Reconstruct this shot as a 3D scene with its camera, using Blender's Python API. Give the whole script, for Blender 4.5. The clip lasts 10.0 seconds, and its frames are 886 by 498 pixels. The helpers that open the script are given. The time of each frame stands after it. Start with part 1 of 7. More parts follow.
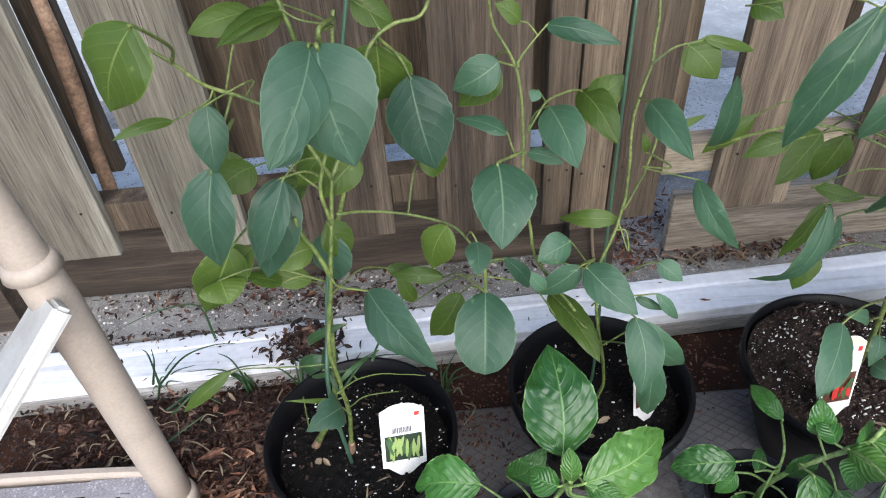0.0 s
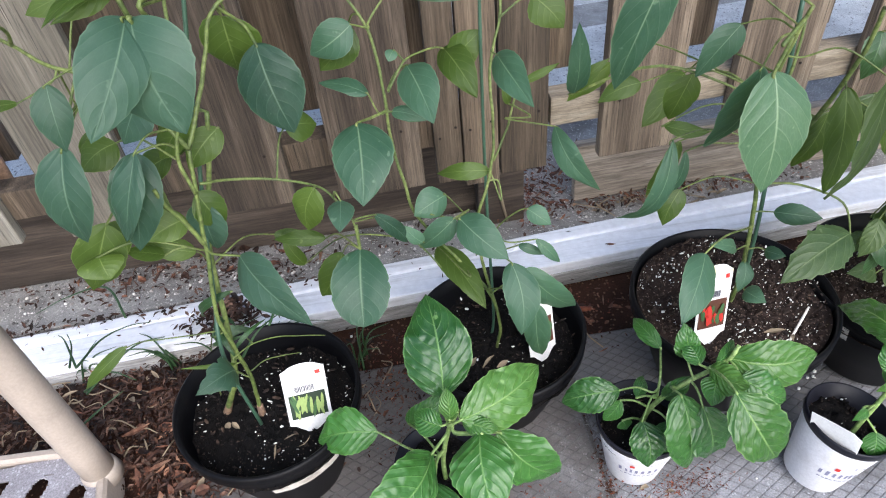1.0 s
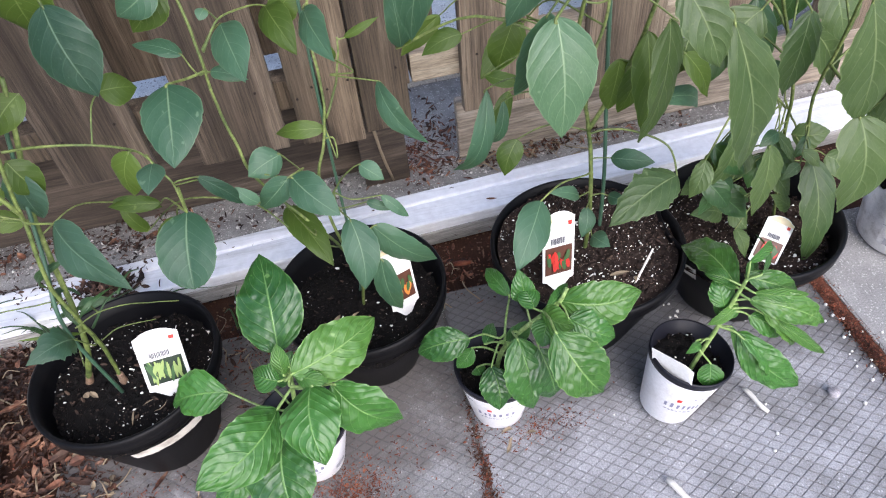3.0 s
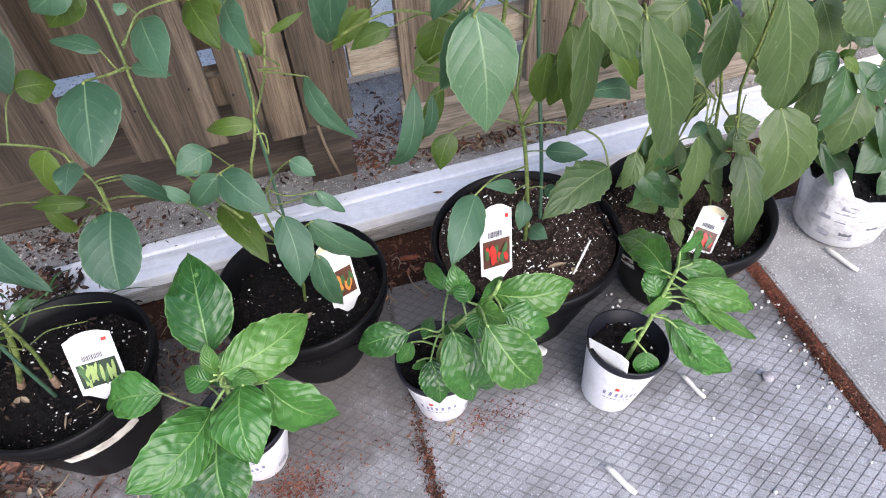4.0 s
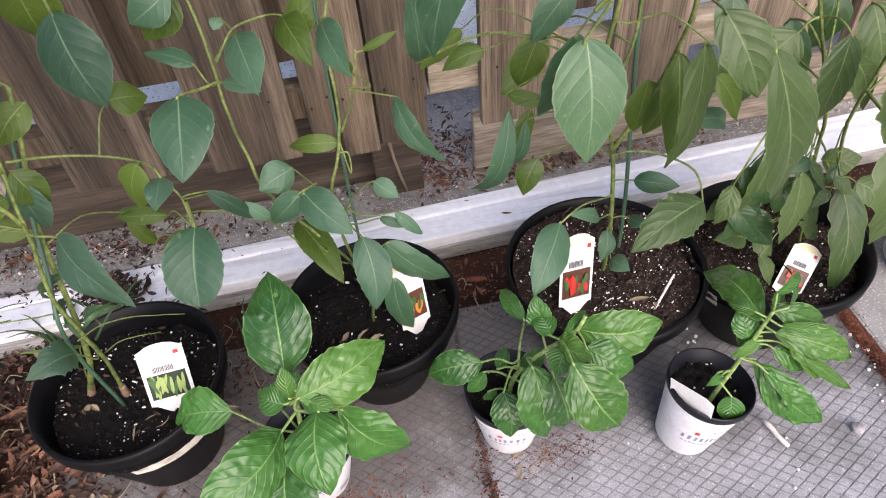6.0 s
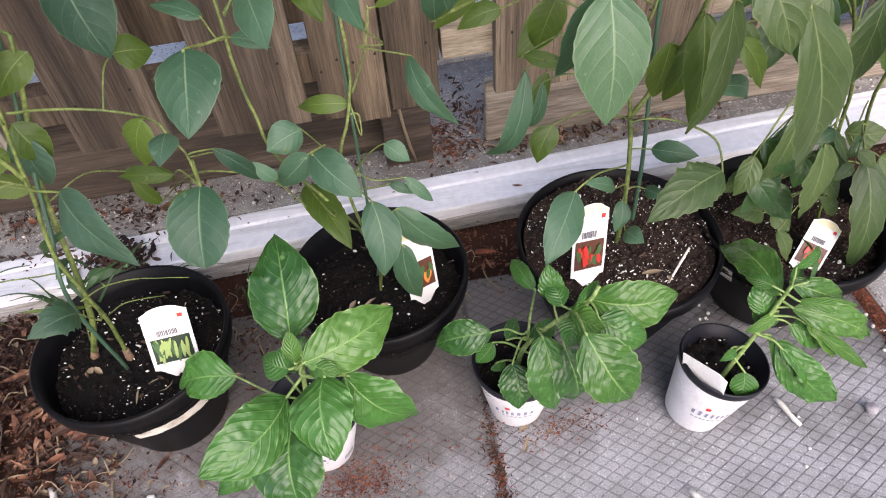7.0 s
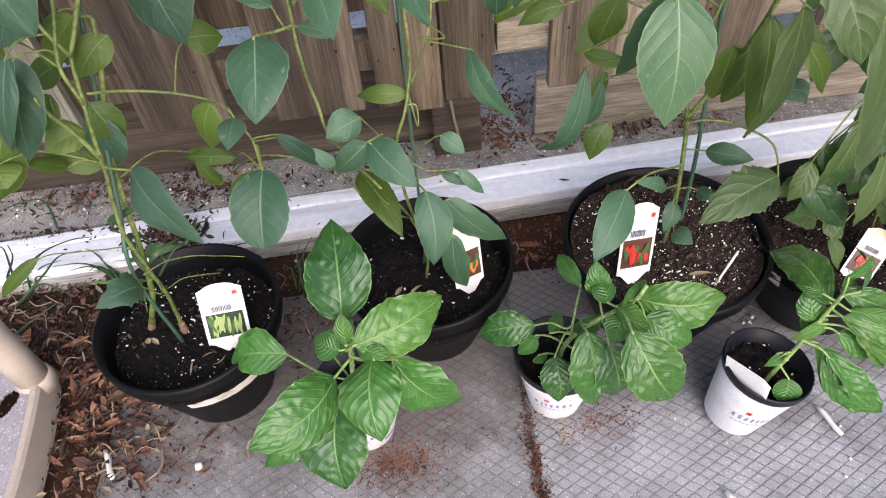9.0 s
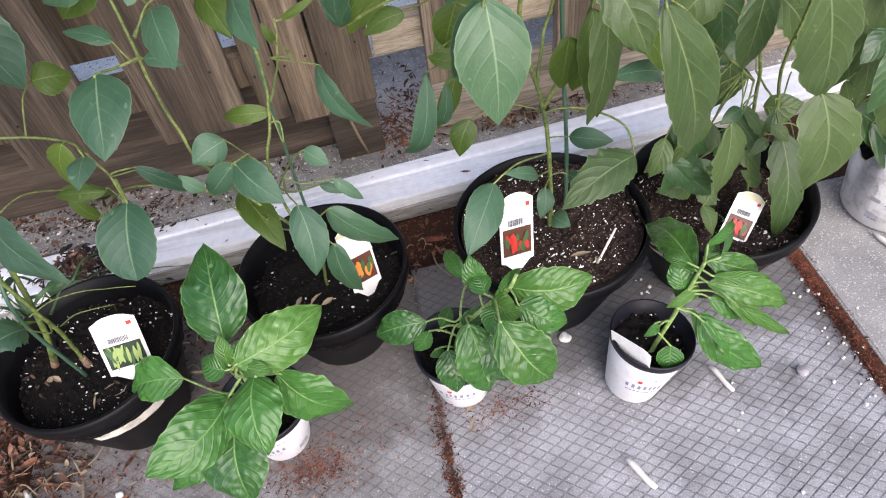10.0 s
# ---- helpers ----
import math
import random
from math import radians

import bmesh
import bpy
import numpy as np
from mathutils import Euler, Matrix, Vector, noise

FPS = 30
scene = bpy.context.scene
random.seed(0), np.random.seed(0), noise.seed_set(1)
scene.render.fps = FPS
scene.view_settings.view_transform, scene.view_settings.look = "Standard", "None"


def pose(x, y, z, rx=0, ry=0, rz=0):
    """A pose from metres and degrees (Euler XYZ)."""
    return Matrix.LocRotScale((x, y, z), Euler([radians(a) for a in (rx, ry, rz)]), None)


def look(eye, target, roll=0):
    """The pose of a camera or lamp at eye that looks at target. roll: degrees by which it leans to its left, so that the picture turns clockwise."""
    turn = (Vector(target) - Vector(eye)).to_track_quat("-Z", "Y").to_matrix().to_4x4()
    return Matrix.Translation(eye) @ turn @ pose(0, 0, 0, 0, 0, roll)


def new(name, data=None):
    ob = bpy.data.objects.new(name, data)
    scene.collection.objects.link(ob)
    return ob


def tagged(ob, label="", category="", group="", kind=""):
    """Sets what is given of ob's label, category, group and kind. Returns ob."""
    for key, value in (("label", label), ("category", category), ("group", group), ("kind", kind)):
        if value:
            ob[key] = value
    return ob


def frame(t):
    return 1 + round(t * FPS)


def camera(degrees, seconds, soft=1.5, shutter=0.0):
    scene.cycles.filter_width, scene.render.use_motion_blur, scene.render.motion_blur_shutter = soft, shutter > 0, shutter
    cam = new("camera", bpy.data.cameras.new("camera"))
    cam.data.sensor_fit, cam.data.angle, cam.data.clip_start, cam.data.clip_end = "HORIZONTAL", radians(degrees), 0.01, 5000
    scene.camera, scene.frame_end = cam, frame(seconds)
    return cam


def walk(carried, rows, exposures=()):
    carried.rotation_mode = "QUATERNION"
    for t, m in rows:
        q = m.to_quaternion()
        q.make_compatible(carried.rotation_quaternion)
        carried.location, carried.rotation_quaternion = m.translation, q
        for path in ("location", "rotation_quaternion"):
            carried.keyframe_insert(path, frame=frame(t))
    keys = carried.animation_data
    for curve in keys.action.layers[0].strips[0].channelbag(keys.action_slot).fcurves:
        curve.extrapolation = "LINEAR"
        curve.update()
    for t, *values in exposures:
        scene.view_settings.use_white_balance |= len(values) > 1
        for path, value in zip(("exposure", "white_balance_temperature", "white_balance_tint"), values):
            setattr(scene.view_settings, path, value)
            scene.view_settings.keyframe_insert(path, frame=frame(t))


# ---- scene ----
cam = camera(67.6, 10.0, 1.1)
PATH = [
    (0, (0.077, 0.06, 0.903), (0.084, 1.591, -0.385), -4.1),
    (0.5, (0.154, 0.036, 0.899), (0.272, 1.54, -0.414), -4.6),
    (1, (0.181, 0.018, 0.904), (0.264, 1.481, -0.457), -6.5),
    (1.5, (0.172, 0.021, 0.901), (0.392, 1.408, -0.524), -4.9),
    (2, (0.203, 0.015, 0.876), (0.334, 1.392, -0.569), -6.7),
    (2.5, (0.26, -0.003, 0.887), (0.364, 1.361, -0.572), -6.3),
    (3, (0.328, -0.024, 0.891), (0.495, 1.35, -0.552), -6.7),
    (3.2, (0.341, -0.028, 0.888), (0.539, 1.336, -0.561), -5.5),
    (4.3, (0.374, -0.034, 0.891), (0.63, 1.305, -0.574), -5.4),
    (4.5, (0.372, -0.035, 0.892), (0.629, 1.31, -0.565), -5.5),
    (5, (0.365, -0.022, 0.89), (0.604, 1.339, -0.557), -5.7),
    (5.5, (0.339, 0.004, 0.891), (0.504, 1.395, -0.537), -5.9),
    (6, (0.328, 0.013, 0.889), (0.469, 1.394, -0.551), -5.8),
    (7.3, (0.312, 0.016, 0.861), (0.404, 1.354, -0.623), -4.8),
    (7.5, (0.296, 0.019, 0.864), (0.355, 1.358, -0.621), -4.1),
    (8, (0.274, 0.019, 0.877), (0.305, 1.393, -0.577), -4.1),
    (8.5, (0.276, 0.016, 0.889), (0.259, 1.367, -0.586), -6.8),
    (9, (0.301, 0.01, 0.879), (0.313, 1.337, -0.617), -5.9),
    (9.5, (0.32, 0.017, 0.885), (0.423, 1.351, -0.602), -5.3),
    (10, (0.416, -0.005, 0.898), (0.502, 1.282, -0.631), -9.6),
]
EXPOSURES = [(0.0, 0.72, 6250, 10), (1.5, 0.88, 6200, 13), (2.5, 0.88, 6250, 15), (4.5, 0.9, 6400, 17), (5.5, 0.84, 6900, 20), (8.0, 0.8, 6900, 19), (10.0, 0.85, 6650, 17)]
walk(cam, [(t, look(eye, target, roll)) for t, eye, target, roll in PATH], EXPOSURES)

# ---- sky and sun: bright open shade, light from above and from behind the camera ----
SUN_ELEVATION, SUN_TURN = 37.0, 168.0
world = bpy.data.worlds.new("sky")
scene.world = world
world.use_nodes = True
wn = world.node_tree
sky = wn.nodes.new("ShaderNodeTexSky")
sky.sky_type, sky.sun_disc = "NISHITA", False
sky.sun_elevation, sky.sun_rotation = radians(SUN_ELEVATION), radians(SUN_TURN)
sky.air_density, sky.dust_density, sky.ozone_density = 1.0, 2.0, 1.5
wn.links.new(sky.outputs[0], wn.nodes["Background"].inputs["Color"])
wn.nodes["Background"].inputs["Strength"].default_value = 0.15
sun = new("sun", bpy.data.lights.new("sun", "SUN"))
sun.data.energy, sun.data.angle, sun.data.color = 2.3, radians(60), (1.0, 0.985, 0.97)
sun.matrix_world = look((0, 0, 0), (-math.sin(radians(SUN_TURN)) * math.cos(radians(SUN_ELEVATION)), -math.cos(radians(SUN_TURN)) * math.cos(radians(SUN_ELEVATION)), -math.sin(radians(SUN_ELEVATION))))


# ---- materials ----
def nodes_of(name):
    m = bpy.data.materials.new(name)
    m.use_nodes = True
    nt = m.node_tree
    return m, nt, nt.nodes["Principled BSDF"]


def noise_node(nt, scale, detail=4.0, rough=0.6, coord=None, stretch=None):
    n = nt.nodes.new("ShaderNodeTexNoise")
    n.inputs["Scale"].default_value, n.inputs["Detail"].default_value, n.inputs["Roughness"].default_value = scale, detail, rough
    if coord is None:
        coord = nt.nodes.new("ShaderNodeTexCoord").outputs["Object"]
    if stretch:
        mp = nt.nodes.new("ShaderNodeMapping")
        mp.inputs["Scale"].default_value = stretch
        nt.links.new(coord, mp.inputs["Vector"])
        coord = mp.outputs["Vector"]
    nt.links.new(coord, n.inputs["Vector"])
    return n


def ramp(nt, fac, stops):
    r = nt.nodes.new("ShaderNodeValToRGB")
    e = r.color_ramp.elements
    while len(e) < len(stops):
        e.new(0.5)
    for k, (p, c) in zip(e, stops):
        k.position, k.color = p, (*c, 1.0)
    nt.links.new(fac, r.inputs["Fac"])
    return r.outputs["Color"]


def mixed(nt, fac, a, b, how="MIX"):
    m = nt.nodes.new("ShaderNodeMix")
    m.data_type, m.blend_type = "RGBA", how
    for sock, val in ((m.inputs[0], fac), (m.inputs[6], a), (m.inputs[7], b)):
        if isinstance(val, (int, float)):
            sock.default_value = val
        elif isinstance(val, tuple):
            sock.default_value = (*val, 1.0)
        else:
            nt.links.new(val, sock)
    return m.outputs[2]


def sums(nt, op, a, b=0.0, c=0.0):
    m = nt.nodes.new("ShaderNodeMath")
    m.operation = op
    for sock, val in zip(m.inputs, (a, b, c)):
        if isinstance(val, (int, float)):
            sock.default_value = val
        else:
            nt.links.new(val, sock)
    return m.outputs[0]


def bump(nt, bsdf, height, strength, distance=0.002):
    b = nt.nodes.new("ShaderNodeBump")
    b.inputs["Strength"].default_value, b.inputs["Distance"].default_value = strength, distance
    nt.links.new(height, b.inputs["Height"])
    nt.links.new(b.outputs[0], bsdf.inputs["Normal"])


def grained(name, dark, mid, light, scale, fine, rough=0.8, relief=0.4, stretch=None, distance=0.002, vary=0.0, scraps=False, knots=False):
    """A matt surface with stains at one scale and grain at another."""
    m, nt, b = nodes_of(name)
    big = noise_node(nt, scale, 5.0, 0.6, stretch=stretch)
    small = noise_node(nt, fine, 6.0, 0.7, stretch=stretch)
    c1 = ramp(nt, big.outputs["Fac"], [(0.3, dark), (0.52, mid), (0.72, light)])
    c2 = ramp(nt, small.outputs["Fac"], [(0.32, (0.42, 0.42, 0.42)), (0.66, (1.25, 1.25, 1.25))])
    col = mixed(nt, 0.85, c1, c2, "MULTIPLY")
    if knots:
        place = nt.nodes.new("ShaderNodeMapping")
        place.inputs["Scale"].default_value = (9.0, 0.5, 5.0)
        nt.links.new(nt.nodes.new("ShaderNodeNewGeometry").outputs["Position"], place.inputs["Vector"])
        cell = nt.nodes.new("ShaderNodeTexVoronoi")
        cell.inputs["Scale"].default_value = 1.0
        nt.links.new(place.outputs["Vector"], cell.inputs["Vector"])
        col = mixed(nt, ramp(nt, cell.outputs["Distance"], [(0.05, (0.8, 0.8, 0.8)), (0.09, (0.45, 0.45, 0.45)), (0.14, (0, 0, 0))]), col, tuple(0.5 * k for k in dark))
        crack = noise_node(nt, 70.0, 3.0, 0.6, stretch=(8.0, 8.0, 0.1))
        col = mixed(nt, ramp(nt, crack.outputs["Fac"], [(0.35, (0.8, 0.8, 0.8)), (0.41, (0, 0, 0))]), col, tuple(0.4 * k for k in dark))
    if vary:
        info = nt.nodes.new("ShaderNodeNewGeometry" if scraps else "ShaderNodeObjectInfo")
        v = sums(nt, "MULTIPLY_ADD", info.outputs["Random Per Island" if scraps else "Random"], vary, 1.0 - vary / 2)
        comb = nt.nodes.new("ShaderNodeCombineColor")
        for k in range(3):
            nt.links.new(v, comb.inputs[k])
        col = mixed(nt, 1.0, col, comb.outputs[0], "MULTIPLY")
    nt.links.new(col, b.inputs["Base Color"])
    b.inputs["Roughness"].default_value = rough
    bump(nt, b, small.outputs["Fac"], relief, distance)
    return m


def speckled(name, ground_a, ground_b, speck, amount, scale, rough=0.85, relief=0.5, stain=None, spread=0.5):
    """Concrete or soil: a mottled ground with small specks of stone."""
    m, nt, b = nodes_of(name)
    big = noise_node(nt, 9.0, 5.0, 0.65)
    fine = noise_node(nt, 420.0, 3.0, 0.7)
    c = ramp(nt, big.outputs["Fac"], [(0.3, ground_a), (0.7, ground_b)])
    c = mixed(nt, 0.8, c, ramp(nt, fine.outputs["Fac"], [(0.3, (0.5, 0.5, 0.5)), (0.7, (1.35, 1.35, 1.35))]), "MULTIPLY")
    vor = nt.nodes.new("ShaderNodeTexVoronoi")
    vor.inputs["Scale"].default_value = scale
    nt.links.new(nt.nodes.new("ShaderNodeTexCoord").outputs["Object"], vor.inputs["Vector"])
    pick = nt.nodes.new("ShaderNodeSeparateColor")
    nt.links.new(vor.outputs["Color"], pick.inputs[0])
    mask = sums(nt, "MULTIPLY", sums(nt, "GREATER_THAN", pick.outputs[0], 1.0 - amount), sums(nt, "LESS_THAN", vor.outputs["Distance"], 0.36))
    c = mixed(nt, mask, c, speck)
    if stain:      # noisy stain, denser as y grows towards the pots
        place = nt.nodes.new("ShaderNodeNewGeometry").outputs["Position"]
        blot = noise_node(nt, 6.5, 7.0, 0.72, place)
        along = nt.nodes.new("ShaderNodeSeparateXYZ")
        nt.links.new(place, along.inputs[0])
        y_gain = sums(nt, "MINIMUM", sums(nt, "MULTIPLY", sums(nt, "SUBTRACT", along.outputs[1], 0.38), 1.4), 0.26)
        reach = sums(nt, "ADD", blot.outputs["Fac"], sums(nt, "MAXIMUM", y_gain, -0.05))
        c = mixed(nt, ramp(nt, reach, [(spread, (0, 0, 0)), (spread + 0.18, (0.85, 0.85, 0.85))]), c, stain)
    nt.links.new(c, b.inputs["Base Color"])
    b.inputs["Roughness"].default_value, b.inputs["Specular IOR Level"].default_value = rough, 0.25
    bump(nt, b, sums(nt, "ADD", fine.outputs["Fac"], sums(nt, "MULTIPLY", mask, 0.4)), relief, 0.002)
    return m


def plain(name, color, rough=0.5, metal=0.0, fine=250.0, relief=0.1, soil=None, amount=0.5, gloss=0.5, streak=None):
    """Painted, moulded or printed stuff, faintly uneven, with dirt where soil is given."""
    m, nt, b = nodes_of(name)
    n = noise_node(nt, fine, 4.0, 0.6)
    c = mixed(nt, 0.5, color, ramp(nt, n.outputs["Fac"], [(0.3, tuple(0.8 * k for k in color)), (0.7, tuple(min(1.0, 1.1 * k) for k in color))]))
    if soil:
        d = noise_node(nt, 22.0, 6.0, 0.7, stretch=streak)
        c = mixed(nt, sums(nt, "MULTIPLY", ramp(nt, d.outputs["Fac"], [(0.5, (0, 0, 0)), (0.68, (1, 1, 1))]), amount), c, soil)
    nt.links.new(c, b.inputs["Base Color"])
    b.inputs["Roughness"].default_value, b.inputs["Metallic"].default_value, b.inputs["Specular IOR Level"].default_value = rough, metal, gloss
    bump(nt, b, n.outputs["Fac"], relief, 0.001)
    return m


def leafy(name, deep, pale, vein, rough, pucker, gloss=0.5, show=0.3, net_show=0.1, blush=0.28, rim=0.35):
    """A leaf blade: u runs from stalk to tip, v from edge to edge; the layer "Ribs" counts the side veins."""
    m, nt, b = nodes_of(name)
    uv, ribs = nt.nodes.new("ShaderNodeUVMap"), nt.nodes.new("ShaderNodeUVMap")
    uv.uv_map, ribs.uv_map = "UVMap", "Ribs"
    sep, count_of = nt.nodes.new("ShaderNodeSeparateXYZ"), nt.nodes.new("ShaderNodeSeparateXYZ")
    nt.links.new(uv.outputs[0], sep.inputs[0])
    nt.links.new(ribs.outputs[0], count_of.inputs[0])
    side = sums(nt, "ABSOLUTE", sums(nt, "SUBTRACT", sep.outputs[1], 0.5))
    saw = sums(nt, "ABSOLUTE", sums(nt, "SUBTRACT", sums(nt, "FRACT", count_of.outputs[0]), 0.5))
    gap = sums(nt, "SUBTRACT", 1.0, sums(nt, "MULTIPLY", saw, 2.0))      # 0 on a side vein, 1 midway
    rib = sums(nt, "SMOOTH_MIN", gap, sums(nt, "MULTIPLY", side, 14.0), 0.1)
    line = ramp(nt, sums(nt, "SUBTRACT", gap, sums(nt, "MULTIPLY", sums(nt, "SUBTRACT", 0.5, side), 0.05)), [(0.0, (1, 1, 1)), (0.035, (0.6, 0.6, 0.6)), (0.09, (0, 0, 0))])
    mid = ramp(nt, sums(nt, "MULTIPLY", side, 50.0), [(0.0, (1, 1, 1)), (0.5, (0.7, 0.7, 0.7)), (1.0, (0, 0, 0))])
    mid = sums(nt, "MULTIPLY", mid, sums(nt, "MULTIPLY_ADD", sep.outputs[0], -0.62, 1.0))      # pale at the stalk, faint at the tip
    edge = ramp(nt, side, [(0.474, (0, 0, 0)), (0.495, (1, 1, 1))])
    turned = nt.nodes.new("ShaderNodeMapping")
    turned.inputs["Rotation"].default_value, turned.inputs["Location"].default_value = (0.61, 0.47, 0.93), (0.37, 0.71, 0.13)
    nt.links.new(nt.nodes.new("ShaderNodeTexCoord").outputs["Object"], turned.inputs["Vector"])
    mott = noise_node(nt, 23.0, 4.0, 0.55, turned.outputs["Vector"])
    mott.inputs["Lacunarity"].default_value = 2.17
    net = nt.nodes.new("ShaderNodeTexVoronoi")
    net.feature = "DISTANCE_TO_EDGE"
    net.inputs["Scale"].default_value = 1.0
    mp = nt.nodes.new("ShaderNodeMapping")
    mp.inputs["Scale"].default_value = (3.2, 14.0, 1.0)
    nt.links.new(ribs.outputs[0], mp.inputs["Vector"])
    nt.links.new(mp.outputs["Vector"], net.inputs["Vector"])
    mesh_line = ramp(nt, net.outputs["Distance"], [(0.0, (1, 1, 1)), (0.05, (0.4, 0.4, 0.4)), (0.12, (0, 0, 0))])
    info = nt.nodes.new("ShaderNodeObjectInfo")
    tone = sums(nt, "ADD", sums(nt, "MULTIPLY_ADD", mott.outputs["Fac"], 0.45, 0.15), sums(nt, "MULTIPLY", info.outputs["Random"], 0.45))
    c = ramp(nt, tone, [(0.3, deep), (0.85, pale)])
    c = mixed(nt, sums(nt, "MULTIPLY", mesh_line, net_show), c, vein)
    c = mixed(nt, sums(nt, "MULTIPLY", line, show), c, vein)
    c = mixed(nt, sums(nt, "MULTIPLY", edge, rim), c, vein)
    c = mixed(nt, sums(nt, "MULTIPLY", mid, 0.8), c, vein)
    spot = noise_node(nt, 95.0, 2.0, 0.5, turned.outputs["Vector"])
    c = mixed(nt, ramp(nt, spot.outputs["Fac"], [(0.7, (0, 0, 0)), (0.76, (0.35, 0.35, 0.35))]), c, vein)
    nt.links.new(c, b.inputs["Base Color"])
    nt.links.new(sums(nt, "MULTIPLY_ADD", mott.outputs["Fac"], 0.34, rough - 0.17), b.inputs["Roughness"])
    b.inputs["Specular IOR Level"].default_value = gloss
    bulge = sums(nt, "POWER", sums(nt, "MAXIMUM", sums(nt, "MINIMUM", rib, 1.0), 0.0), 0.45)
    bump(nt, b, sums(nt, "MULTIPLY", bulge, 0.5), pucker, 0.004)
    thin = nt.nodes.new("ShaderNodeBsdfTranslucent")
    nt.links.new(mixed(nt, 0.5, c, (0.25, 0.42, 0.04), "MIX"), thin.inputs["Color"])
    add = nt.nodes.new("ShaderNodeMixShader")
    add.inputs[0].default_value = blush
    nt.links.new(b.outputs[0], add.inputs[1])
    nt.links.new(thin.outputs[0], add.inputs[2])
    nt.links.new(add.outputs[0], nt.nodes["Material Output"].inputs["Surface"])
    return m


FENCE = grained("weathered_fence_wood", (0.046, 0.032, 0.021), (0.155, 0.114, 0.077), (0.38, 0.295, 0.205), 7.0, 75.0, 0.85, 1.0, (5.0, 5.0, 0.22), vary=0.7, knots=True)
FENCE_GREY = grained("grey_green_fence_wood", (0.09, 0.079, 0.06), (0.2, 0.178, 0.14), (0.36, 0.33, 0.27), 5.0, 60.0, 0.85, 1.0, (5.0, 5.0, 0.2), vary=0.5, knots=True)
# FENCE darkened: the plants' shade painted into the boards behind them
FENCE_SHADED = grained("shaded_fence_wood", (0.026, 0.018, 0.013), (0.085, 0.063, 0.045), (0.23, 0.178, 0.13), 7.0, 75.0, 0.85, 1.0, (5.0, 5.0, 0.22), vary=0.4, knots=True)
FENCE_TAN = grained("tan_fence_wood", (0.062, 0.045, 0.031), (0.2, 0.15, 0.106), (0.42, 0.335, 0.245), 7.0, 75.0, 0.85, 1.0, (5.0, 5.0, 0.22), vary=0.4, knots=True)
RAIL_LIT = grained("lit_rail_wood", (0.18, 0.145, 0.105), (0.33, 0.27, 0.2), (0.46, 0.4, 0.31), 6.0, 45.0, 0.85, 0.5, (0.7, 9.0, 9.0), vary=0.2)
KICK_PALE = grained("grey_brown_kick_wood", (0.16, 0.128, 0.1), (0.31, 0.255, 0.2), (0.44, 0.375, 0.305), 5.0, 40.0, 0.85, 0.5, (0.4, 6.0, 6.0))
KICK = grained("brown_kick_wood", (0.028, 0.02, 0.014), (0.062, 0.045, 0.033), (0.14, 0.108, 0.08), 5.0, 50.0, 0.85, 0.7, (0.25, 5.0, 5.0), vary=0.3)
TIMBER = plain("white_painted_timber", (0.85, 0.86, 0.9), 0.5, fine=70.0, relief=0.15, soil=(0.36, 0.35, 0.34), amount=0.5, streak=(0.12, 2.6, 2.6))
TIMBER_GREY = grained("weathered_grey_timber", (0.16, 0.15, 0.14), (0.36, 0.34, 0.32), (0.6, 0.59, 0.58), 4.0, 40.0, 0.75, 0.6, (0.5, 9.0, 9.0))
LEDGE = speckled("old_exposed_concrete", (0.17, 0.16, 0.15), (0.46, 0.445, 0.425), (0.55, 0.53, 0.5), 0.3, 240.0, 0.9, 1.0)
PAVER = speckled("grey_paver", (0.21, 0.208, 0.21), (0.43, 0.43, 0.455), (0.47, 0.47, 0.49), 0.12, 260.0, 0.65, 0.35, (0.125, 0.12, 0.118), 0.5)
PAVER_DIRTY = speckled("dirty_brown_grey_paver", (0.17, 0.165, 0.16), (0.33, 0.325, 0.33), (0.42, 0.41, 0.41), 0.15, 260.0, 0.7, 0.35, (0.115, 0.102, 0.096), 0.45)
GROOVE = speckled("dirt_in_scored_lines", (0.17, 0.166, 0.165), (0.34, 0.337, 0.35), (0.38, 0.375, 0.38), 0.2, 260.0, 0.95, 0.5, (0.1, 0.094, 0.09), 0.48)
YARD = speckled("pale_yard", (0.48, 0.48, 0.47), (0.7, 0.7, 0.69), (0.75, 0.75, 0.74), 0.1, 60.0)
PATH_SUNLIT = speckled("sunlit_concrete_path", (0.45, 0.45, 0.44), (0.82, 0.82, 0.8), (0.3, 0.29, 0.28), 0.3, 130.0, 0.9, 1.0)
JOINT = speckled("joint_dirt_grey", (0.06, 0.055, 0.05), (0.17, 0.16, 0.15), (0.3, 0.29, 0.28), 0.25, 300.0, 0.95, 1.0)
RUST_SAND = speckled("joint_dirt_rusty", (0.06, 0.022, 0.013), (0.16, 0.055, 0.03), (0.24, 0.15, 0.11), 0.2, 260.0, 0.95, 1.0)
SLAB = speckled("aggregate_slab", (0.22, 0.215, 0.21), (0.4, 0.39, 0.38), (0.5, 0.49, 0.475), 0.3, 260.0, 0.88, 0.7)
EARTH = speckled("brown_earth", (0.026, 0.013, 0.009), (0.085, 0.036, 0.021), (0.17, 0.095, 0.055), 0.3, 160.0, 0.95, 1.0)
SOIL = speckled("black_potting_soil", (0.0025, 0.0022, 0.0022), (0.0085, 0.0065, 0.006), (0.045, 0.032, 0.026), 0.14, 320.0, 0.95, 1.0)
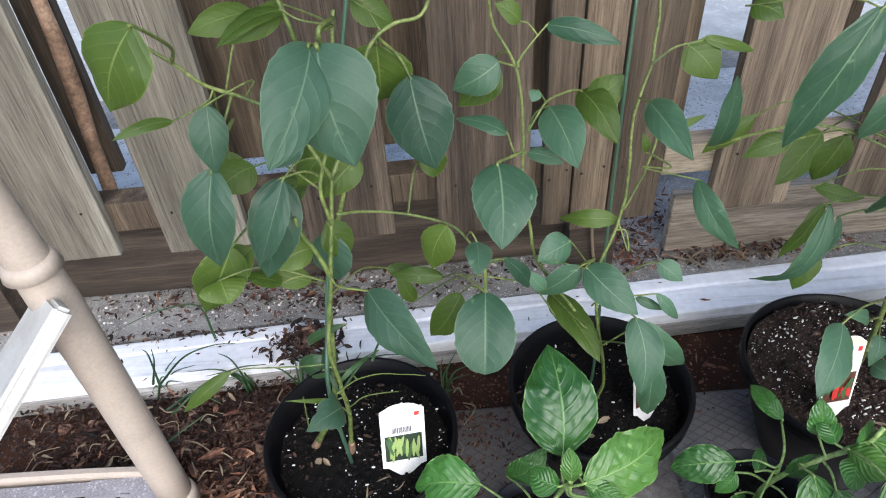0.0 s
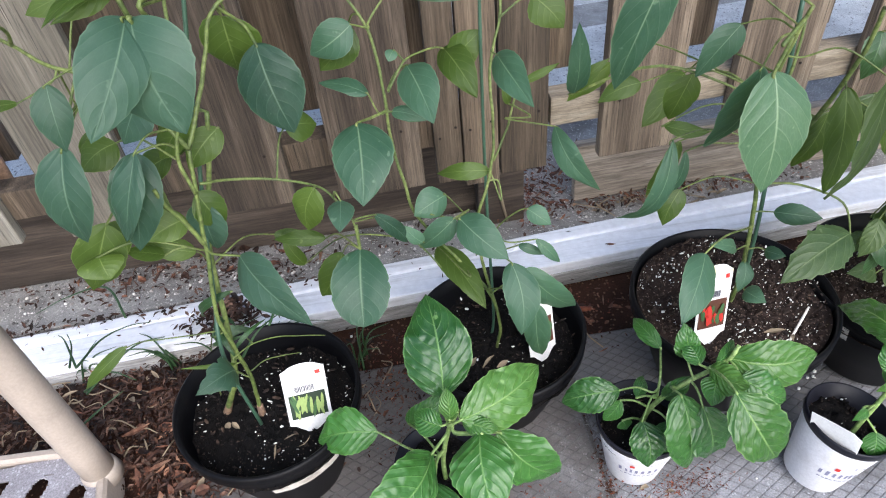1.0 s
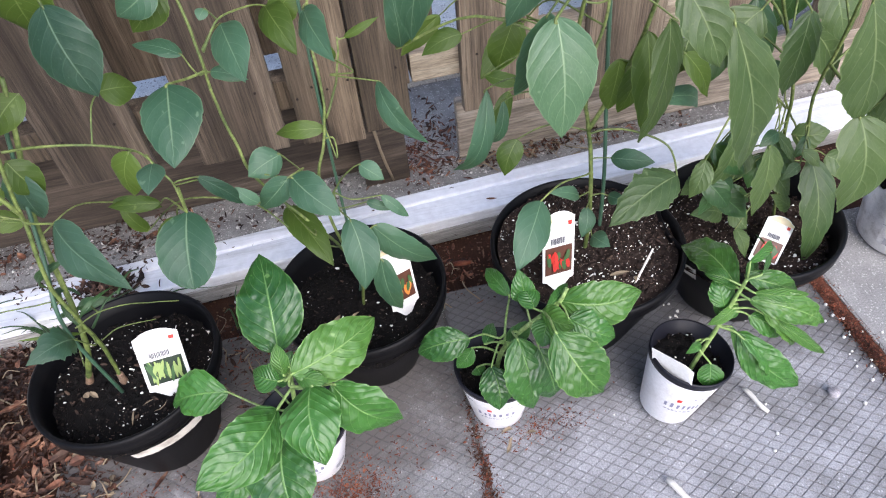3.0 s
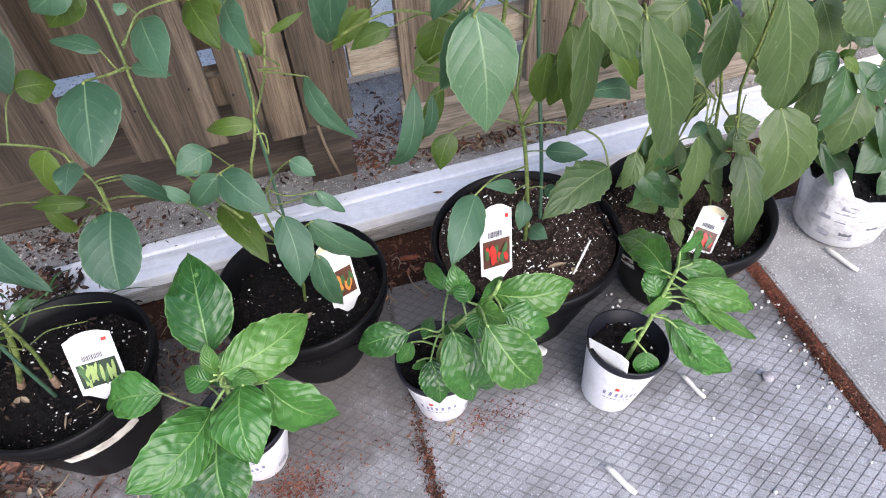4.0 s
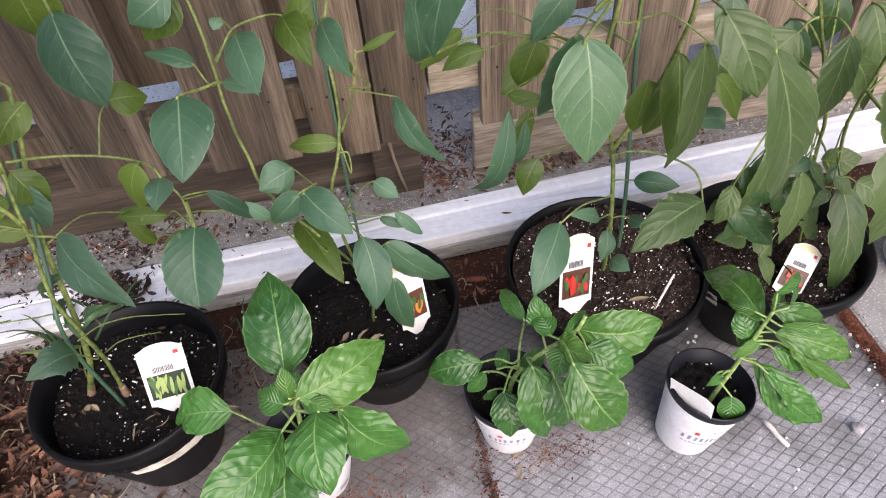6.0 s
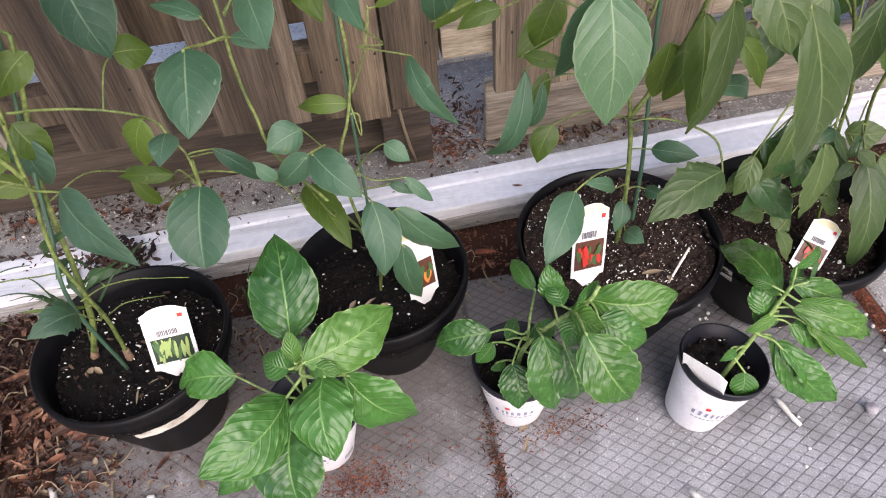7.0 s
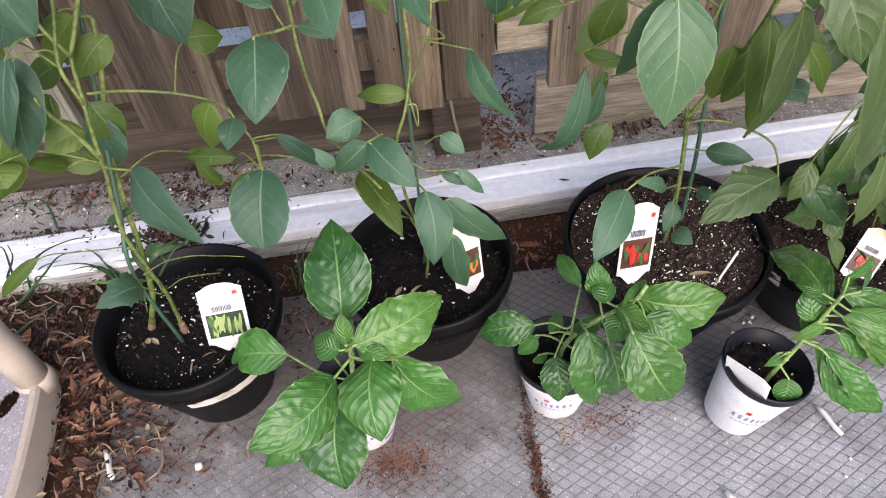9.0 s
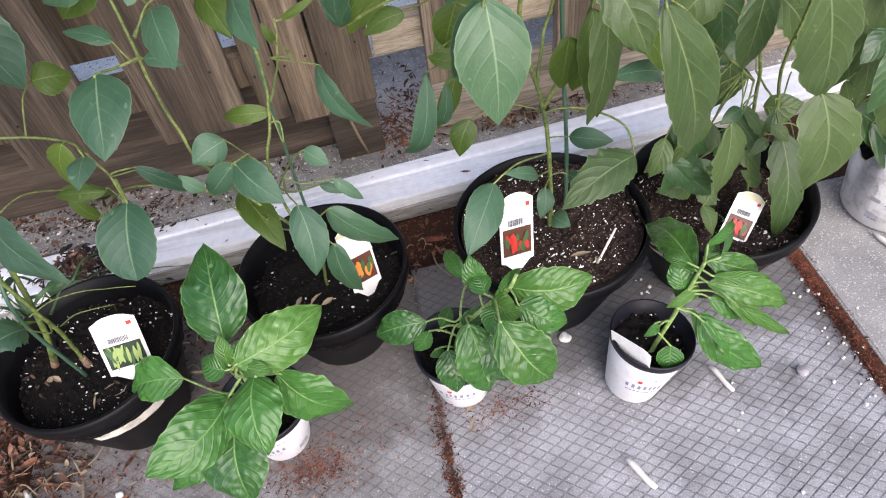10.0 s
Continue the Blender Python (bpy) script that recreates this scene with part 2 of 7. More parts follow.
SOIL_BROWN = speckled("brown_potting_soil", (0.018, 0.012, 0.01), (0.058, 0.037, 0.03), (0.16, 0.115, 0.09), 0.35, 300.0, 0.95, 1.0)
PERLITE = plain("white_perlite", (0.75, 0.74, 0.7), 0.9)
POT = plain("black_pot_plastic", (0.0035, 0.0035, 0.0045), 0.45, soil=(0.012, 0.01, 0.009), amount=0.3, gloss=0.16)
WHITE_POT = plain("white_printed_pot", (0.86, 0.85, 0.88), 0.4, soil=(0.5, 0.46, 0.44), amount=0.4)
DARK_POT = plain("dark_blue_black_pot", (0.012, 0.012, 0.018), 0.4, gloss=0.25)
CARD = plain("white_label_card", (0.86, 0.85, 0.83), 0.45)
CARD_CREAM = plain("cream_label_card", (0.8, 0.68, 0.45), 0.45)
INK = plain("grey_ink", (0.12, 0.12, 0.14), 0.6)
BLUE_INK = plain("violet_grey_ink", (0.24, 0.24, 0.34), 0.6)
RED_INK = plain("red_ink", (0.58, 0.035, 0.025), 0.5)
DARK_INK = plain("dark_picture_ink", (0.1, 0.035, 0.02), 0.5)
NIGHT_INK = plain("black_green_ink", (0.012, 0.03, 0.014), 0.5)
GREEN_INK = plain("dark_green_ink", (0.05, 0.12, 0.04), 0.5)
LIME_INK = plain("pale_green_ink", (0.3, 0.4, 0.13), 0.5)
ORANGE_INK = plain("orange_ink", (0.75, 0.25, 0.05), 0.5)
RESIN = plain("beige_resin", (0.44, 0.37, 0.31), 0.5, soil=(0.26, 0.22, 0.18), amount=0.35)
RESIN_GREY = plain("pale_grey_resin", (0.56, 0.55, 0.52), 0.5, soil=(0.3, 0.28, 0.25), amount=0.35)
RESIN_PALE = speckled("stained_pale_resin", (0.24, 0.225, 0.235), (0.38, 0.36, 0.385), (0.46, 0.45, 0.48), 0.3, 200.0, 0.6, 0.2)
CANE = plain("dark_green_cane", (0.045, 0.1, 0.062), 0.4)
NAIL = plain("rusty_nail", (0.035, 0.025, 0.02), 0.7, 0.5)
STEM_YOUNG = grained("pale_young_stem", (0.14, 0.24, 0.06), (0.24, 0.36, 0.11), (0.36, 0.46, 0.18), 20.0, 160.0, 0.5, 0.2)
STEM = grained("green_stem", (0.06, 0.095, 0.024), (0.14, 0.185, 0.048), (0.26, 0.31, 0.1), 20.0, 160.0, 0.55, 0.2)
WOODY = grained("tan_stake_wood", (0.16, 0.1, 0.065), (0.3, 0.19, 0.125), (0.42, 0.29, 0.2), 20.0, 160.0, 0.7, 0.3)
BLADE = leafy("dull_blue_green_leaf", (0.02, 0.068, 0.04), (0.068, 0.15, 0.09), (0.24, 0.36, 0.2), 0.48, 0.2, 0.42, 0.16, 0.05)
# BLADE a third darker: shade under plant A's foliage put into the colour
BLADE_SHADY = leafy("shaded_blue_green_leaf", (0.013, 0.046, 0.03), (0.047, 0.105, 0.068), (0.18, 0.28, 0.17), 0.48, 0.25, 0.4, 0.16, 0.06)
BLADE_WARM = leafy("yellow_green_leaf", (0.03, 0.064, 0.008), (0.082, 0.136, 0.02), (0.22, 0.3, 0.085), 0.5, 0.2, 0.4, 0.25, 0.05, 0.28)
BLADE_OLIVE = leafy("olive_green_leaf", (0.03, 0.064, 0.022), (0.074, 0.12, 0.038), (0.25, 0.32, 0.14), 0.44, 0.35, 0.4, 0.26, 0.1)
BLADE_BROAD = leafy("broad_veined_leaf", (0.032, 0.09, 0.046), (0.084, 0.17, 0.085), (0.32, 0.44, 0.25), 0.42, 0.35, 0.5, 0.26, 0.1)
BLADE_YOUNG = leafy("glossy_young_leaf", (0.012, 0.062, 0.012), (0.044, 0.158, 0.023), (0.24, 0.42, 0.13), 0.36, 0.6, 0.55, 0.24, 0.06, 0.12)
BLADE_LIME = leafy("pale_lime_young_leaf", (0.022, 0.092, 0.013), (0.078, 0.195, 0.03), (0.34, 0.5, 0.18), 0.36, 0.6, 0.5, 0.22, 0.06, 0.14)
BARK = grained("dark_bark_chip", (0.01, 0.006, 0.0045), (0.035, 0.02, 0.014), (0.13, 0.085, 0.058), 40.0, 200.0, 0.9, 0.5, vary=1.4, scraps=True)
LEAF_TAN = grained("tan_fallen_leaf", (0.045, 0.018, 0.011), (0.135, 0.055, 0.031), (0.31, 0.185, 0.115), 35.0, 160.0, 0.8, 0.5, vary=1.6, scraps=True)
GRASS = plain("dark_grass", (0.03, 0.075, 0.025), 0.5)
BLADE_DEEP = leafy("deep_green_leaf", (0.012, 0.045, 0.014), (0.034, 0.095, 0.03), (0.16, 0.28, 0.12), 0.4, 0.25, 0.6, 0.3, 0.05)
LITTER = grained("dry_leaf_litter", (0.013, 0.007, 0.005), (0.055, 0.026, 0.017), (0.21, 0.125, 0.088), 24.0, 200.0, 0.85, 0.5, vary=1.6, scraps=True)
RUSTY = grained("rust_red_litter", (0.08, 0.022, 0.012), (0.18, 0.05, 0.024), (0.3, 0.115, 0.06), 30.0, 200.0, 0.9, 0.6, vary=1.2, scraps=True)
AGGREGATE = grained("mixed_pebble_stone", (0.1, 0.085, 0.075), (0.4, 0.37, 0.345), (0.66, 0.64, 0.62), 60.0, 300.0, 0.85, 0.4, vary=1.6, scraps=True)
STRAW = plain("straw_stalk", (0.26, 0.2, 0.13), 0.8)
STICK = plain("bleached_stick", (0.68, 0.65, 0.6), 0.7)


# ---- building helpers ----
def mesh_of(name, bm, material, smooth=False):
    me = bpy.data.meshes.new(name)
    bm.normal_update()
    bm.to_mesh(me)
    bm.free()
    for m in material if isinstance(material, (list, tuple)) else [material]:
        me.materials.append(m)
    if smooth:
        me.polygons.foreach_set("use_smooth", [True] * len(me.polygons))
    return me


def part(name, bm, material, parent, label="", smooth=False):
    ob = new(name, mesh_of(name, bm, material, smooth))
    ob.parent = parent
    if label:
        ob["label"] = label
    return ob


def thing(name, bm, material, label, category, group="", kind="", smooth=False):
    return tagged(new(name, mesh_of(name, bm, material, smooth)), label, category, group, kind)


def base(name, at, label, category, group="", kind=""):
    ob = new(name)
    ob.empty_display_size = 0.02
    ob.location = at
    return tagged(ob, label, category, group, kind)


def box(bm, x0, y0, z0, x1, y1, z1, bevel=0.0, skew=0.0):
    """A block; skew: the metres by which y grows per metre of x."""
    vs = bmesh.ops.create_cube(bm, size=1.0)["verts"]
    for v in vs:
        v.co = Vector((x0 if v.co.x < 0 else x1, y0 if v.co.y < 0 else y1, z0 if v.co.z < 0 else z1))
        v.co.y += skew * v.co.x
    if bevel:
        es = list({e for v in vs for e in v.link_edges})
        bmesh.ops.bevel(bm, geom=es, offset=bevel, segments=2, affect="EDGES", profile=0.6)
    return vs


def tube(bm, pts, radii, sides=8, cap=True):
    """A round bar along points; radii one for each, or one for all."""
    pts = [Vector(p) for p in pts]
    if isinstance(radii, (int, float)):
        radii = [radii] * len(pts)
    rings, side = [], None
    for i, p in enumerate(pts):
        d = (pts[min(i + 1, len(pts) - 1)] - pts[max(i - 1, 0)]).normalized()
        if side is None:
            side = d.orthogonal().normalized()
        side = (side - d * side.dot(d)).normalized()
        up = d.cross(side)
        rings.append([bm.verts.new(p + radii[i] * (math.cos(2 * math.pi * k / sides) * side + math.sin(2 * math.pi * k / sides) * up)) for k in range(sides)])
    for a, b in zip(rings, rings[1:]):
        for k in range(sides):
            bm.faces.new((a[k], a[(k + 1) % sides], b[(k + 1) % sides], b[k]))
    if cap:
        bm.faces.new(list(reversed(rings[0])))
        bm.faces.new(rings[-1])
    return rings


def smooth_line(pts, steps=6):
    """Points along a soft curve through pts."""
    pts = [Vector(p) for p in pts]
    if len(pts) < 3:
        return [pts[0].lerp(pts[1], k / steps) for k in range(steps + 1)]
    out, q = [], [2 * pts[0] - pts[1], *pts, 2 * pts[-1] - pts[-2]]
    for i in range(1, len(q) - 2):
        a, b, c, d = q[i - 1:i + 3]
        for k in range(steps):
            t = k / steps
            out.append(0.5 * (2 * b + (c - a) * t + (2 * a - 5 * b + 4 * c - d) * t * t + (3 * b - a - 3 * c + d) * t ** 3))
    return out + [pts[-1]]


def lathe(bm, rings, sides=48, material=0):
    """Faces of revolution round z through rings of (radius, height)."""
    loops = [[bm.verts.new((r * math.cos(2 * math.pi * k / sides), r * math.sin(2 * math.pi * k / sides), z)) for k in range(sides)] for r, z in rings]
    for a, b in zip(loops, loops[1:]):
        for k in range(sides):
            f = bm.faces.new((a[k], a[(k + 1) % sides], b[(k + 1) % sides], b[k]))
            f.material_index = material
    return loops


# ---- the setting ----
bm = bmesh.new()
bmesh.ops.create_grid(bm, x_segments=60, y_segments=60, size=0.5)
for v in bm.verts:
    far = max(abs(v.co.x), abs(v.co.y)) * 2
    v.co = Vector((v.co.x * 4 if far < 0.9 else v.co.x * 400, v.co.y * 4 if far < 0.9 else v.co.y * 400, 0))
    v.co.z = -0.022 + (0.014 * noise.noise(v.co * 6.0) + 0.008 * noise.noise(v.co * 19.0) if far < 0.9 else -0.02)
for v in bm.verts:
    if v.co.y > 1.3 or max(abs(v.co.x), abs(v.co.y)) > 1.75:
        v.co.z = -0.06
ground = thing("ground", bm, EARTH, "brown bare earth round the pavers, littered with dry leaves", "ground", kind="structure", smooth=True)

PITCH = 0.0152


def paver_mesh(w, d, material, scored=True):
    """A slab with a net of scored lines cut into its face."""
    bm = bmesh.new()
    box(bm, 0, 0, -0.045, w, d, -0.0012, 0.002)
    if scored:
        ea, eb = Vector((math.cos(radians(28)), math.sin(radians(28)))) * PITCH, Vector((math.cos(radians(-38)), math.sin(radians(-38)))) * PITCH
        n = int(1.1 * (w + d) / PITCH)
        for i in range(-n, n):
            for j in range(-n, n):
                mid = ea * i + eb * j + Vector((w / 2, d / 2))
                if not (-0.004 < mid.x < w + 0.004 and -0.004 < mid.y < d + 0.004):
                    continue
                lift = 0.0006 * noise.noise(Vector((mid.x * 23, mid.y * 23, w)))
                lo, hi = [], []
                for a, b in ((-1, -1), (1, -1), (1, 1), (-1, 1)):
                    p, q = mid + ea * a * 0.448 + eb * b * 0.448, mid + ea * a * 0.432 + eb * b * 0.432
                    lo.append(bm.verts.new((min(max(p.x, 0.003), w - 0.003), min(max(p.y, 0.003), d - 0.003), -0.0014)))
                    hi.append(bm.verts.new((min(max(q.x, 0.0036), w - 0.0036), min(max(q.y, 0.0036), d - 0.0036), lift * 0.5)))
                lo.reverse(), hi.reverse()
                faces = [bm.faces.new(hi)] + [bm.faces.new((lo[k], lo[(k + 1) % 4], hi[(k + 1) % 4], hi[k])) for k in range(4)]
                for f in faces:
                    f.material_index = 1
    else:
        box(bm, 0.004, 0.004, -0.003, w - 0.004, d - 0.004, 0.0, 0.0015)
    return mesh_of("paver", bm, material)


pavement = base("pavement", (0, 0, 0), "grey concrete pavers with a scored grid and mossy joints", "pavement", kind="structure")
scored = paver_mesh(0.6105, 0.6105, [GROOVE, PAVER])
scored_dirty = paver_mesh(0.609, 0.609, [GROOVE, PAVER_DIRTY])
rough_slab = paver_mesh(0.604, 0.604, SLAB, False)
for i in range(-2, 4):
    for j in range(-4, 1):
        if i < -1 and j == 0:
            continue
        p = new("paver", rough_slab if i > 0 else scored if i == 0 else scored_dirty)
        p.parent = pavement
        p.location = (0.403 + i * 0.614 + (0.022 if i > 0 else 0.0), 0.112 + j * 0.614, 0.001 * ((i * 7 + j * 3) % 3 - 1))

# washed-in dirt that fills the joints
for x0, x1, dirt, words in ((0.396, 0.405, JOINT, "grey-brown dirt in the joint between two pavers"), (1.011, 1.041, RUST_SAND, "rust-red dirt in the wide joint beside the rough slabs")):
    bm = bmesh.new()
    bmesh.ops.create_grid(bm, x_segments=6, y_segments=260, size=0.5)
    for v in bm.verts:
        v.co = Vector((x0 + (v.co.x + 0.5) * (x1 - x0), -2.3 + 3.0 * (v.co.y + 0.5), 0))
        v.co.z = -0.0035 + 0.0028 * noise.noise(v.co * 45.0) + 0.0015 * noise.noise(v.co * 160.0)
    thing("joint_dirt", bm, dirt, words, "dirt", kind="structure", smooth=True)

# concrete ledge behind the timber, running under the fence to the next garden
bm = bmesh.new()
box(bm, -4.0, 0.93, -0.06, 4.0, 1.9, 0.036, 0.004, skew=0.055)
ledge = thing("kerb_ledge", bm, LEDGE, "rough grey concrete strip with exposed pebbles under the fence", "kerb", kind="structure")
GRIT_SHAPE = [(1, 0, 0), (0.4, 0.75, 0.1), (-0.6, 0.7, 0), (-1, -0.1, 0.1), (-0.4, -0.8, 0), (0.6, -0.7, 0.1), (0.35, 0.05, 0.6), (-0.4, 0.0, 0.55)]
GRIT_FACES = [(0, 1, 6), (1, 2, 7, 6), (2, 3, 7), (3, 4, 7), (4, 5, 6, 7), (5, 0, 6)]
rnd = random.Random(41)
verts, faces = [], []
for k in range(4600):      # pebbles standing proud of the worn concrete
    x = rnd.uniform(-0.85, 0.45) if k % 4 else rnd.uniform(0.45, 1.5)
    y = rnd.uniform(0.945, 1.2) + 0.055 * x
    r = rnd.uniform(0.0016, 0.0046) * (1.0 if noise.noise(Vector((x * 9, y * 22, 3.0))) > -0.1 else 0.5)
    a, n = rnd.uniform(0, 6.3), len(verts)
    ca, sa = r * math.cos(a), r * math.sin(a)
    verts += [(x + px * ca - py * sa, y + px * sa + py * ca, 0.0355 + r * pz * 1.3) for px, py, pz in GRIT_SHAPE]
    faces += [tuple(n + q for q in f) for f in GRIT_FACES]
grit_mesh = bpy.data.meshes.new("pebbles")
grit_mesh.from_pydata(verts, [], faces)
grit_mesh.materials.append(AGGREGATE)
tagged(new("exposed_pebbles", grit_mesh), "worn pebbles standing proud of the concrete ledge", "pebbles", kind="stuff")
# added slab; its very pale colour stands in for sunlight on the concrete
bm = bmesh.new()
box(bm, -4.0, 1.3, 0.02, 4.0, 1.72, 0.052, 0.006, skew=0.055)
thing("sunlit_strip_beyond", bm, PATH_SUNLIT, "strip of rough concrete behind the fence, sunlight put into its pale colour", "path", kind="structure")
bm = bmesh.new()
box(bm, -9.0, 1.95, -0.08, 9.0, 14.0, 0.004)
thing("ground_beyond", bm, YARD, "pale concrete yard seen through the fence gaps", "yard", kind="structure")

# long white timber along the ledge
bm = bmesh.new()
W0 = 0.828
box(bm, -1.2, W0, 0.002, 2.2, W0 + 0.056, 0.044, 0.004, skew=0.0625)
box(bm, -1.2, W0 + 0.0595, -0.005, 2.2, W0 + 0.0875, 0.0465, 0.003, skew=0.0665)
box(bm, -1.2, W0 + 0.046, -0.005, 2.2, W0 + 0.07, 0.04, 0.0, skew=0.0645)
grey = len(bm.faces)
box(bm, -1.2, W0 - 0.0035, -0.012, 2.2, W0 + 0.02, 0.021, 0.003, skew=0.0625)
bm.faces.ensure_lookup_table()
for f in bm.faces[grey:]:
    f.material_index = 1
timber = thing("edging_timber", bm, [TIMBER, TIMBER_GREY], "long white-painted edging timber with a groove, chipped and dirty", "timber", kind="structure")

# ---- the fence ----
FY, FS = 0.848, 0.05      # front face of the front boards: y = FY + FS x


def board(x0, x1, z0, z1, y, thick, slant=0.0):
    bm = bmesh.new()
    box(bm, -(x1 - x0) / 2, 0, z0, (x1 - x0) / 2, thick, z1, 0.0025)
    for v in bm.verts:
        v.co.x += slant * (v.co.z - 0.4) + 0.002 * noise.noise(Vector((x0 * 9, 0, v.co.z * 4)))
    return bm


fence = base("fence", (0, 0, 0), "weathered brown wooden board-on-board garden fence with gaps", "fence", kind="structure")
FRONT = [(-0.70, -0.575, 0.29), (-0.535, -0.396, 0.288), (-0.325, -0.205, 0.284), (-0.118, 0.011, 0.279), (0.078, 0.2135, 0.266), (0.2345, 0.2765, 0.262), (0.279, 0.3335, 0.25),
         (0.337, 0.412, 0.257), (0.5, 0.625, 0.255), (0.71, 0.84, 0.252), (0.92, 1.05, 0.25), (1.13, 1.26, 0.25), (1.34, 1.47, 0.25), (1.54, 1.67, 0.25), (-0.9, -0.77, 0.3)]
for x0, x1, z0 in FRONT:
    b = part("board", board(x0, x1, z0, 1.5, 0, 0.02), FENCE_GREY if x1 < -0.15 else FENCE_SHADED if x1 < 0.23 else FENCE if x1 < 0.45 else FENCE_TAN, fence)
    xm = (x0 + x1) / 2
    b.location = (xm, FY + FS * xm + 0.003 * math.sin(37 * xm), 0)
    b.rotation_euler.z = math.atan(FS)
    for k, (nx, nz) in enumerate(((-0.3, 0.352), (0.3, 0.366))):
        bm = bmesh.new()
        at = Vector((nx * (x1 - x0), 0.0, nz + 0.006 * math.sin(91 * xm + k)))
        tube(bm, [at + Vector((0, 0.004, 0)), at + Vector((0, -0.0012, 0)), at + Vector((0, -0.0016, 0))], [0.0021, 0.0021, 0.0014], 8)
        part("nail", bm, NAIL, b)
REAR = [(-0.62, -0.50), (-0.45, -0.40), (-0.3, -0.09), (-0.056, 0.1), (0.17, 0.26), (0.425, 0.478), (0.61, 0.72), (0.83, 0.93), (1.04, 1.14), (1.25, 1.36), (1.46, 1.56)]
for x0, x1 in REAR:
    b = part("board", board(x0, x1, 0.366, 1.5, 0, 0.02), FENCE, fence)
    xm = (x0 + x1) / 2
    b.location = (xm, FY + FS * xm + 0.112, 0)
    b.rotation_euler.z = math.atan(FS)
# right stretch of the same rail is paler: gap light put into its colour
for z in (0.318, 1.2):
    for xa, xb, wood in ((-1.5, 0.418, FENCE), (0.4215, 2.4, RAIL_LIT)):
        bm = bmesh.new()
        box(bm, xa, FY + 0.0215, z, xb, FY + 0.062, z + 0.05, 0.003, skew=FS)
        part("rail", bm, wood, fence, "horizontal fence rail behind the boards")
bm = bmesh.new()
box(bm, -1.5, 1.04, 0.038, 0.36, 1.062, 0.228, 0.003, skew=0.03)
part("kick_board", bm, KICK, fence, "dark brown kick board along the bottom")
bm = bmesh.new()
box(bm, 0.512, 1.012, 0.038, 2.4, 1.037, 0.172, 0.006, skew=0.03)
part("kick_board", bm, KICK_PALE, fence, "greyish brown kick board along the bottom")
for x in (-0.75, 0.36, 1.5):
    bm = bmesh.new()
    box(bm, x - 0.045, FY + 0.135, 0.03, x + 0.045, FY + 0.2, 1.45, 0.003, skew=FS)
    part("post", bm, KICK, fence)
bm = bmesh.new()
box(bm, -12, 8.0, -0.1, 12, 8.2, 1.8)
thing("backdrop", bm, TIMBER, "pale house wall beyond the fence, out of focus", "backdrop", kind="structure")


# ---- pots ----
seed_ball = bmesh.new()
bmesh.ops.create_icosphere(seed_ball, subdivisions=1, radius=1.0)
BALL_CO, BALL_FACES = [v.co.copy() for v in seed_ball.verts], [[v.index for v in f.verts] for f in seed_ball.faces]
seed_ball.free()


def lump(bm, radius, m, material=0):
    """A small grain, squeezed and turned by m."""
    vs = [bm.verts.new(m @ (c * radius)) for c in BALL_CO]
    for f in BALL_FACES:
        bm.faces.new([vs[k] for k in f]).material_index = material


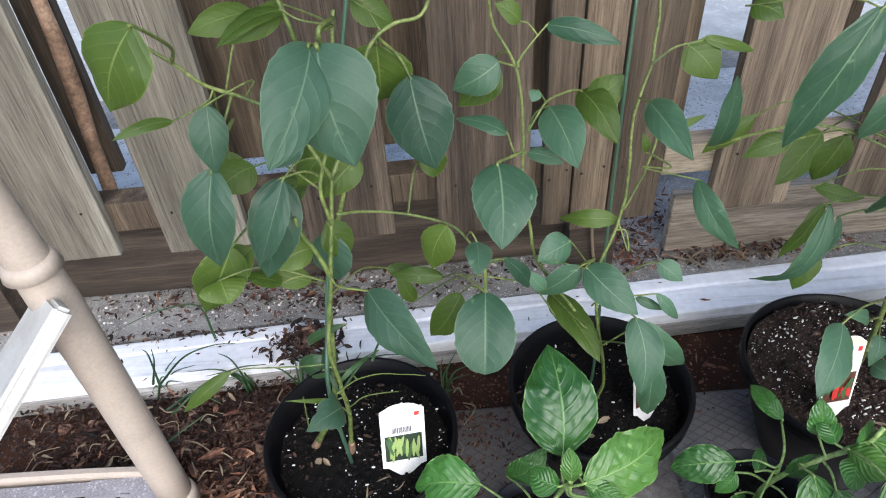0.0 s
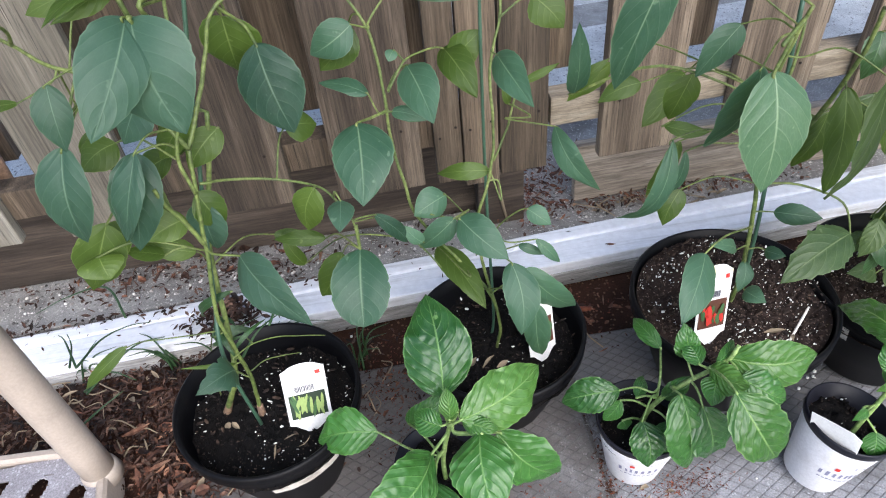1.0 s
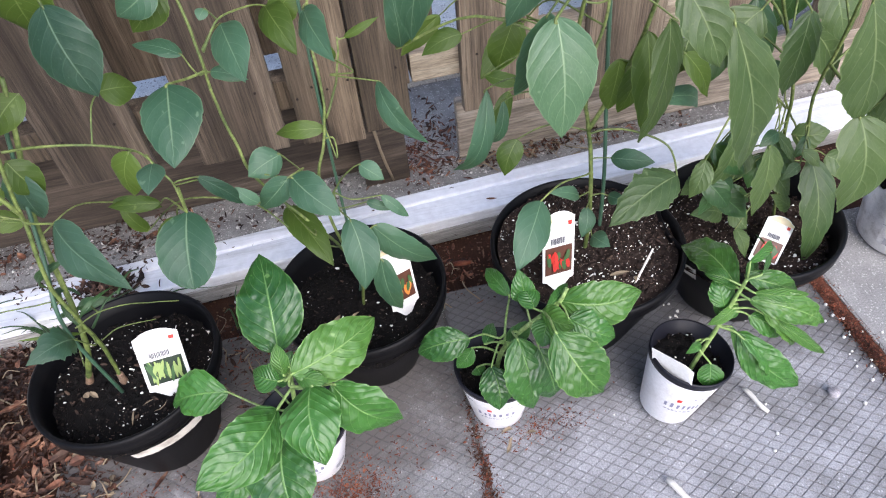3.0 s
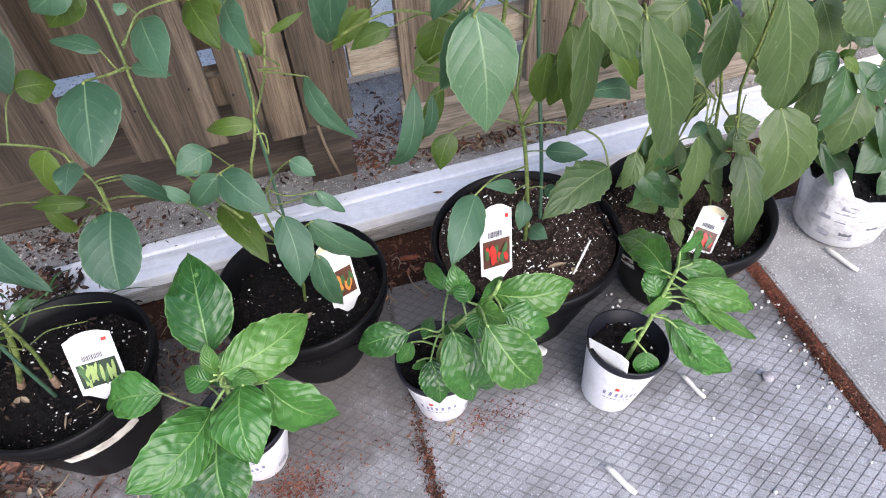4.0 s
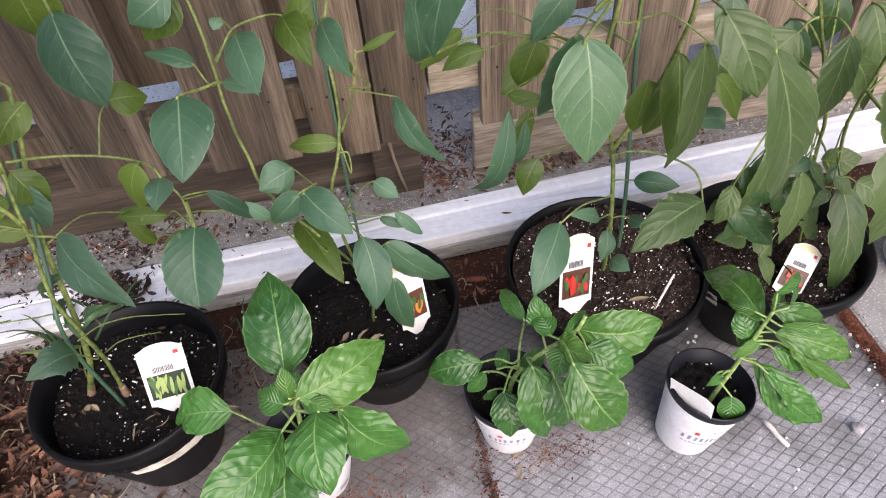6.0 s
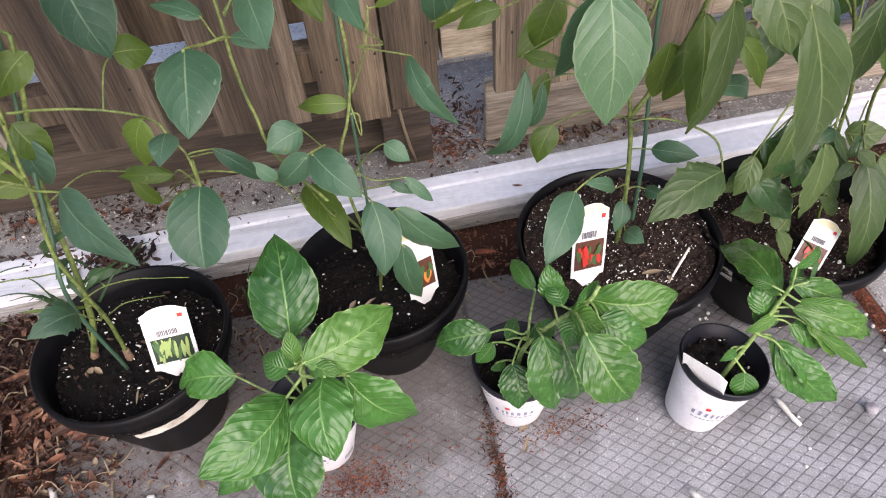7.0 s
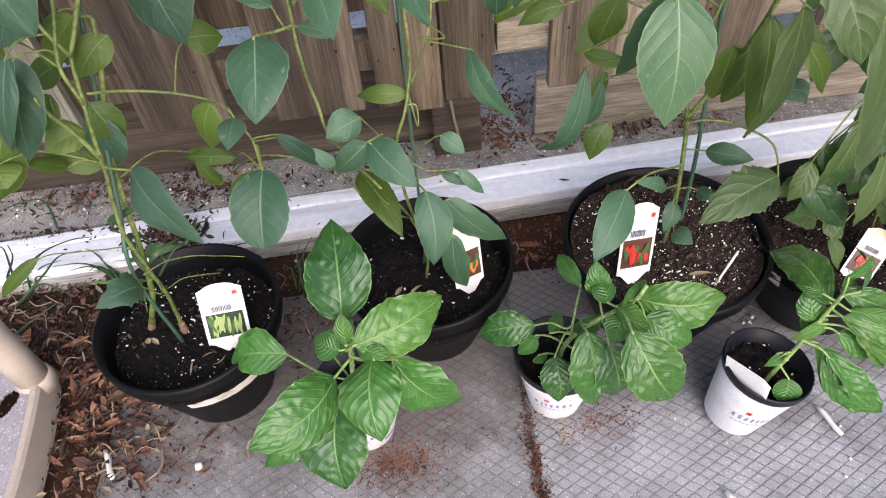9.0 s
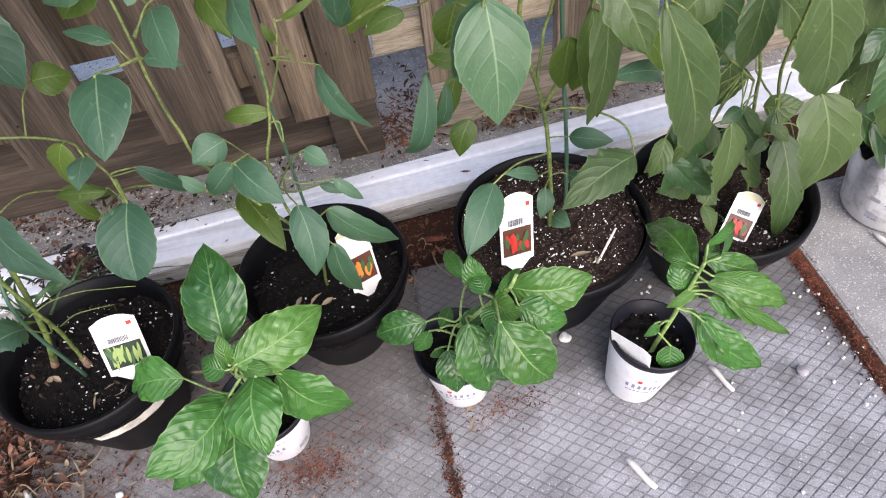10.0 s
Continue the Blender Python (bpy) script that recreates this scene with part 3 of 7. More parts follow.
def uneven_disc(radius, z, seed, material, name, label, flecks):
    """Soil filling a pot: a lumpy disc with white perlite grains on it."""
    rnd = random.Random(seed)
    bm = bmesh.new()
    rows = [bm.verts.new((0, 0, z))]
    rings, sides = 16, 64
    grid = []
    for i in range(1, rings + 1):
        r = radius * i / rings
        grid.append([bm.verts.new((r * math.cos(2 * math.pi * k / sides), r * math.sin(2 * math.pi * k / sides),
                                   z + 0.007 * noise.noise(Vector((r * math.cos(2 * math.pi * k / sides) * 30, r * math.sin(2 * math.pi * k / sides) * 30, seed)))
                                   + 0.006 * noise.noise(Vector((r * math.cos(2 * math.pi * k / sides) * 110, r * math.sin(2 * math.pi * k / sides) * 90, seed)))
                                   - 0.004 * (i / rings) ** 4)) for k in range(sides)])
    for k in range(sides):
        bm.faces.new((rows[0], grid[0][k], grid[0][(k + 1) % sides]))
    for a, b in zip(grid, grid[1:]):
        for k in range(sides):
            bm.faces.new((a[k], b[k], b[(k + 1) % sides], a[(k + 1) % sides]))
    for n in range(int(radius * radius * 26000)):
        r, a = radius * 0.98 * math.sqrt(rnd.random()), rnd.random() * 2 * math.pi
        s = 0.0012 + 0.0042 * rnd.random() ** 2
        m = Matrix.Translation((r * math.cos(a), r * math.sin(a), z + 0.001 + 0.006 * noise.noise(Vector((r * math.cos(a) * 30, r * math.sin(a) * 30, seed))))) @ Euler((rnd.random() * 6, rnd.random() * 6, 0)).to_matrix().to_4x4()
        lump(bm, s, m @ Matrix.Diagonal((rnd.uniform(0.6, 1.4), rnd.uniform(0.6, 1.2), 0.8, 1.0)))
    for n in range(flecks):
        r, a = radius * 0.97 * math.sqrt(rnd.random()), rnd.random() * 2 * math.pi
        s = 0.0007 + 0.002 * rnd.random() ** 3
        white = rnd.random() < 0.5
        if noise.noise(Vector((r * math.cos(a) * 22, r * math.sin(a) * 22, seed + 5))) < -0.12 and white:
            continue
        m = Matrix.Translation((r * math.cos(a), r * math.sin(a), z + 0.0045 + 0.006 * noise.noise(Vector((r * math.cos(a) * 30, r * math.sin(a) * 30, seed))))) @ Euler((rnd.random() * 6, rnd.random() * 6, 0)).to_matrix().to_4x4()
        lump(bm, s * 0.85 if white else s * 1.8, m @ Matrix.Diagonal((rnd.uniform(0.7, 2.2), rnd.uniform(0.5, 1.2), rnd.uniform(0.4, 0.9), 1.0) if white else (1.6, 0.6, 0.35, 1.0)), 1 if white else 2)
    ob = thing(name, bm, [material, PERLITE, BARK], label, "soil", kind="stuff")
    return ob


def big_pot(x, y, rim, height, soil_z, label, soil, soil_label, seed, flecks, sticker=None, lean=(0, 0)):
    """A round black nursery pot with a rolled rim, its soil, and the remains of a paper strip."""
    pot = base("plant_pot", (x, y, 0.0), label, "plant pot", "large black pots along the edging")
    foot = rim * 0.58
    bm = bmesh.new()
    lathe(bm, [(0.0, 0.004), (foot - 0.008, 0.004), (foot, 0.008), (rim * 0.965, height - 0.026), (rim * 0.97, height - 0.022)], 64)
    wall = part("wall", bm, POT, pot, smooth=True)
    bm = bmesh.new()
    lathe(bm, [(rim * 0.968, height - 0.024), (rim + 0.002, height - 0.022), (rim + 0.003, height - 0.002), (rim, height), (rim - 0.003, height - 0.001), (rim * 0.965, height - 0.03), (rim * 0.82, height - 0.07), (rim * 0.57, 0.02)], 64)
    part("rim", bm, POT, pot, smooth=True)
    if sticker:
        a0, a1, z0, z1 = sticker
        bm = bmesh.new()
        cols, rnd = [], random.Random(seed)
        for k in range(15):
            a = radians(a0 + (a1 - a0) * k / 14)
            col = []
            for z in (z0 + 0.002 * rnd.random(), z1 - 0.003 * rnd.random()):
                r = foot + (rim * 0.965 - foot) * (z - 0.008) / (height - 0.034) + 0.0012
                col.append(bm.verts.new((r * math.cos(a), r * math.sin(a), z)))
            cols.append(col)
        for p, q in zip(cols, cols[1:]):
            bm.faces.new((p[0], q[0], q[1], p[1]))
        part("paper_strip", bm, STRIP, wall, "torn dirty white paper strip")
    pot.rotation_euler = (radians(lean[0]), radians(lean[1]), 0)
    fill = uneven_disc(rim * 0.945, soil_z, seed, soil, "potting_soil", soil_label, flecks)
    fill.location = (x, y, 0)
    fill.rotation_euler = pot.rotation_euler
    return pot


def small_pot(x, y, lean, seed, label, rim=0.061, height=0.118, foot=0.038, print_turn=0.0, card=True):
    """A small round pot: dark lip and inside, white printed sleeve with rows of unreadable print."""
    pot = base("small_plant_pot", (x, y, 0.0), label, "plant pot", "small white seedling pots")
    bm = bmesh.new()
    lathe(bm, [(0.0, 0.003), (foot - 0.004, 0.002), (foot, 0.006), (foot + (rim - foot) * 0.9, height * 0.9)], 48)
    sleeve = part("sleeve", bm, WHITE_POT, pot, "white printed outside", smooth=True)
    bm = bmesh.new()
    k = foot + (rim - foot) * 0.9
    lathe(bm, [(k - 0.0003, height * 0.9), (k + 0.002, height * 0.905), (rim + 0.0008, height - 0.003), (rim, height), (rim - 0.002, height - 0.001), (rim - 0.0125, height * 0.6), (rim - 0.0195, height * 0.3)], 48)
    part("lip", bm, DARK_POT, pot, "dark blue-black lip and inside", smooth=True)
    rnd = random.Random(seed)

    def patch(a0, a1, z0, z1, mat, name="printed_bar"):
        bm = bmesh.new()
        vs = []
        for z in (z0, z1):
            for a in np.linspace(a0, a1, 4):
                r = foot + (rim - foot) * (z - 0.006) / (height - 0.006) + 0.0007
                vs.append(bm.verts.new((r * math.cos(radians(a + print_turn)), r * math.sin(radians(a + print_turn)), z)))
        for j in range(3):
            bm.faces.new((vs[j], vs[j + 1], vs[j + 5], vs[j + 4]))
        part(name, bm, mat, sleeve)
    for row, (z0, z1, a0, w) in enumerate(((0.056, 0.067, -138, 62), (0.0475, 0.0505, -136, 56), (0.085, 0.088, -98, 30))):
        a = a0
        while a < a0 + w:
            step = (7.0 if row == 0 else 4.5) + 4 * rnd.random()
            patch(a, a + step * (0.45 if row == 0 else 0.7), z0, z1 - 0.002 * rnd.random(), BLUE_INK)
            a += step
    patch(-121, -114, 0.0735, 0.0805, RED_INK, "red_mark")
    patch(-52, -28, 0.022, 0.034, PALE_INK, "print_block")
    pot.rotation_euler = (radians(lean[0]), radians(lean[1]), 0)
    fill = uneven_disc(rim - 0.006, height * 0.8, seed, SOIL, "potting_soil", "dark potting soil in a small pot", 40)
    fill.location, fill.rotation_euler = (x, y, 0), pot.rotation_euler
    return pot


PALE_INK = plain("pale_grey_ink", (0.34, 0.34, 0.37), 0.6)
STRIP = plain("dirty_paper", (0.62, 0.58, 0.52), 0.8, soil=(0.16, 0.12, 0.09), amount=0.8)
big_pot(-0.042, 0.5625, 0.121, 0.188, 0.148, "round black plastic nursery pot with a torn paper strip", SOIL, "black potting soil flecked with white perlite and bark", 3, 400, (-91, -39, 0.113, 0.138))
big_pot(0.281, 0.626, 0.122, 0.172, 0.128, "round black plastic nursery pot behind a seedling", SOIL, "dark potting soil with a few white grains", 5, 180)
big_pot(0.617, 0.609, 0.138, 0.184, 0.176, "round black plastic nursery pot filled with brown soil", SOIL_BROWN, "brown potting soil with much white perlite", 7, 1250)
big_pot(0.868, 0.602, 0.131, 0.179, 0.14, "round black plastic nursery pot with a grey paper strip", SOIL_BROWN, "brown potting soil with white perlite in the shade", 9, 520, (-172, -150, 0.118, 0.156))
small_pot(0.172, 0.462, (0, 0), 21, "small white printed pot under a leafy pepper seedling")
small_pot(0.445, 0.478, (0, 0), 22, "small white printed pot with a drooping pepper seedling", rim=0.0595, height=0.122)
small_pot(0.684, 0.424, (0, 8), 23, "small white printed pot with a blank white card", rim=0.0555, height=0.128)


# ---- plants ----
FACE = Vector((0.0, -0.72, 0.69))      # leaves turn to the light, out from the fence and up
STEMS = {}
count = [0]


def stem(plant, name, pts, r0, r1, material):
    """A tapering stem, branch or cane along a soft line; joints swell a little."""
    pts = [Vector(p) for p in pts]
    if name in ("stem", "cane"):
        foot = Vector(plant.location)
        pts = [Vector((pts[0].x * 0.7 + foot.x * 0.3, pts[0].y * 0.7 + foot.y * 0.3 + 0.006, foot.z - 0.012))] + pts
    line = smooth_line(pts, 7)
    n = len(line)
    bm = bmesh.new()
    radii = [(0.68 if material is STEM and name != "stem" else 0.56 if material is STEM else 1.0) * (r0 + (r1 - r0) * k / (n - 1)) * (1 + (0.06 if material is STEM else 0.03) * max(0.0, math.sin(k * 1.9)) ** 4) for k in range(n)]
    if material is STEM:
        line = [p + 0.0012 * noise.noise_vector(p * 40) for p in line]
    tube(bm, line, radii, 9)
    ob = part(name, bm, material, plant, smooth=True)
    ob.matrix_parent_inverse = Matrix.Translation(-plant.location)
    if name != "cane":
        STEMS.setdefault(plant.name, []).extend(line)
    return ob


def leaf(plant, foot, tip, width, stalk=(), material=None, roll=0.0, bow=0.1, cup=0.18, fold=None, torn=0.0, curl=None, blunt=False):
    """A pepper leaf: egg-shaped blade drawn out to a point, arched along its midrib and puckered between the side veins, with its stalk from the nearest stem."""
    foot, tip = Vector(foot), Vector(tip)
    count[0] += 1
    k0 = count[0]
    rnd = random.Random(k0 * 17)
    young = material in (BLADE_YOUNG, BLADE_LIME)
    width *= 1.02 if young else 1.0
    axis = tip - foot
    length = axis.length
    axis.normalize()
    up = (FACE - axis * FACE.dot(axis))
    if up.length < 0.15:
        up = Vector((0, 0, 1)) - axis * axis.z
    up.normalize()
    up = Matrix.Rotation(radians(roll + rnd.uniform(-6, 6)), 3, axis) @ up
    side = axis.cross(up).normalized()
    small = length < 0.04 or width < 0.02
    nu, nv = (66, 28) if young and not small else (16, 8) if small else (30, 16)
    twist, wave, phase = rnd.uniform(-0.3, 0.3), rnd.uniform(0.6, 1.5), rnd.uniform(0, 6)
    crease, sway, lop = rnd.uniform(0.05, 0.3), rnd.uniform(-0.07, 0.07), rnd.uniform(0.92, 1.08)
    fold = crease if fold is None else fold
    curl = rnd.uniform(-0.02, 0.09) if curl is None else curl
    ragged = torn or 0.15 if torn or material is BLADE_OLIVE else 0.045
    belly, taper = (0.72, rnd.uniform(0.86, 1.05)) if young else (rnd.uniform(0.56, 0.7), rnd.uniform(0.9, 1.12))
    if blunt:
        belly, taper = 0.56, 0.52
    peak = belly / (belly + taper)
    top = peak ** belly * (1 - peak) ** taper
    veins = 8.2 if young else 6.0
    puff = 0.017 if young else 0.0035
    bm = bmesh.new()
    uv, ribs = bm.loops.layers.uv.new("UVMap"), bm.loops.layers.uv.new("Ribs")

    def rib_at(s, v, right):
        v = abs(v)
        return veins * (s - 0.2 * v - 0.16 * v * v) + (0.42 if right else 0.0) + 0.5 + 0.12 * noise.noise(Vector((s * 3.0, v * 1.5 + (4.0 if right else 0.0), k0 * 1.7)))
    grid, steps = [], [(i / nu) ** 1.25 for i in range(nu + 1)]
    for s in steps:
        half = 0.5 * width * max(s, 0.0004) ** belly * max(1 - s, 0.0) ** taper / top
        arch = bow * length * 4 * s * (1 - s) * (1.0 - 0.3 * s * s) - curl * length * s ** 3
        mid = foot + axis * length * s + side * (sway * length * 4 * s * (1 - s)) + up * arch
        row = []
        for j in range(nv + 1):
            v = 2 * j / nv - 1
            lift = -cup * half * v * v * 1.2 + fold * half * abs(v) + half * twist * (s - 0.4) * v
            lift += 0.014 * length * wave * math.sin(s * 9 + phase + (1.6 if v > 0 else 0)) * abs(v) ** 2
            lift += (0.016 if young else 0.008) * length * noise.noise(Vector((s * 5.0, v * 2.5, k0 * 2.3))) * min(1.0, 3 * abs(v))
            if not small:
                q = rib_at(s, v, v > 0) % 1.0
                lift += puff * length * (math.sin(math.pi * q) ** (0.5 if young else 0.8) - 0.5) * (1 - abs(v) ** 4) * min(1.0, 4 * abs(v)) * min(1.0, 5 * (1 - s)) * (0.8 + 1.2 * noise.noise(Vector((s * 10, v * 5.0, k0))))
                if young:      # small pillows between the finest veins, and a ruffled margin
                    cell = Vector((s * length * 80, v * half * 80, k0 * 3.7))
                    lift += 0.026 * length * (abs(noise.noise(cell)) - 0.25) * min(1.0, 5 * abs(v)) * min(1.0, 6 * (1 - s))
                    lift += 0.03 * length * noise.noise(Vector((s * 9, 7.0 if v > 0 else -7.0, k0))) * abs(v) ** 3
                lift += (0.014 if young else 0.006) * length * math.sin(s * 21 + phase * (1 if v > 0 else 2)) * abs(v) ** 3
            edge = (lop if v > 0 else 2 - lop) * (1.0 + (ragged * noise.noise(Vector((s * 14, 1.0 if v > 0 else -1.0, k0 * 3.1))) + 0.012 * math.sin(s * 55 + phase)) * abs(v) ** 3)
            row.append(bm.verts.new(mid + side * half * v * edge + up * lift))
        grid.append(row)
    for i in range(nu):
        for j in range(nv):
            f = bm.faces.new((grid[i][j], grid[i + 1][j], grid[i + 1][j + 1], grid[i][j + 1]))
            right = j >= nv // 2
            for loop, (a, b) in zip(f.loops, ((i, j), (i + 1, j), (i + 1, j + 1), (i, j + 1))):
                v = 2 * b / nv - 1
                loop[uv].uv = (steps[a], b / nv)
                loop[ribs].uv = (rib_at(steps[a], v, right), v * 0.5 + k0 * 0.37 % 3)
    near = min(STEMS[plant.name], key=lambda p: (p - (Vector(stalk[-1]) if len(stalk) else foot)).length)
    pts = [near] + [Vector(p) for p in reversed(stalk)] + [foot, foot + axis * length * 0.06]
    if not len(stalk) and (near - foot).length > 0.02:
        pts.insert(1, near.lerp(foot, 0.55) + Vector((0, 0, 0.18 * (near - foot).length)))
    line = smooth_line(pts, 5)
    ob = part("leaf", bm, material, plant, smooth=True)
    ob.matrix_parent_inverse = Matrix.Translation(-plant.location)
    r = max(0.0013 if young else 0.0009, min(0.0018, width * 0.024))
    bm = bmesh.new()
    tube(bm, line, [r * 1.25 - r * 0.4 * k / len(line) for k in range(len(line))], 6)
    part("stalk", bm, STEM_YOUNG if young else STEM, ob, smooth=True)
    return ob


# tall plant in the first large pot

plant_a = base("pepper_plant", (-0.047, 0.530, 0.150), "tall leggy pepper plant with large drooping blue-green leaves", "plant", "pepper plants")
stem(plant_a, "stem", [(-0.058, 0.561, 0.155), (-0.049, 0.556, 0.235), (-0.051, 0.553, 0.295), (-0.054, 0.555, 0.357), (-0.039, 0.565, 0.440), (-0.029, 0.570, 0.502), (-0.019, 0.580, 0.561)], 0.0052, 0.0036, STEM)
stem(plant_a, "second_stem", [(-0.112, 0.576, 0.136), (-0.088, 0.567, 0.19), (-0.066, 0.562, 0.245), (-0.058, 0.575, 0.31), (-0.046, 0.600, 0.431), (-0.021, 0.610, 0.509), (-0.002, 0.620, 0.576)], 0.0062, 0.0036, STEM)
stem(plant_a, "stem_base", [(-0.0605, 0.563, 0.134), (-0.0585, 0.5615, 0.15), (-0.0565, 0.560, 0.168)], 0.0062, 0.0042, WOODY)
stem(plant_a, "stem_base", [(-0.114, 0.577, 0.132), (-0.105, 0.573, 0.152), (-0.0985, 0.571, 0.167)], 0.0062, 0.0046, WOODY)
stem(plant_a, "branch", [(-0.019, 0.580, 0.561), (-0.027, 0.580, 0.580), (-0.050, 0.590, 0.622), (-0.085, 0.600, 0.638), (-0.122, 0.610, 0.651), (-0.149, 0.620, 0.671), (-0.181, 0.630, 0.691)], 0.0034, 0.0023, STEM)
stem(plant_a, "branch", [(-0.019, 0.580, 0.561), (-0.001, 0.600, 0.598), (0.015, 0.620, 0.635), (0.027, 0.630, 0.664), (0.050, 0.640, 0.680), (0.075, 0.650, 0.682), (0.090, 0.660, 0.710)], 0.0034, 0.0023, STEM)
stem(plant_a, "branch", [(-0.037, 0.565, 0.455), (-0.045, 0.560, 0.492), (-0.054, 0.555, 0.517), (-0.055, 0.550, 0.540)], 0.0038, 0.0027, STEM)
stem(plant_a, "branch", [(-0.027, 0.570, 0.516), (-0.030, 0.575, 0.560), (-0.014, 0.585, 0.606), (-0.004, 0.600, 0.663), (0.003, 0.610, 0.707)], 0.0030, 0.0023, STEM)
stem(plant_a, "branch", [(-0.021, 0.575, 0.524), (0.010, 0.600, 0.505), (0.052, 0.610, 0.489), (0.092, 0.595, 0.481), (0.113, 0.575, 0.463), (0.121, 0.568, 0.445), (0.120, 0.565, 0.415)], 0.0023, 0.0015, STEM)
stem(plant_a, "cane", [(-0.062, 0.540, 0.297), (-0.055, 0.575, 0.372), (-0.043, 0.600, 0.449), (-0.025, 0.620, 0.535), (-0.009, 0.640, 0.617), (0.014, 0.660, 0.717)], 0.0025, 0.0022, CANE)
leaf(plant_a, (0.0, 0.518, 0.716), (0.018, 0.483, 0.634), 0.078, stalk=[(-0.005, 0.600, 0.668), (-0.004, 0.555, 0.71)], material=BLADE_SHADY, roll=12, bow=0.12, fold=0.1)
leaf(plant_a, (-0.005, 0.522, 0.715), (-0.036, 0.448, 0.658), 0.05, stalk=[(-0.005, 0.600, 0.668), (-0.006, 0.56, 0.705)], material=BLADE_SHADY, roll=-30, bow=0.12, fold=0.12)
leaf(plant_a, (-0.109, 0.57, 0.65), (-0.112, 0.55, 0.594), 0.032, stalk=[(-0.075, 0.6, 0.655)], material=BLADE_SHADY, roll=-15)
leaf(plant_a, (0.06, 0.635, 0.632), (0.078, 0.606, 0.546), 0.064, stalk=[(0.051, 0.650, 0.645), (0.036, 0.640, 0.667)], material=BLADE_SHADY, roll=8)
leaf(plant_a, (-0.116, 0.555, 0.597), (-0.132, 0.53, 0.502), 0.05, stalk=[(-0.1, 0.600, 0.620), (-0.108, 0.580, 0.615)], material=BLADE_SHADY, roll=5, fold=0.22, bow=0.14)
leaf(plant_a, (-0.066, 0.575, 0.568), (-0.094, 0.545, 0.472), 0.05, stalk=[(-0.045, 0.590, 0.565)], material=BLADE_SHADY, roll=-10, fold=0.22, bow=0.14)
leaf(plant_a, (-0.140, 0.600, 0.473), (-0.192, 0.600, 0.383), 0.054, stalk=[(-0.103, 0.600, 0.505)], material=BLADE_WARM, roll=-35, bow=0.1, cup=0.18)
leaf(plant_a, (-0.098, 0.600, 0.418), (-0.138, 0.600, 0.432), 0.025, material=BLADE_WARM, roll=40, bow=0.1, cup=0.18)
leaf(plant_a, (-0.037, 0.600, 0.713), (-0.086, 0.560, 0.704), 0.022, stalk=[(-0.024, 0.600, 0.704)], material=BLADE_WARM, roll=15, bow=0.1, cup=0.18)
leaf(plant_a, (0.031, 0.660, 0.653), (0.027, 0.670, 0.587), 0.061, material=BLADE_WARM, roll=0, bow=0.1, cup=0.18)
leaf(plant_a, (0.010, 0.660, 0.375), (0.060, 0.670, 0.345), 0.021, material=BLADE_WARM, roll=0, bow=0.1, cup=0.18)
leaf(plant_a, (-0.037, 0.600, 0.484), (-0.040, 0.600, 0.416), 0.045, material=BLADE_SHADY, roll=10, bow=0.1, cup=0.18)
leaf(plant_a, (-0.145, 0.580, 0.632), (-0.188, 0.550, 0.634), 0.012, stalk=[(-0.120, 0.600, 0.637)], material=BLADE_WARM, roll=0, bow=0.1, cup=0.18)
leaf(plant_a, (-0.100, 0.620, 0.556), (-0.136, 0.600, 0.542), 0.039, material=BLADE_WARM, roll=0, bow=0.1, cup=0.18)
leaf(plant_a, (-0.053, 0.620, 0.533), (-0.097, 0.620, 0.511), 0.032, material=BLADE_WARM, roll=0, bow=0.1, cup=0.18)
leaf(plant_a, (-0.142, 0.56, 0.724), (-0.187, 0.56, 0.654), 0.062, stalk=[(-0.135, 0.600, 0.69)], material=BLADE_WARM, roll=-10)
leaf(plant_a, (-0.040, 0.620, 0.711), (-0.087, 0.580, 0.697), 0.023, stalk=[(-0.016, 0.640, 0.691)], material=BLADE_WARM, roll=-20, bow=0.1, cup=0.18)
leaf(plant_a, (-0.124, 0.630, 0.568), (-0.123, 0.630, 0.517), 0.034, material=BLADE_WARM, roll=0, bow=0.1, cup=0.18)
leaf(plant_a, (0.033, 0.680, 0.642), (0.036, 0.680, 0.585), 0.048, material=BLADE_WARM, roll=0, bow=0.1, cup=0.18)
leaf(plant_a, (-0.033, 0.620, 0.585), (-0.052, 0.620, 0.528), 0.033, material=BLADE_WARM, roll=0, bow=0.1, cup=0.18)
leaf(plant_a, (-0.076, 0.660, 0.693), (-0.132, 0.640, 0.685), 0.030, material=BLADE_WARM, roll=0, bow=0.1, cup=0.18)
leaf(plant_a, (0.011, 0.680, 0.690), (0.050, 0.680, 0.663), 0.032, material=BLADE_WARM, roll=0, bow=0.1, cup=0.18)
leaf(plant_a, (0.085, 0.59, 0.487), (0.066, 0.592, 0.428), 0.04, material=BLADE_WARM, roll=15)
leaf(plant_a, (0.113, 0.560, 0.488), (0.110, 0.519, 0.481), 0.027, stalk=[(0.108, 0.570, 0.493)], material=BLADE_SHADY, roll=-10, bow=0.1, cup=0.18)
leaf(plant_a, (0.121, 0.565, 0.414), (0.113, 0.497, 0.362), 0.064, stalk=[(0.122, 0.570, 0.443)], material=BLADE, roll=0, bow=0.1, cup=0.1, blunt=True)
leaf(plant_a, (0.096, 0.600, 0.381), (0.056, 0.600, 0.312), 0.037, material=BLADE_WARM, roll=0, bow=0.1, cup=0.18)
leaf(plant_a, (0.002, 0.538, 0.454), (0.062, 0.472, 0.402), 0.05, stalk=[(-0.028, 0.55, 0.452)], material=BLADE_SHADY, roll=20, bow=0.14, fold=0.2)
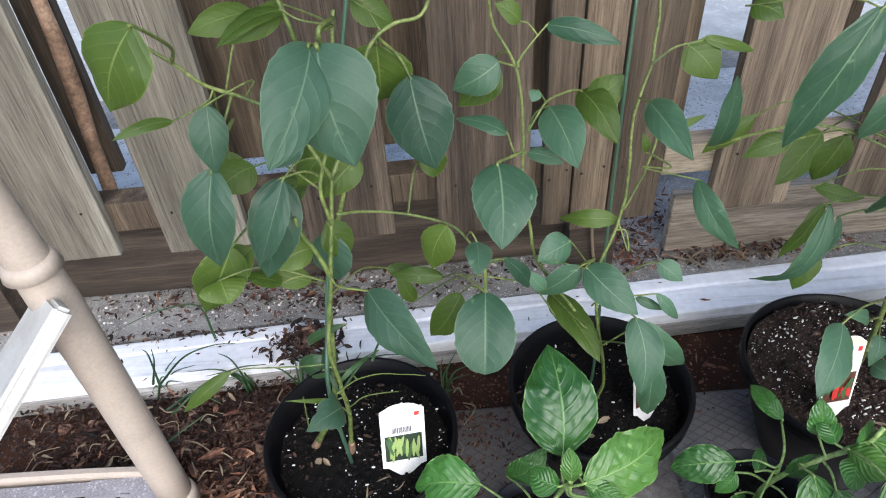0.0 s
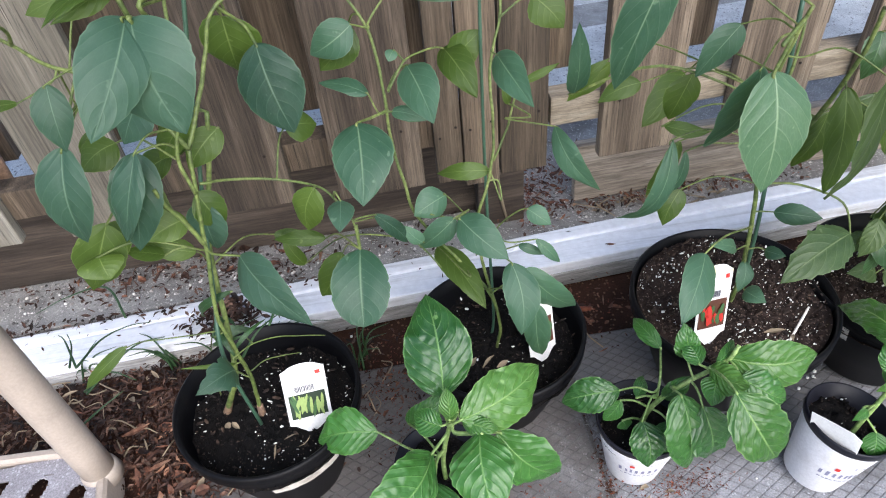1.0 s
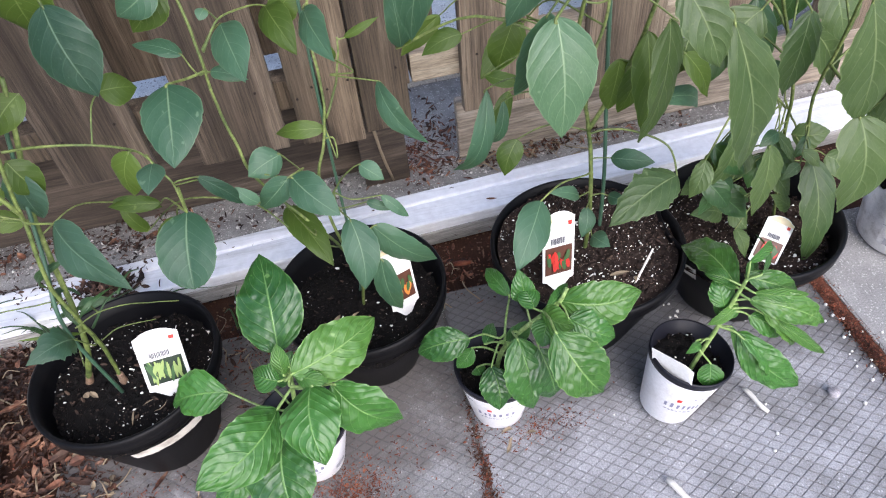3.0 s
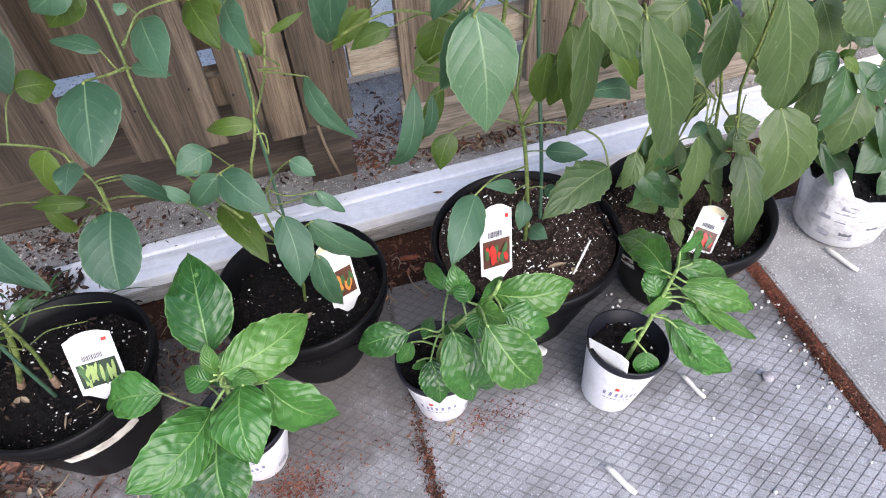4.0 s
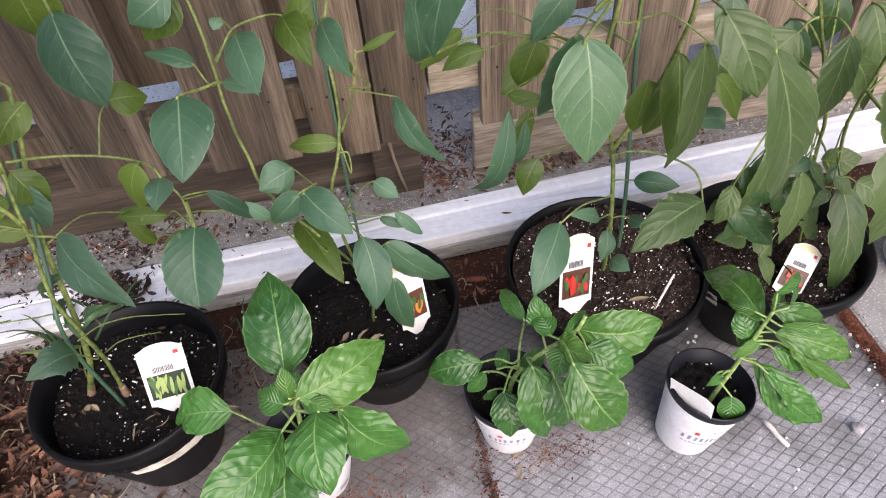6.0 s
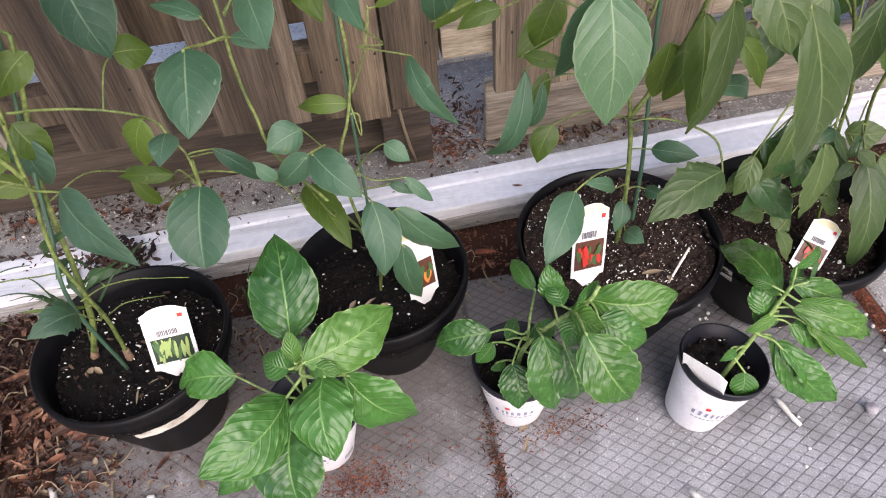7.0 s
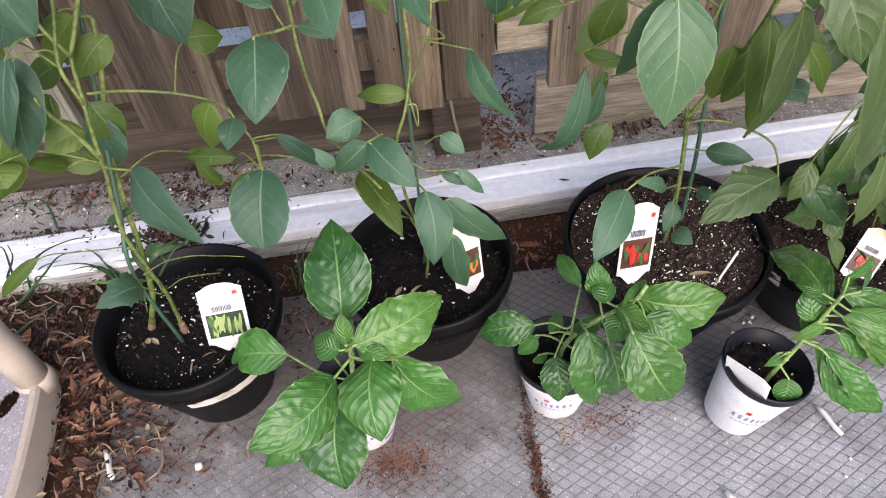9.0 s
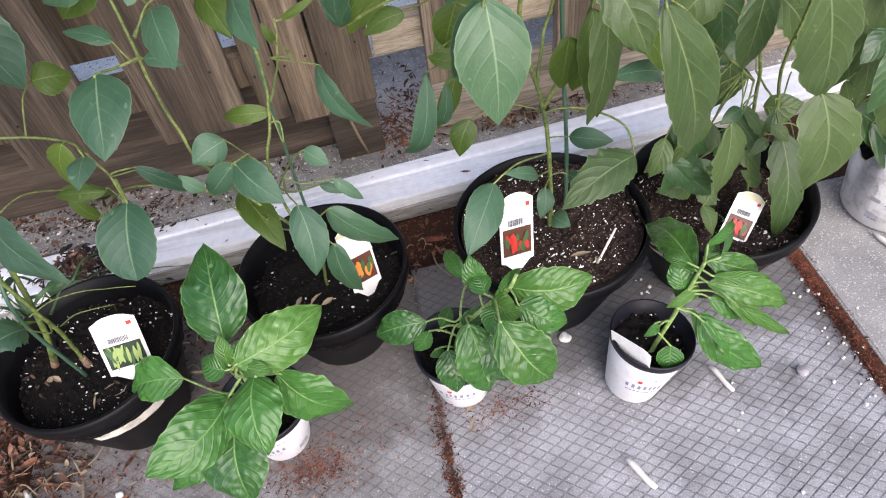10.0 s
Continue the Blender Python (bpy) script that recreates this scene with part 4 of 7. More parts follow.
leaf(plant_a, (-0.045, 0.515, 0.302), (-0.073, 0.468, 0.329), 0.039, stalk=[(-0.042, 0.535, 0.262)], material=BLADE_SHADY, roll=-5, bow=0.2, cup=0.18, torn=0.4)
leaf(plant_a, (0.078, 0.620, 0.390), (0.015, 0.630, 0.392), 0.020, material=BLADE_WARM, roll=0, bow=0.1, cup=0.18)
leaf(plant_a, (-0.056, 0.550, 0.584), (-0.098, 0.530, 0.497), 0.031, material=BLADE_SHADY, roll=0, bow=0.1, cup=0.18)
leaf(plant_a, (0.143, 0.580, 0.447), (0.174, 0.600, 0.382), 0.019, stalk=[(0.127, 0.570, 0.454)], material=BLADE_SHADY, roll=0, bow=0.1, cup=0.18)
leaf(plant_a, (-0.155, 0.580, 0.446), (-0.145, 0.560, 0.429), 0.048, material=BLADE_WARM, roll=-30, bow=0.1, cup=0.18)
leaf(plant_a, (-0.072, 0.620, 0.399), (-0.126, 0.620, 0.424), 0.027, material=BLADE_WARM, roll=0, bow=0.1, cup=0.18)
leaf(plant_a, (0.060, 0.660, 0.523), (0.094, 0.680, 0.510), 0.037, material=BLADE_WARM, roll=0, bow=0.1, cup=0.18)
leaf(plant_a, (-0.065, 0.550, 0.326), (-0.058, 0.600, 0.286), 0.012, material=BLADE_SHADY, roll=0, bow=0.3, cup=0.18)
stem(plant_a, "shoot", [(-0.058, 0.555, 0.329), (-0.108, 0.560, 0.324), (-0.165, 0.570, 0.314), (-0.214, 0.560, 0.296)], 0.0014, 0.0008, STEM)
stem(plant_a, "shoot", [(-0.055, 0.545, 0.289), (-0.029, 0.570, 0.283), (0.000, 0.590, 0.263), (0.046, 0.600, 0.241)], 0.0014, 0.0008, STEM)
leaf(plant_a, (-0.057, 0.550, 0.272), (-0.105, 0.520, 0.313), 0.006, material=BLADE_WARM, roll=0, bow=0.2, cup=0.18)
leaf(plant_a, (-0.178, 0.570, 0.312), (-0.243, 0.550, 0.267), 0.017, material=BLADE_WARM, roll=0, bow=0.1, cup=0.18)
leaf(plant_a, (-0.145, 0.714, 0.150), (-0.084, 0.705, 0.165), 0.030, material=BLADE_DEEP, bow=0.2)
stem(plant_a, "shoot", [(-0.049, 0.563, 0.238), (-0.03, 0.578, 0.238), (0.01, 0.594, 0.222)], 0.0014, 0.0009, STEM)
leaf(plant_a, (-0.053, 0.550, 0.282), (-0.075, 0.600, 0.305), 0.006, material=BLADE_DEEP, roll=0, bow=0.25, cup=0.18)
leaf(plant_a, (-0.045, 0.580, 0.287), (-0.099, 0.600, 0.255), 0.006, material=BLADE_DEEP, roll=0, bow=0.25, cup=0.18)
leaf(plant_a, (-0.058, 0.560, 0.282), (-0.018, 0.600, 0.290), 0.006, material=BLADE_DEEP, roll=0, bow=0.25, cup=0.18)
leaf(plant_a, (-0.037, 0.580, 0.366), (-0.091, 0.600, 0.308), 0.011, material=BLADE_DEEP, roll=0, bow=0.25, cup=0.18)
leaf(plant_a, (-0.019, 0.620, 0.580), (-0.060, 0.600, 0.542), 0.038, material=BLADE_WARM, roll=10, bow=0.1, cup=0.18)
leaf(plant_a, (-0.070, 0.600, 0.510), (-0.102, 0.580, 0.481), 0.034, material=BLADE_WARM, roll=-15, bow=0.1, cup=0.18)
leaf(plant_a, (0.003, 0.620, 0.557), (-0.035, 0.600, 0.525), 0.034, material=BLADE_WARM, roll=-15, bow=0.1, cup=0.18)
leaf(plant_a, (-0.058, 0.600, 0.464), (-0.097, 0.580, 0.457), 0.036, material=BLADE_WARM, roll=-15, bow=0.1, cup=0.18)
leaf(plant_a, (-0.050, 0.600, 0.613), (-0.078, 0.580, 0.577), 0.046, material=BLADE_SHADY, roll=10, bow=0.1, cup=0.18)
leaf(plant_a, (-0.037, 0.600, 0.497), (-0.022, 0.600, 0.448), 0.036, material=BLADE_WARM, roll=-15, bow=0.1, cup=0.18)
leaf(plant_a, (-0.127, 0.620, 0.454), (-0.168, 0.600, 0.413), 0.044, material=BLADE_WARM, roll=10, bow=0.1, cup=0.18)

# tall plant in the second large pot

plant_b = base("pepper_plant", (0.262, 0.620, 0.130), "tall slender pepper plant with pointed dull green leaves", "plant", "pepper plants")
stem(plant_b, "stem", [(0.283, 0.620, 0.189), (0.268, 0.625, 0.255), (0.230, 0.630, 0.320), (0.189, 0.640, 0.388), (0.179, 0.650, 0.438), (0.173, 0.660, 0.487), (0.173, 0.670, 0.545), (0.170, 0.680, 0.593), (0.160, 0.690, 0.623), (0.144, 0.700, 0.653), (0.139, 0.700, 0.692)], 0.0039, 0.0025, STEM)
stem(plant_b, "stem", [(0.283, 0.620, 0.189), (0.266, 0.630, 0.293), (0.263, 0.640, 0.362), (0.277, 0.650, 0.401), (0.289, 0.660, 0.446), (0.292, 0.670, 0.493), (0.293, 0.680, 0.548), (0.306, 0.690, 0.594), (0.311, 0.700, 0.629), (0.312, 0.710, 0.671)], 0.0039, 0.0025, STEM)
stem(plant_b, "branch", [(0.290, 0.660, 0.437), (0.308, 0.670, 0.472), (0.318, 0.675, 0.505), (0.322, 0.680, 0.527)], 0.0023, 0.0016, STEM)
stem(plant_b, "branch", [(0.178, 0.670, 0.541), (0.200, 0.690, 0.565), (0.234, 0.720, 0.561), (0.256, 0.740, 0.546)], 0.0020, 0.0014, STEM)
stem(plant_b, "branch", [(0.307, 0.690, 0.600), (0.333, 0.700, 0.611), (0.360, 0.700, 0.617)], 0.0020, 0.0014, STEM)
stem(plant_b, "branch", [(0.167, 0.680, 0.615), (0.181, 0.690, 0.630), (0.201, 0.700, 0.647)], 0.0020, 0.0014, STEM)
stem(plant_b, "branch", [(0.263, 0.640, 0.362), (0.225, 0.630, 0.386), (0.205, 0.620, 0.402)], 0.0017, 0.0012, STEM)
stem(plant_b, "branch", [(0.257, 0.630, 0.315), (0.292, 0.620, 0.374), (0.316, 0.610, 0.398), (0.341, 0.600, 0.391)], 0.0017, 0.0011, STEM)
stem(plant_b, "branch", [(0.264, 0.620, 0.261), (0.227, 0.620, 0.284), (0.194, 0.620, 0.345), (0.169, 0.600, 0.395), (0.146, 0.590, 0.433), (0.119, 0.575, 0.445)], 0.0017, 0.0011, STEM)
stem(plant_b, "cane", [(0.281, 0.660, 0.168), (0.282, 0.680, 0.344), (0.286, 0.700, 0.513), (0.292, 0.720, 0.670)], 0.0021, 0.0020, CANE)
leaf(plant_b, (0.141, 0.623, 0.537), (0.136, 0.547, 0.486), 0.064, stalk=[(0.156, 0.650, 0.525), (0.173, 0.665, 0.522)], material=BLADE, roll=0, bow=0.1, cup=0.18)
leaf(plant_b, (0.202, 0.686, 0.562), (0.220, 0.611, 0.530), 0.046, stalk=[(0.189, 0.690, 0.553), (0.178, 0.670, 0.545)], material=BLADE, roll=15, bow=0.1, cup=0.18)
leaf(plant_b, (0.156, 0.665, 0.545), (0.104, 0.690, 0.554), 0.022, stalk=[(0.164, 0.665, 0.520)], material=BLADE, roll=20, bow=0.1, cup=0.18)
leaf(plant_b, (0.178, 0.665, 0.520), (0.215, 0.650, 0.513), 0.017, material=BLADE, roll=0, bow=0.1, cup=0.18)
leaf(plant_b, (0.295, 0.646, 0.58), (0.314, 0.566, 0.562), 0.034, stalk=[(0.293, 0.67, 0.572)], material=BLADE, roll=25)
leaf(plant_b, (0.356, 0.634, 0.49), (0.399, 0.592, 0.422), 0.03, stalk=[(0.305, 0.665, 0.49), (0.332, 0.65, 0.497)], material=BLADE, roll=40, bow=0.2, fold=0.25)
leaf(plant_b, (0.285, 0.662, 0.422), (0.222, 0.690, 0.408), 0.022, stalk=[(0.292, 0.630, 0.398), (0.293, 0.650, 0.413)], material=BLADE_WARM, roll=0, bow=0.25, cup=0.18)
leaf(plant_b, (0.237, 0.603, 0.405), (0.284, 0.550, 0.378), 0.043, stalk=[(0.251, 0.620, 0.401)], material=BLADE, roll=10, bow=0.1, cup=0.18)
leaf(plant_b, (0.233, 0.610, 0.400), (0.186, 0.620, 0.351), 0.032, stalk=[(0.251, 0.620, 0.401)], material=BLADE, roll=-15, bow=0.1, cup=0.18)
leaf(plant_b, (0.292, 0.575, 0.347), (0.293, 0.520, 0.276), 0.044, stalk=[(0.280, 0.600, 0.346)], material=BLADE, roll=0, bow=0.1, cup=0.18)
leaf(plant_b, (0.211, 0.660, 0.312), (0.259, 0.570, 0.281), 0.042, stalk=[(0.243, 0.600, 0.310)], material=BLADE_WARM, roll=-20, bow=0.1, cup=0.18)
leaf(plant_b, (0.248, 0.740, 0.549), (0.275, 0.664, 0.522), 0.039, material=BLADE_WARM, roll=20, bow=0.2, cup=0.18)
leaf(plant_b, (0.150, 0.692, 0.613), (0.101, 0.690, 0.586), 0.040, stalk=[(0.167, 0.680, 0.612)], material=BLADE, roll=-15, bow=0.1, cup=0.18)
leaf(plant_b, (0.147, 0.710, 0.607), (0.107, 0.700, 0.562), 0.042, material=BLADE_WARM, roll=-15, bow=0.1, cup=0.18)
leaf(plant_b, (0.198, 0.699, 0.645), (0.267, 0.670, 0.632), 0.023, material=BLADE, roll=20, bow=0.1, cup=0.18)
leaf(plant_b, (0.345, 0.700, 0.613), (0.375, 0.680, 0.582), 0.041, material=BLADE_WARM, roll=10, bow=0.1, cup=0.18)
leaf(plant_b, (0.360, 0.700, 0.619), (0.420, 0.700, 0.603), 0.014, material=BLADE_WARM, roll=0, bow=0.1, cup=0.18)
leaf(plant_b, (0.317, 0.600, 0.406), (0.342, 0.584, 0.389), 0.023, material=BLADE, roll=10, bow=0.1, cup=0.18)
leaf(plant_b, (0.227, 0.640, 0.412), (0.186, 0.620, 0.403), 0.039, stalk=[(0.255, 0.640, 0.367)], material=BLADE, roll=-20, bow=0.1, cup=0.18)
leaf(plant_b, (0.317, 0.620, 0.285), (0.399, 0.630, 0.177), 0.044, stalk=[(0.276, 0.620, 0.252)], material=BLADE, roll=30, bow=0.1, cup=0.18)
leaf(plant_b, (0.335, 0.630, 0.327), (0.367, 0.620, 0.288), 0.016, stalk=[(0.299, 0.620, 0.338)], material=BLADE, roll=0, bow=0.1, cup=0.18)
leaf(plant_b, (0.315, 0.640, 0.312), (0.351, 0.630, 0.297), 0.013, stalk=[(0.284, 0.620, 0.327)], material=BLADE, roll=0, bow=0.1, cup=0.18)
leaf(plant_b, (0.319, 0.560, 0.282), (0.333, 0.570, 0.157), 0.034, material=BLADE, roll=20, bow=0.1, cup=0.18)
leaf(plant_b, (0.255, 0.720, 0.541), (0.291, 0.720, 0.574), 0.038, material=BLADE_WARM, roll=0, bow=0.1, cup=0.18)
leaf(plant_b, (0.191, 0.690, 0.579), (0.183, 0.680, 0.572), 0.014, material=BLADE, roll=0, bow=0.1, cup=0.18)
leaf(plant_b, (0.172, 0.700, 0.650), (0.147, 0.700, 0.670), 0.022, material=BLADE_WARM, roll=0, bow=0.1, cup=0.18)
leaf(plant_b, (0.180, 0.670, 0.516), (0.216, 0.660, 0.506), 0.017, material=BLADE, roll=0, bow=0.1, cup=0.18)
leaf(plant_b, (0.313, 0.680, 0.499), (0.306, 0.680, 0.525), 0.011, material=BLADE_WARM, roll=0, bow=0.1, cup=0.18)
leaf(plant_b, (0.041, 0.640, 0.336), (0.025, 0.640, 0.390), 0.019, material=BLADE_WARM, roll=0, bow=0.1, cup=0.18)
leaf(plant_b, (0.192, 0.600, 0.378), (0.172, 0.600, 0.408), 0.017, material=BLADE, roll=0, bow=0.1, cup=0.18)
leaf(plant_b, (0.329, 0.680, 0.524), (0.372, 0.680, 0.542), 0.010, material=BLADE_WARM, roll=0, bow=0.1, cup=0.18)

# tall plant in the third large pot

plant_c = base("pepper_plant", (0.613, 0.600, 0.166), "tall pepper plant with big veined leaves tied to a green cane", "plant", "pepper plants")
stem(plant_c, "stem", [(0.613, 0.600, 0.207), (0.614, 0.605, 0.274), (0.611, 0.610, 0.340), (0.603, 0.610, 0.392), (0.583, 0.600, 0.470), (0.573, 0.590, 0.527), (0.575, 0.580, 0.582), (0.578, 0.570, 0.624)], 0.0058, 0.0036, STEM)
stem(plant_c, "branch", [(0.604, 0.610, 0.382), (0.629, 0.600, 0.445), (0.643, 0.590, 0.492), (0.646, 0.580, 0.531), (0.649, 0.570, 0.572), (0.644, 0.560, 0.617)], 0.0044, 0.0032, STEM)
stem(plant_c, "branch", [(0.595, 0.605, 0.418), (0.610, 0.630, 0.470), (0.627, 0.640, 0.519), (0.632, 0.650, 0.566)], 0.0032, 0.0024, STEM)
stem(plant_c, "cane", [(0.649, 0.640, 0.163), (0.649, 0.645, 0.273), (0.645, 0.660, 0.404), (0.643, 0.670, 0.501), (0.643, 0.680, 0.577)], 0.0029, 0.0027, CANE)
leaf(plant_c, (0.523, 0.518, 0.592), (0.522, 0.486, 0.478), 0.072, stalk=[(0.56, 0.560, 0.6), (0.535, 0.535, 0.607)], material=BLADE_BROAD, roll=0, bow=0.1, cup=0.1, fold=0.1, curl=0.0)
leaf(plant_c, (0.521, 0.535, 0.588), (0.494, 0.555, 0.49), 0.046, stalk=[(0.555, 0.570, 0.595)], material=BLADE, roll=-25, fold=0.05)
leaf(plant_c, (0.468, 0.575, 0.492), (0.429, 0.605, 0.366), 0.026, stalk=[(0.495, 0.567, 0.505), (0.54, 0.585, 0.485)], material=BLADE, roll=-20, bow=0.24, fold=0.3)
leaf(plant_c, (0.488, 0.58, 0.47), (0.462, 0.61, 0.395), 0.017, stalk=[(0.512, 0.58, 0.476), (0.56, 0.600, 0.455)], material=BLADE, roll=-30, bow=0.24, fold=0.3)
leaf(plant_c, (0.565, 0.765, 0.455), (0.492, 0.712, 0.417), 0.046, stalk=[(0.586, 0.720, 0.505)], material=BLADE_WARM, roll=-15, bow=0.1, cup=0.18)
leaf(plant_c, (0.632, 0.51, 0.574), (0.628, 0.522, 0.42), 0.04, stalk=[(0.65, 0.53, 0.56), (0.617, 0.56, 0.58), (0.592, 0.580, 0.565)], material=BLADE_OLIVE, roll=-15)
leaf(plant_c, (0.657, 0.600, 0.479), (0.638, 0.600, 0.404), 0.039, material=BLADE_WARM, roll=-10, bow=0.1, cup=0.18)
leaf(plant_c, (0.639, 0.61, 0.33), (0.686, 0.58, 0.334), 0.028, stalk=[(0.616, 0.610, 0.335)], material=BLADE, roll=10)
leaf(plant_c, (0.699, 0.546, 0.337), (0.597, 0.5, 0.322), 0.054, stalk=[(0.69, 0.565, 0.371), (0.656, 0.595, 0.38), (0.627, 0.610, 0.378)], material=BLADE_OLIVE, roll=10, torn=0.25)
leaf(plant_c, (0.529, 0.561, 0.326), (0.477, 0.486, 0.288), 0.049, stalk=[(0.562, 0.580, 0.331), (0.605, 0.600, 0.319)], material=BLADE, roll=-5, bow=0.1, cup=0.18)
leaf(plant_c, (0.518, 0.630, 0.374), (0.498, 0.620, 0.326), 0.033, material=BLADE_WARM, roll=0, bow=0.1, cup=0.18)
leaf(plant_c, (0.599, 0.580, 0.279), (0.587, 0.560, 0.244), 0.024, stalk=[(0.612, 0.600, 0.279)], material=BLADE, roll=0, bow=0.1, cup=0.18)
leaf(plant_c, (0.611, 0.580, 0.222), (0.625, 0.550, 0.227), 0.027, material=BLADE, roll=0, bow=0.1, cup=0.18)
leaf(plant_c, (0.596, 0.600, 0.282), (0.550, 0.580, 0.319), 0.019, material=BLADE, roll=0, bow=0.1, cup=0.18)
leaf(plant_c, (0.637, 0.600, 0.273), (0.654, 0.580, 0.277), 0.019, material=BLADE, roll=0, bow=0.1, cup=0.18)
leaf(plant_c, (0.598, 0.440, 0.644), (0.630, 0.413, 0.578), 0.041, stalk=[(0.612, 0.500, 0.631)], material=BLADE_OLIVE, roll=20, bow=0.1, cup=0.18)
leaf(plant_c, (0.43, 0.55, 0.7), (0.391, 0.552, 0.57), 0.044, stalk=[(0.46, 0.57, 0.705)], material=BLADE, roll=-12, fold=0.15)
leaf(plant_c, (0.542, 0.620, 0.589), (0.503, 0.620, 0.535), 0.036, stalk=[(0.564, 0.600, 0.600)], material=BLADE, roll=-20, bow=0.1, cup=0.18)
leaf(plant_c, (0.447, 0.720, 0.510), (0.394, 0.720, 0.466), 0.027, stalk=[(0.491, 0.700, 0.537)], material=BLADE_WARM, roll=-30, bow=0.1, cup=0.18)
leaf(plant_c, (0.521, 0.660, 0.516), (0.502, 0.660, 0.457), 0.041, material=BLADE_WARM, roll=-10, bow=0.1, cup=0.18)
leaf(plant_c, (0.642, 0.570, 0.530), (0.651, 0.550, 0.400), 0.040, material=BLADE_WARM, roll=0, bow=0.1, cup=0.18)
leaf(plant_c, (0.630, 0.600, 0.482), (0.623, 0.600, 0.414), 0.040, material=BLADE_WARM, roll=0, bow=0.1, cup=0.18)
leaf(plant_c, (0.510, 0.640, 0.440), (0.478, 0.640, 0.362), 0.028, material=BLADE_WARM, roll=-20, bow=0.1, cup=0.18)
leaf(plant_c, (0.461, 0.660, 0.514), (0.412, 0.660, 0.496), 0.026, material=BLADE_WARM, roll=0, bow=0.1, cup=0.18)
leaf(plant_c, (0.396, 0.690, 0.497), (0.429, 0.680, 0.538), 0.017, material=BLADE_WARM, roll=0, bow=0.1, cup=0.18)
leaf(plant_c, (0.393, 0.690, 0.494), (0.387, 0.660, 0.593), 0.029, material=BLADE, roll=0, bow=0.1, cup=0.18)
leaf(plant_c, (0.685, 0.600, 0.416), (0.793, 0.660, 0.343), 0.027, material=BLADE, roll=0, bow=0.1, cup=0.18)
leaf(plant_c, (0.709, 0.600, 0.474), (0.752, 0.600, 0.405), 0.032, material=BLADE_WARM, roll=0, bow=0.1, cup=0.18)
leaf(plant_c, (0.542, 0.600, 0.636), (0.551, 0.550, 0.649), 0.025, material=BLADE, roll=0, bow=0.1, cup=0.18)
leaf(plant_c, (0.402, 0.700, 0.649), (0.428, 0.680, 0.643), 0.033, material=BLADE_WARM, roll=0, bow=0.1, cup=0.18)
leaf(plant_c, (0.477, 0.620, 0.480), (0.522, 0.600, 0.476), 0.018, material=BLADE_WARM, roll=0, bow=0.1, cup=0.18)

# the tops of the three tall plants, above the view, which shade what is below them
rnd = random.Random(71)
for plant, at, top_z, many in ((plant_a, (-0.03, 0.6), 0.72, 22), (plant_b, (0.23, 0.7), 0.72, 9), (plant_c, (0.6, 0.57), 0.7, 9)):
    line = [Vector((at[0], at[1], top_z - 0.04)), Vector((at[0] - 0.03, at[1] + 0.02, top_z + 0.1)), Vector((at[0] - 0.02, at[1] + 0.03, top_z + 0.24))]
    stem(plant, "branch", line, 0.0035, 0.002, STEM)
    for k in range(many):
        a, h = k * 2.4 + rnd.uniform(-0.4, 0.4), top_z + 0.1 + 0.2 * k / many
        reach = rnd.uniform(0.05, 0.15 if plant is plant_a else 0.1)
        foot = Vector((at[0] + reach * math.cos(a), at[1] + 0.55 * reach * math.sin(a) + 0.01, h))
        leaf(plant, foot, foot + Vector((0.06 * math.cos(a), 0.05 * math.sin(a), -rnd.uniform(0.04, 0.07))), rnd.uniform(0.045, 0.065), material=BLADE, roll=rnd.uniform(-15, 15))

# bushy plant in the fourth large pot

plant_d = base("pepper_plant", (0.916, 0.600, 0.140), "bushy pepper plant with hanging nibbled grey-green leaves", "plant", "pepper plants")
stem(plant_d, "stem", [(0.934, 0.610, 0.088), (0.917, 0.615, 0.188), (0.900, 0.620, 0.286), (0.887, 0.620, 0.373), (0.847, 0.610, 0.461), (0.809, 0.600, 0.536), (0.792, 0.600, 0.582)], 0.0048, 0.0036, STEM)
stem(plant_d, "branch", [(0.912, 0.620, 0.230), (0.925, 0.610, 0.286), (0.904, 0.600, 0.373), (0.895, 0.580, 0.466), (0.882, 0.560, 0.533), (0.880, 0.550, 0.581)], 0.0036, 0.0024, STEM)
stem(plant_d, "branch", [(0.885, 0.620, 0.347), (0.797, 0.580, 0.442), (0.721, 0.520, 0.533), (0.668, 0.480, 0.587)], 0.0024, 0.0016, STEM)
stem(plant_d, "branch", [(0.913, 0.660, 0.329), (0.996, 0.700, 0.226), (1.018, 0.720, 0.261)], 0.0024, 0.0016, STEM)
leaf(plant_d, (0.655, 0.445, 0.599), (0.718, 0.451, 0.411), 0.055, material=BLADE_OLIVE, roll=5, bow=0.1, cup=0.18)
leaf(plant_d, (0.837, 0.500, 0.563), (0.880, 0.500, 0.411), 0.070, material=BLADE_OLIVE, roll=5, bow=0.1, cup=0.18)
leaf(plant_d, (0.881, 0.500, 0.417), (0.891, 0.471, 0.281), 0.071, stalk=[(0.895, 0.530, 0.419)], material=BLADE_OLIVE, roll=5, bow=0.1, cup=0.18)
leaf(plant_d, (0.915, 0.580, 0.289), (0.918, 0.519, 0.134), 0.054, stalk=[(0.910, 0.600, 0.322)], material=BLADE_OLIVE, roll=0, bow=0.1, cup=0.18)
leaf(plant_d, (0.814, 0.542, 0.359), (0.810, 0.530, 0.253), 0.047, stalk=[(0.870, 0.600, 0.327)], material=BLADE_OLIVE, roll=-10, bow=0.1, cup=0.18)
leaf(plant_d, (0.927, 0.640, 0.280), (0.972, 0.620, 0.289), 0.041, material=BLADE_OLIVE, roll=20, bow=0.1, cup=0.18)
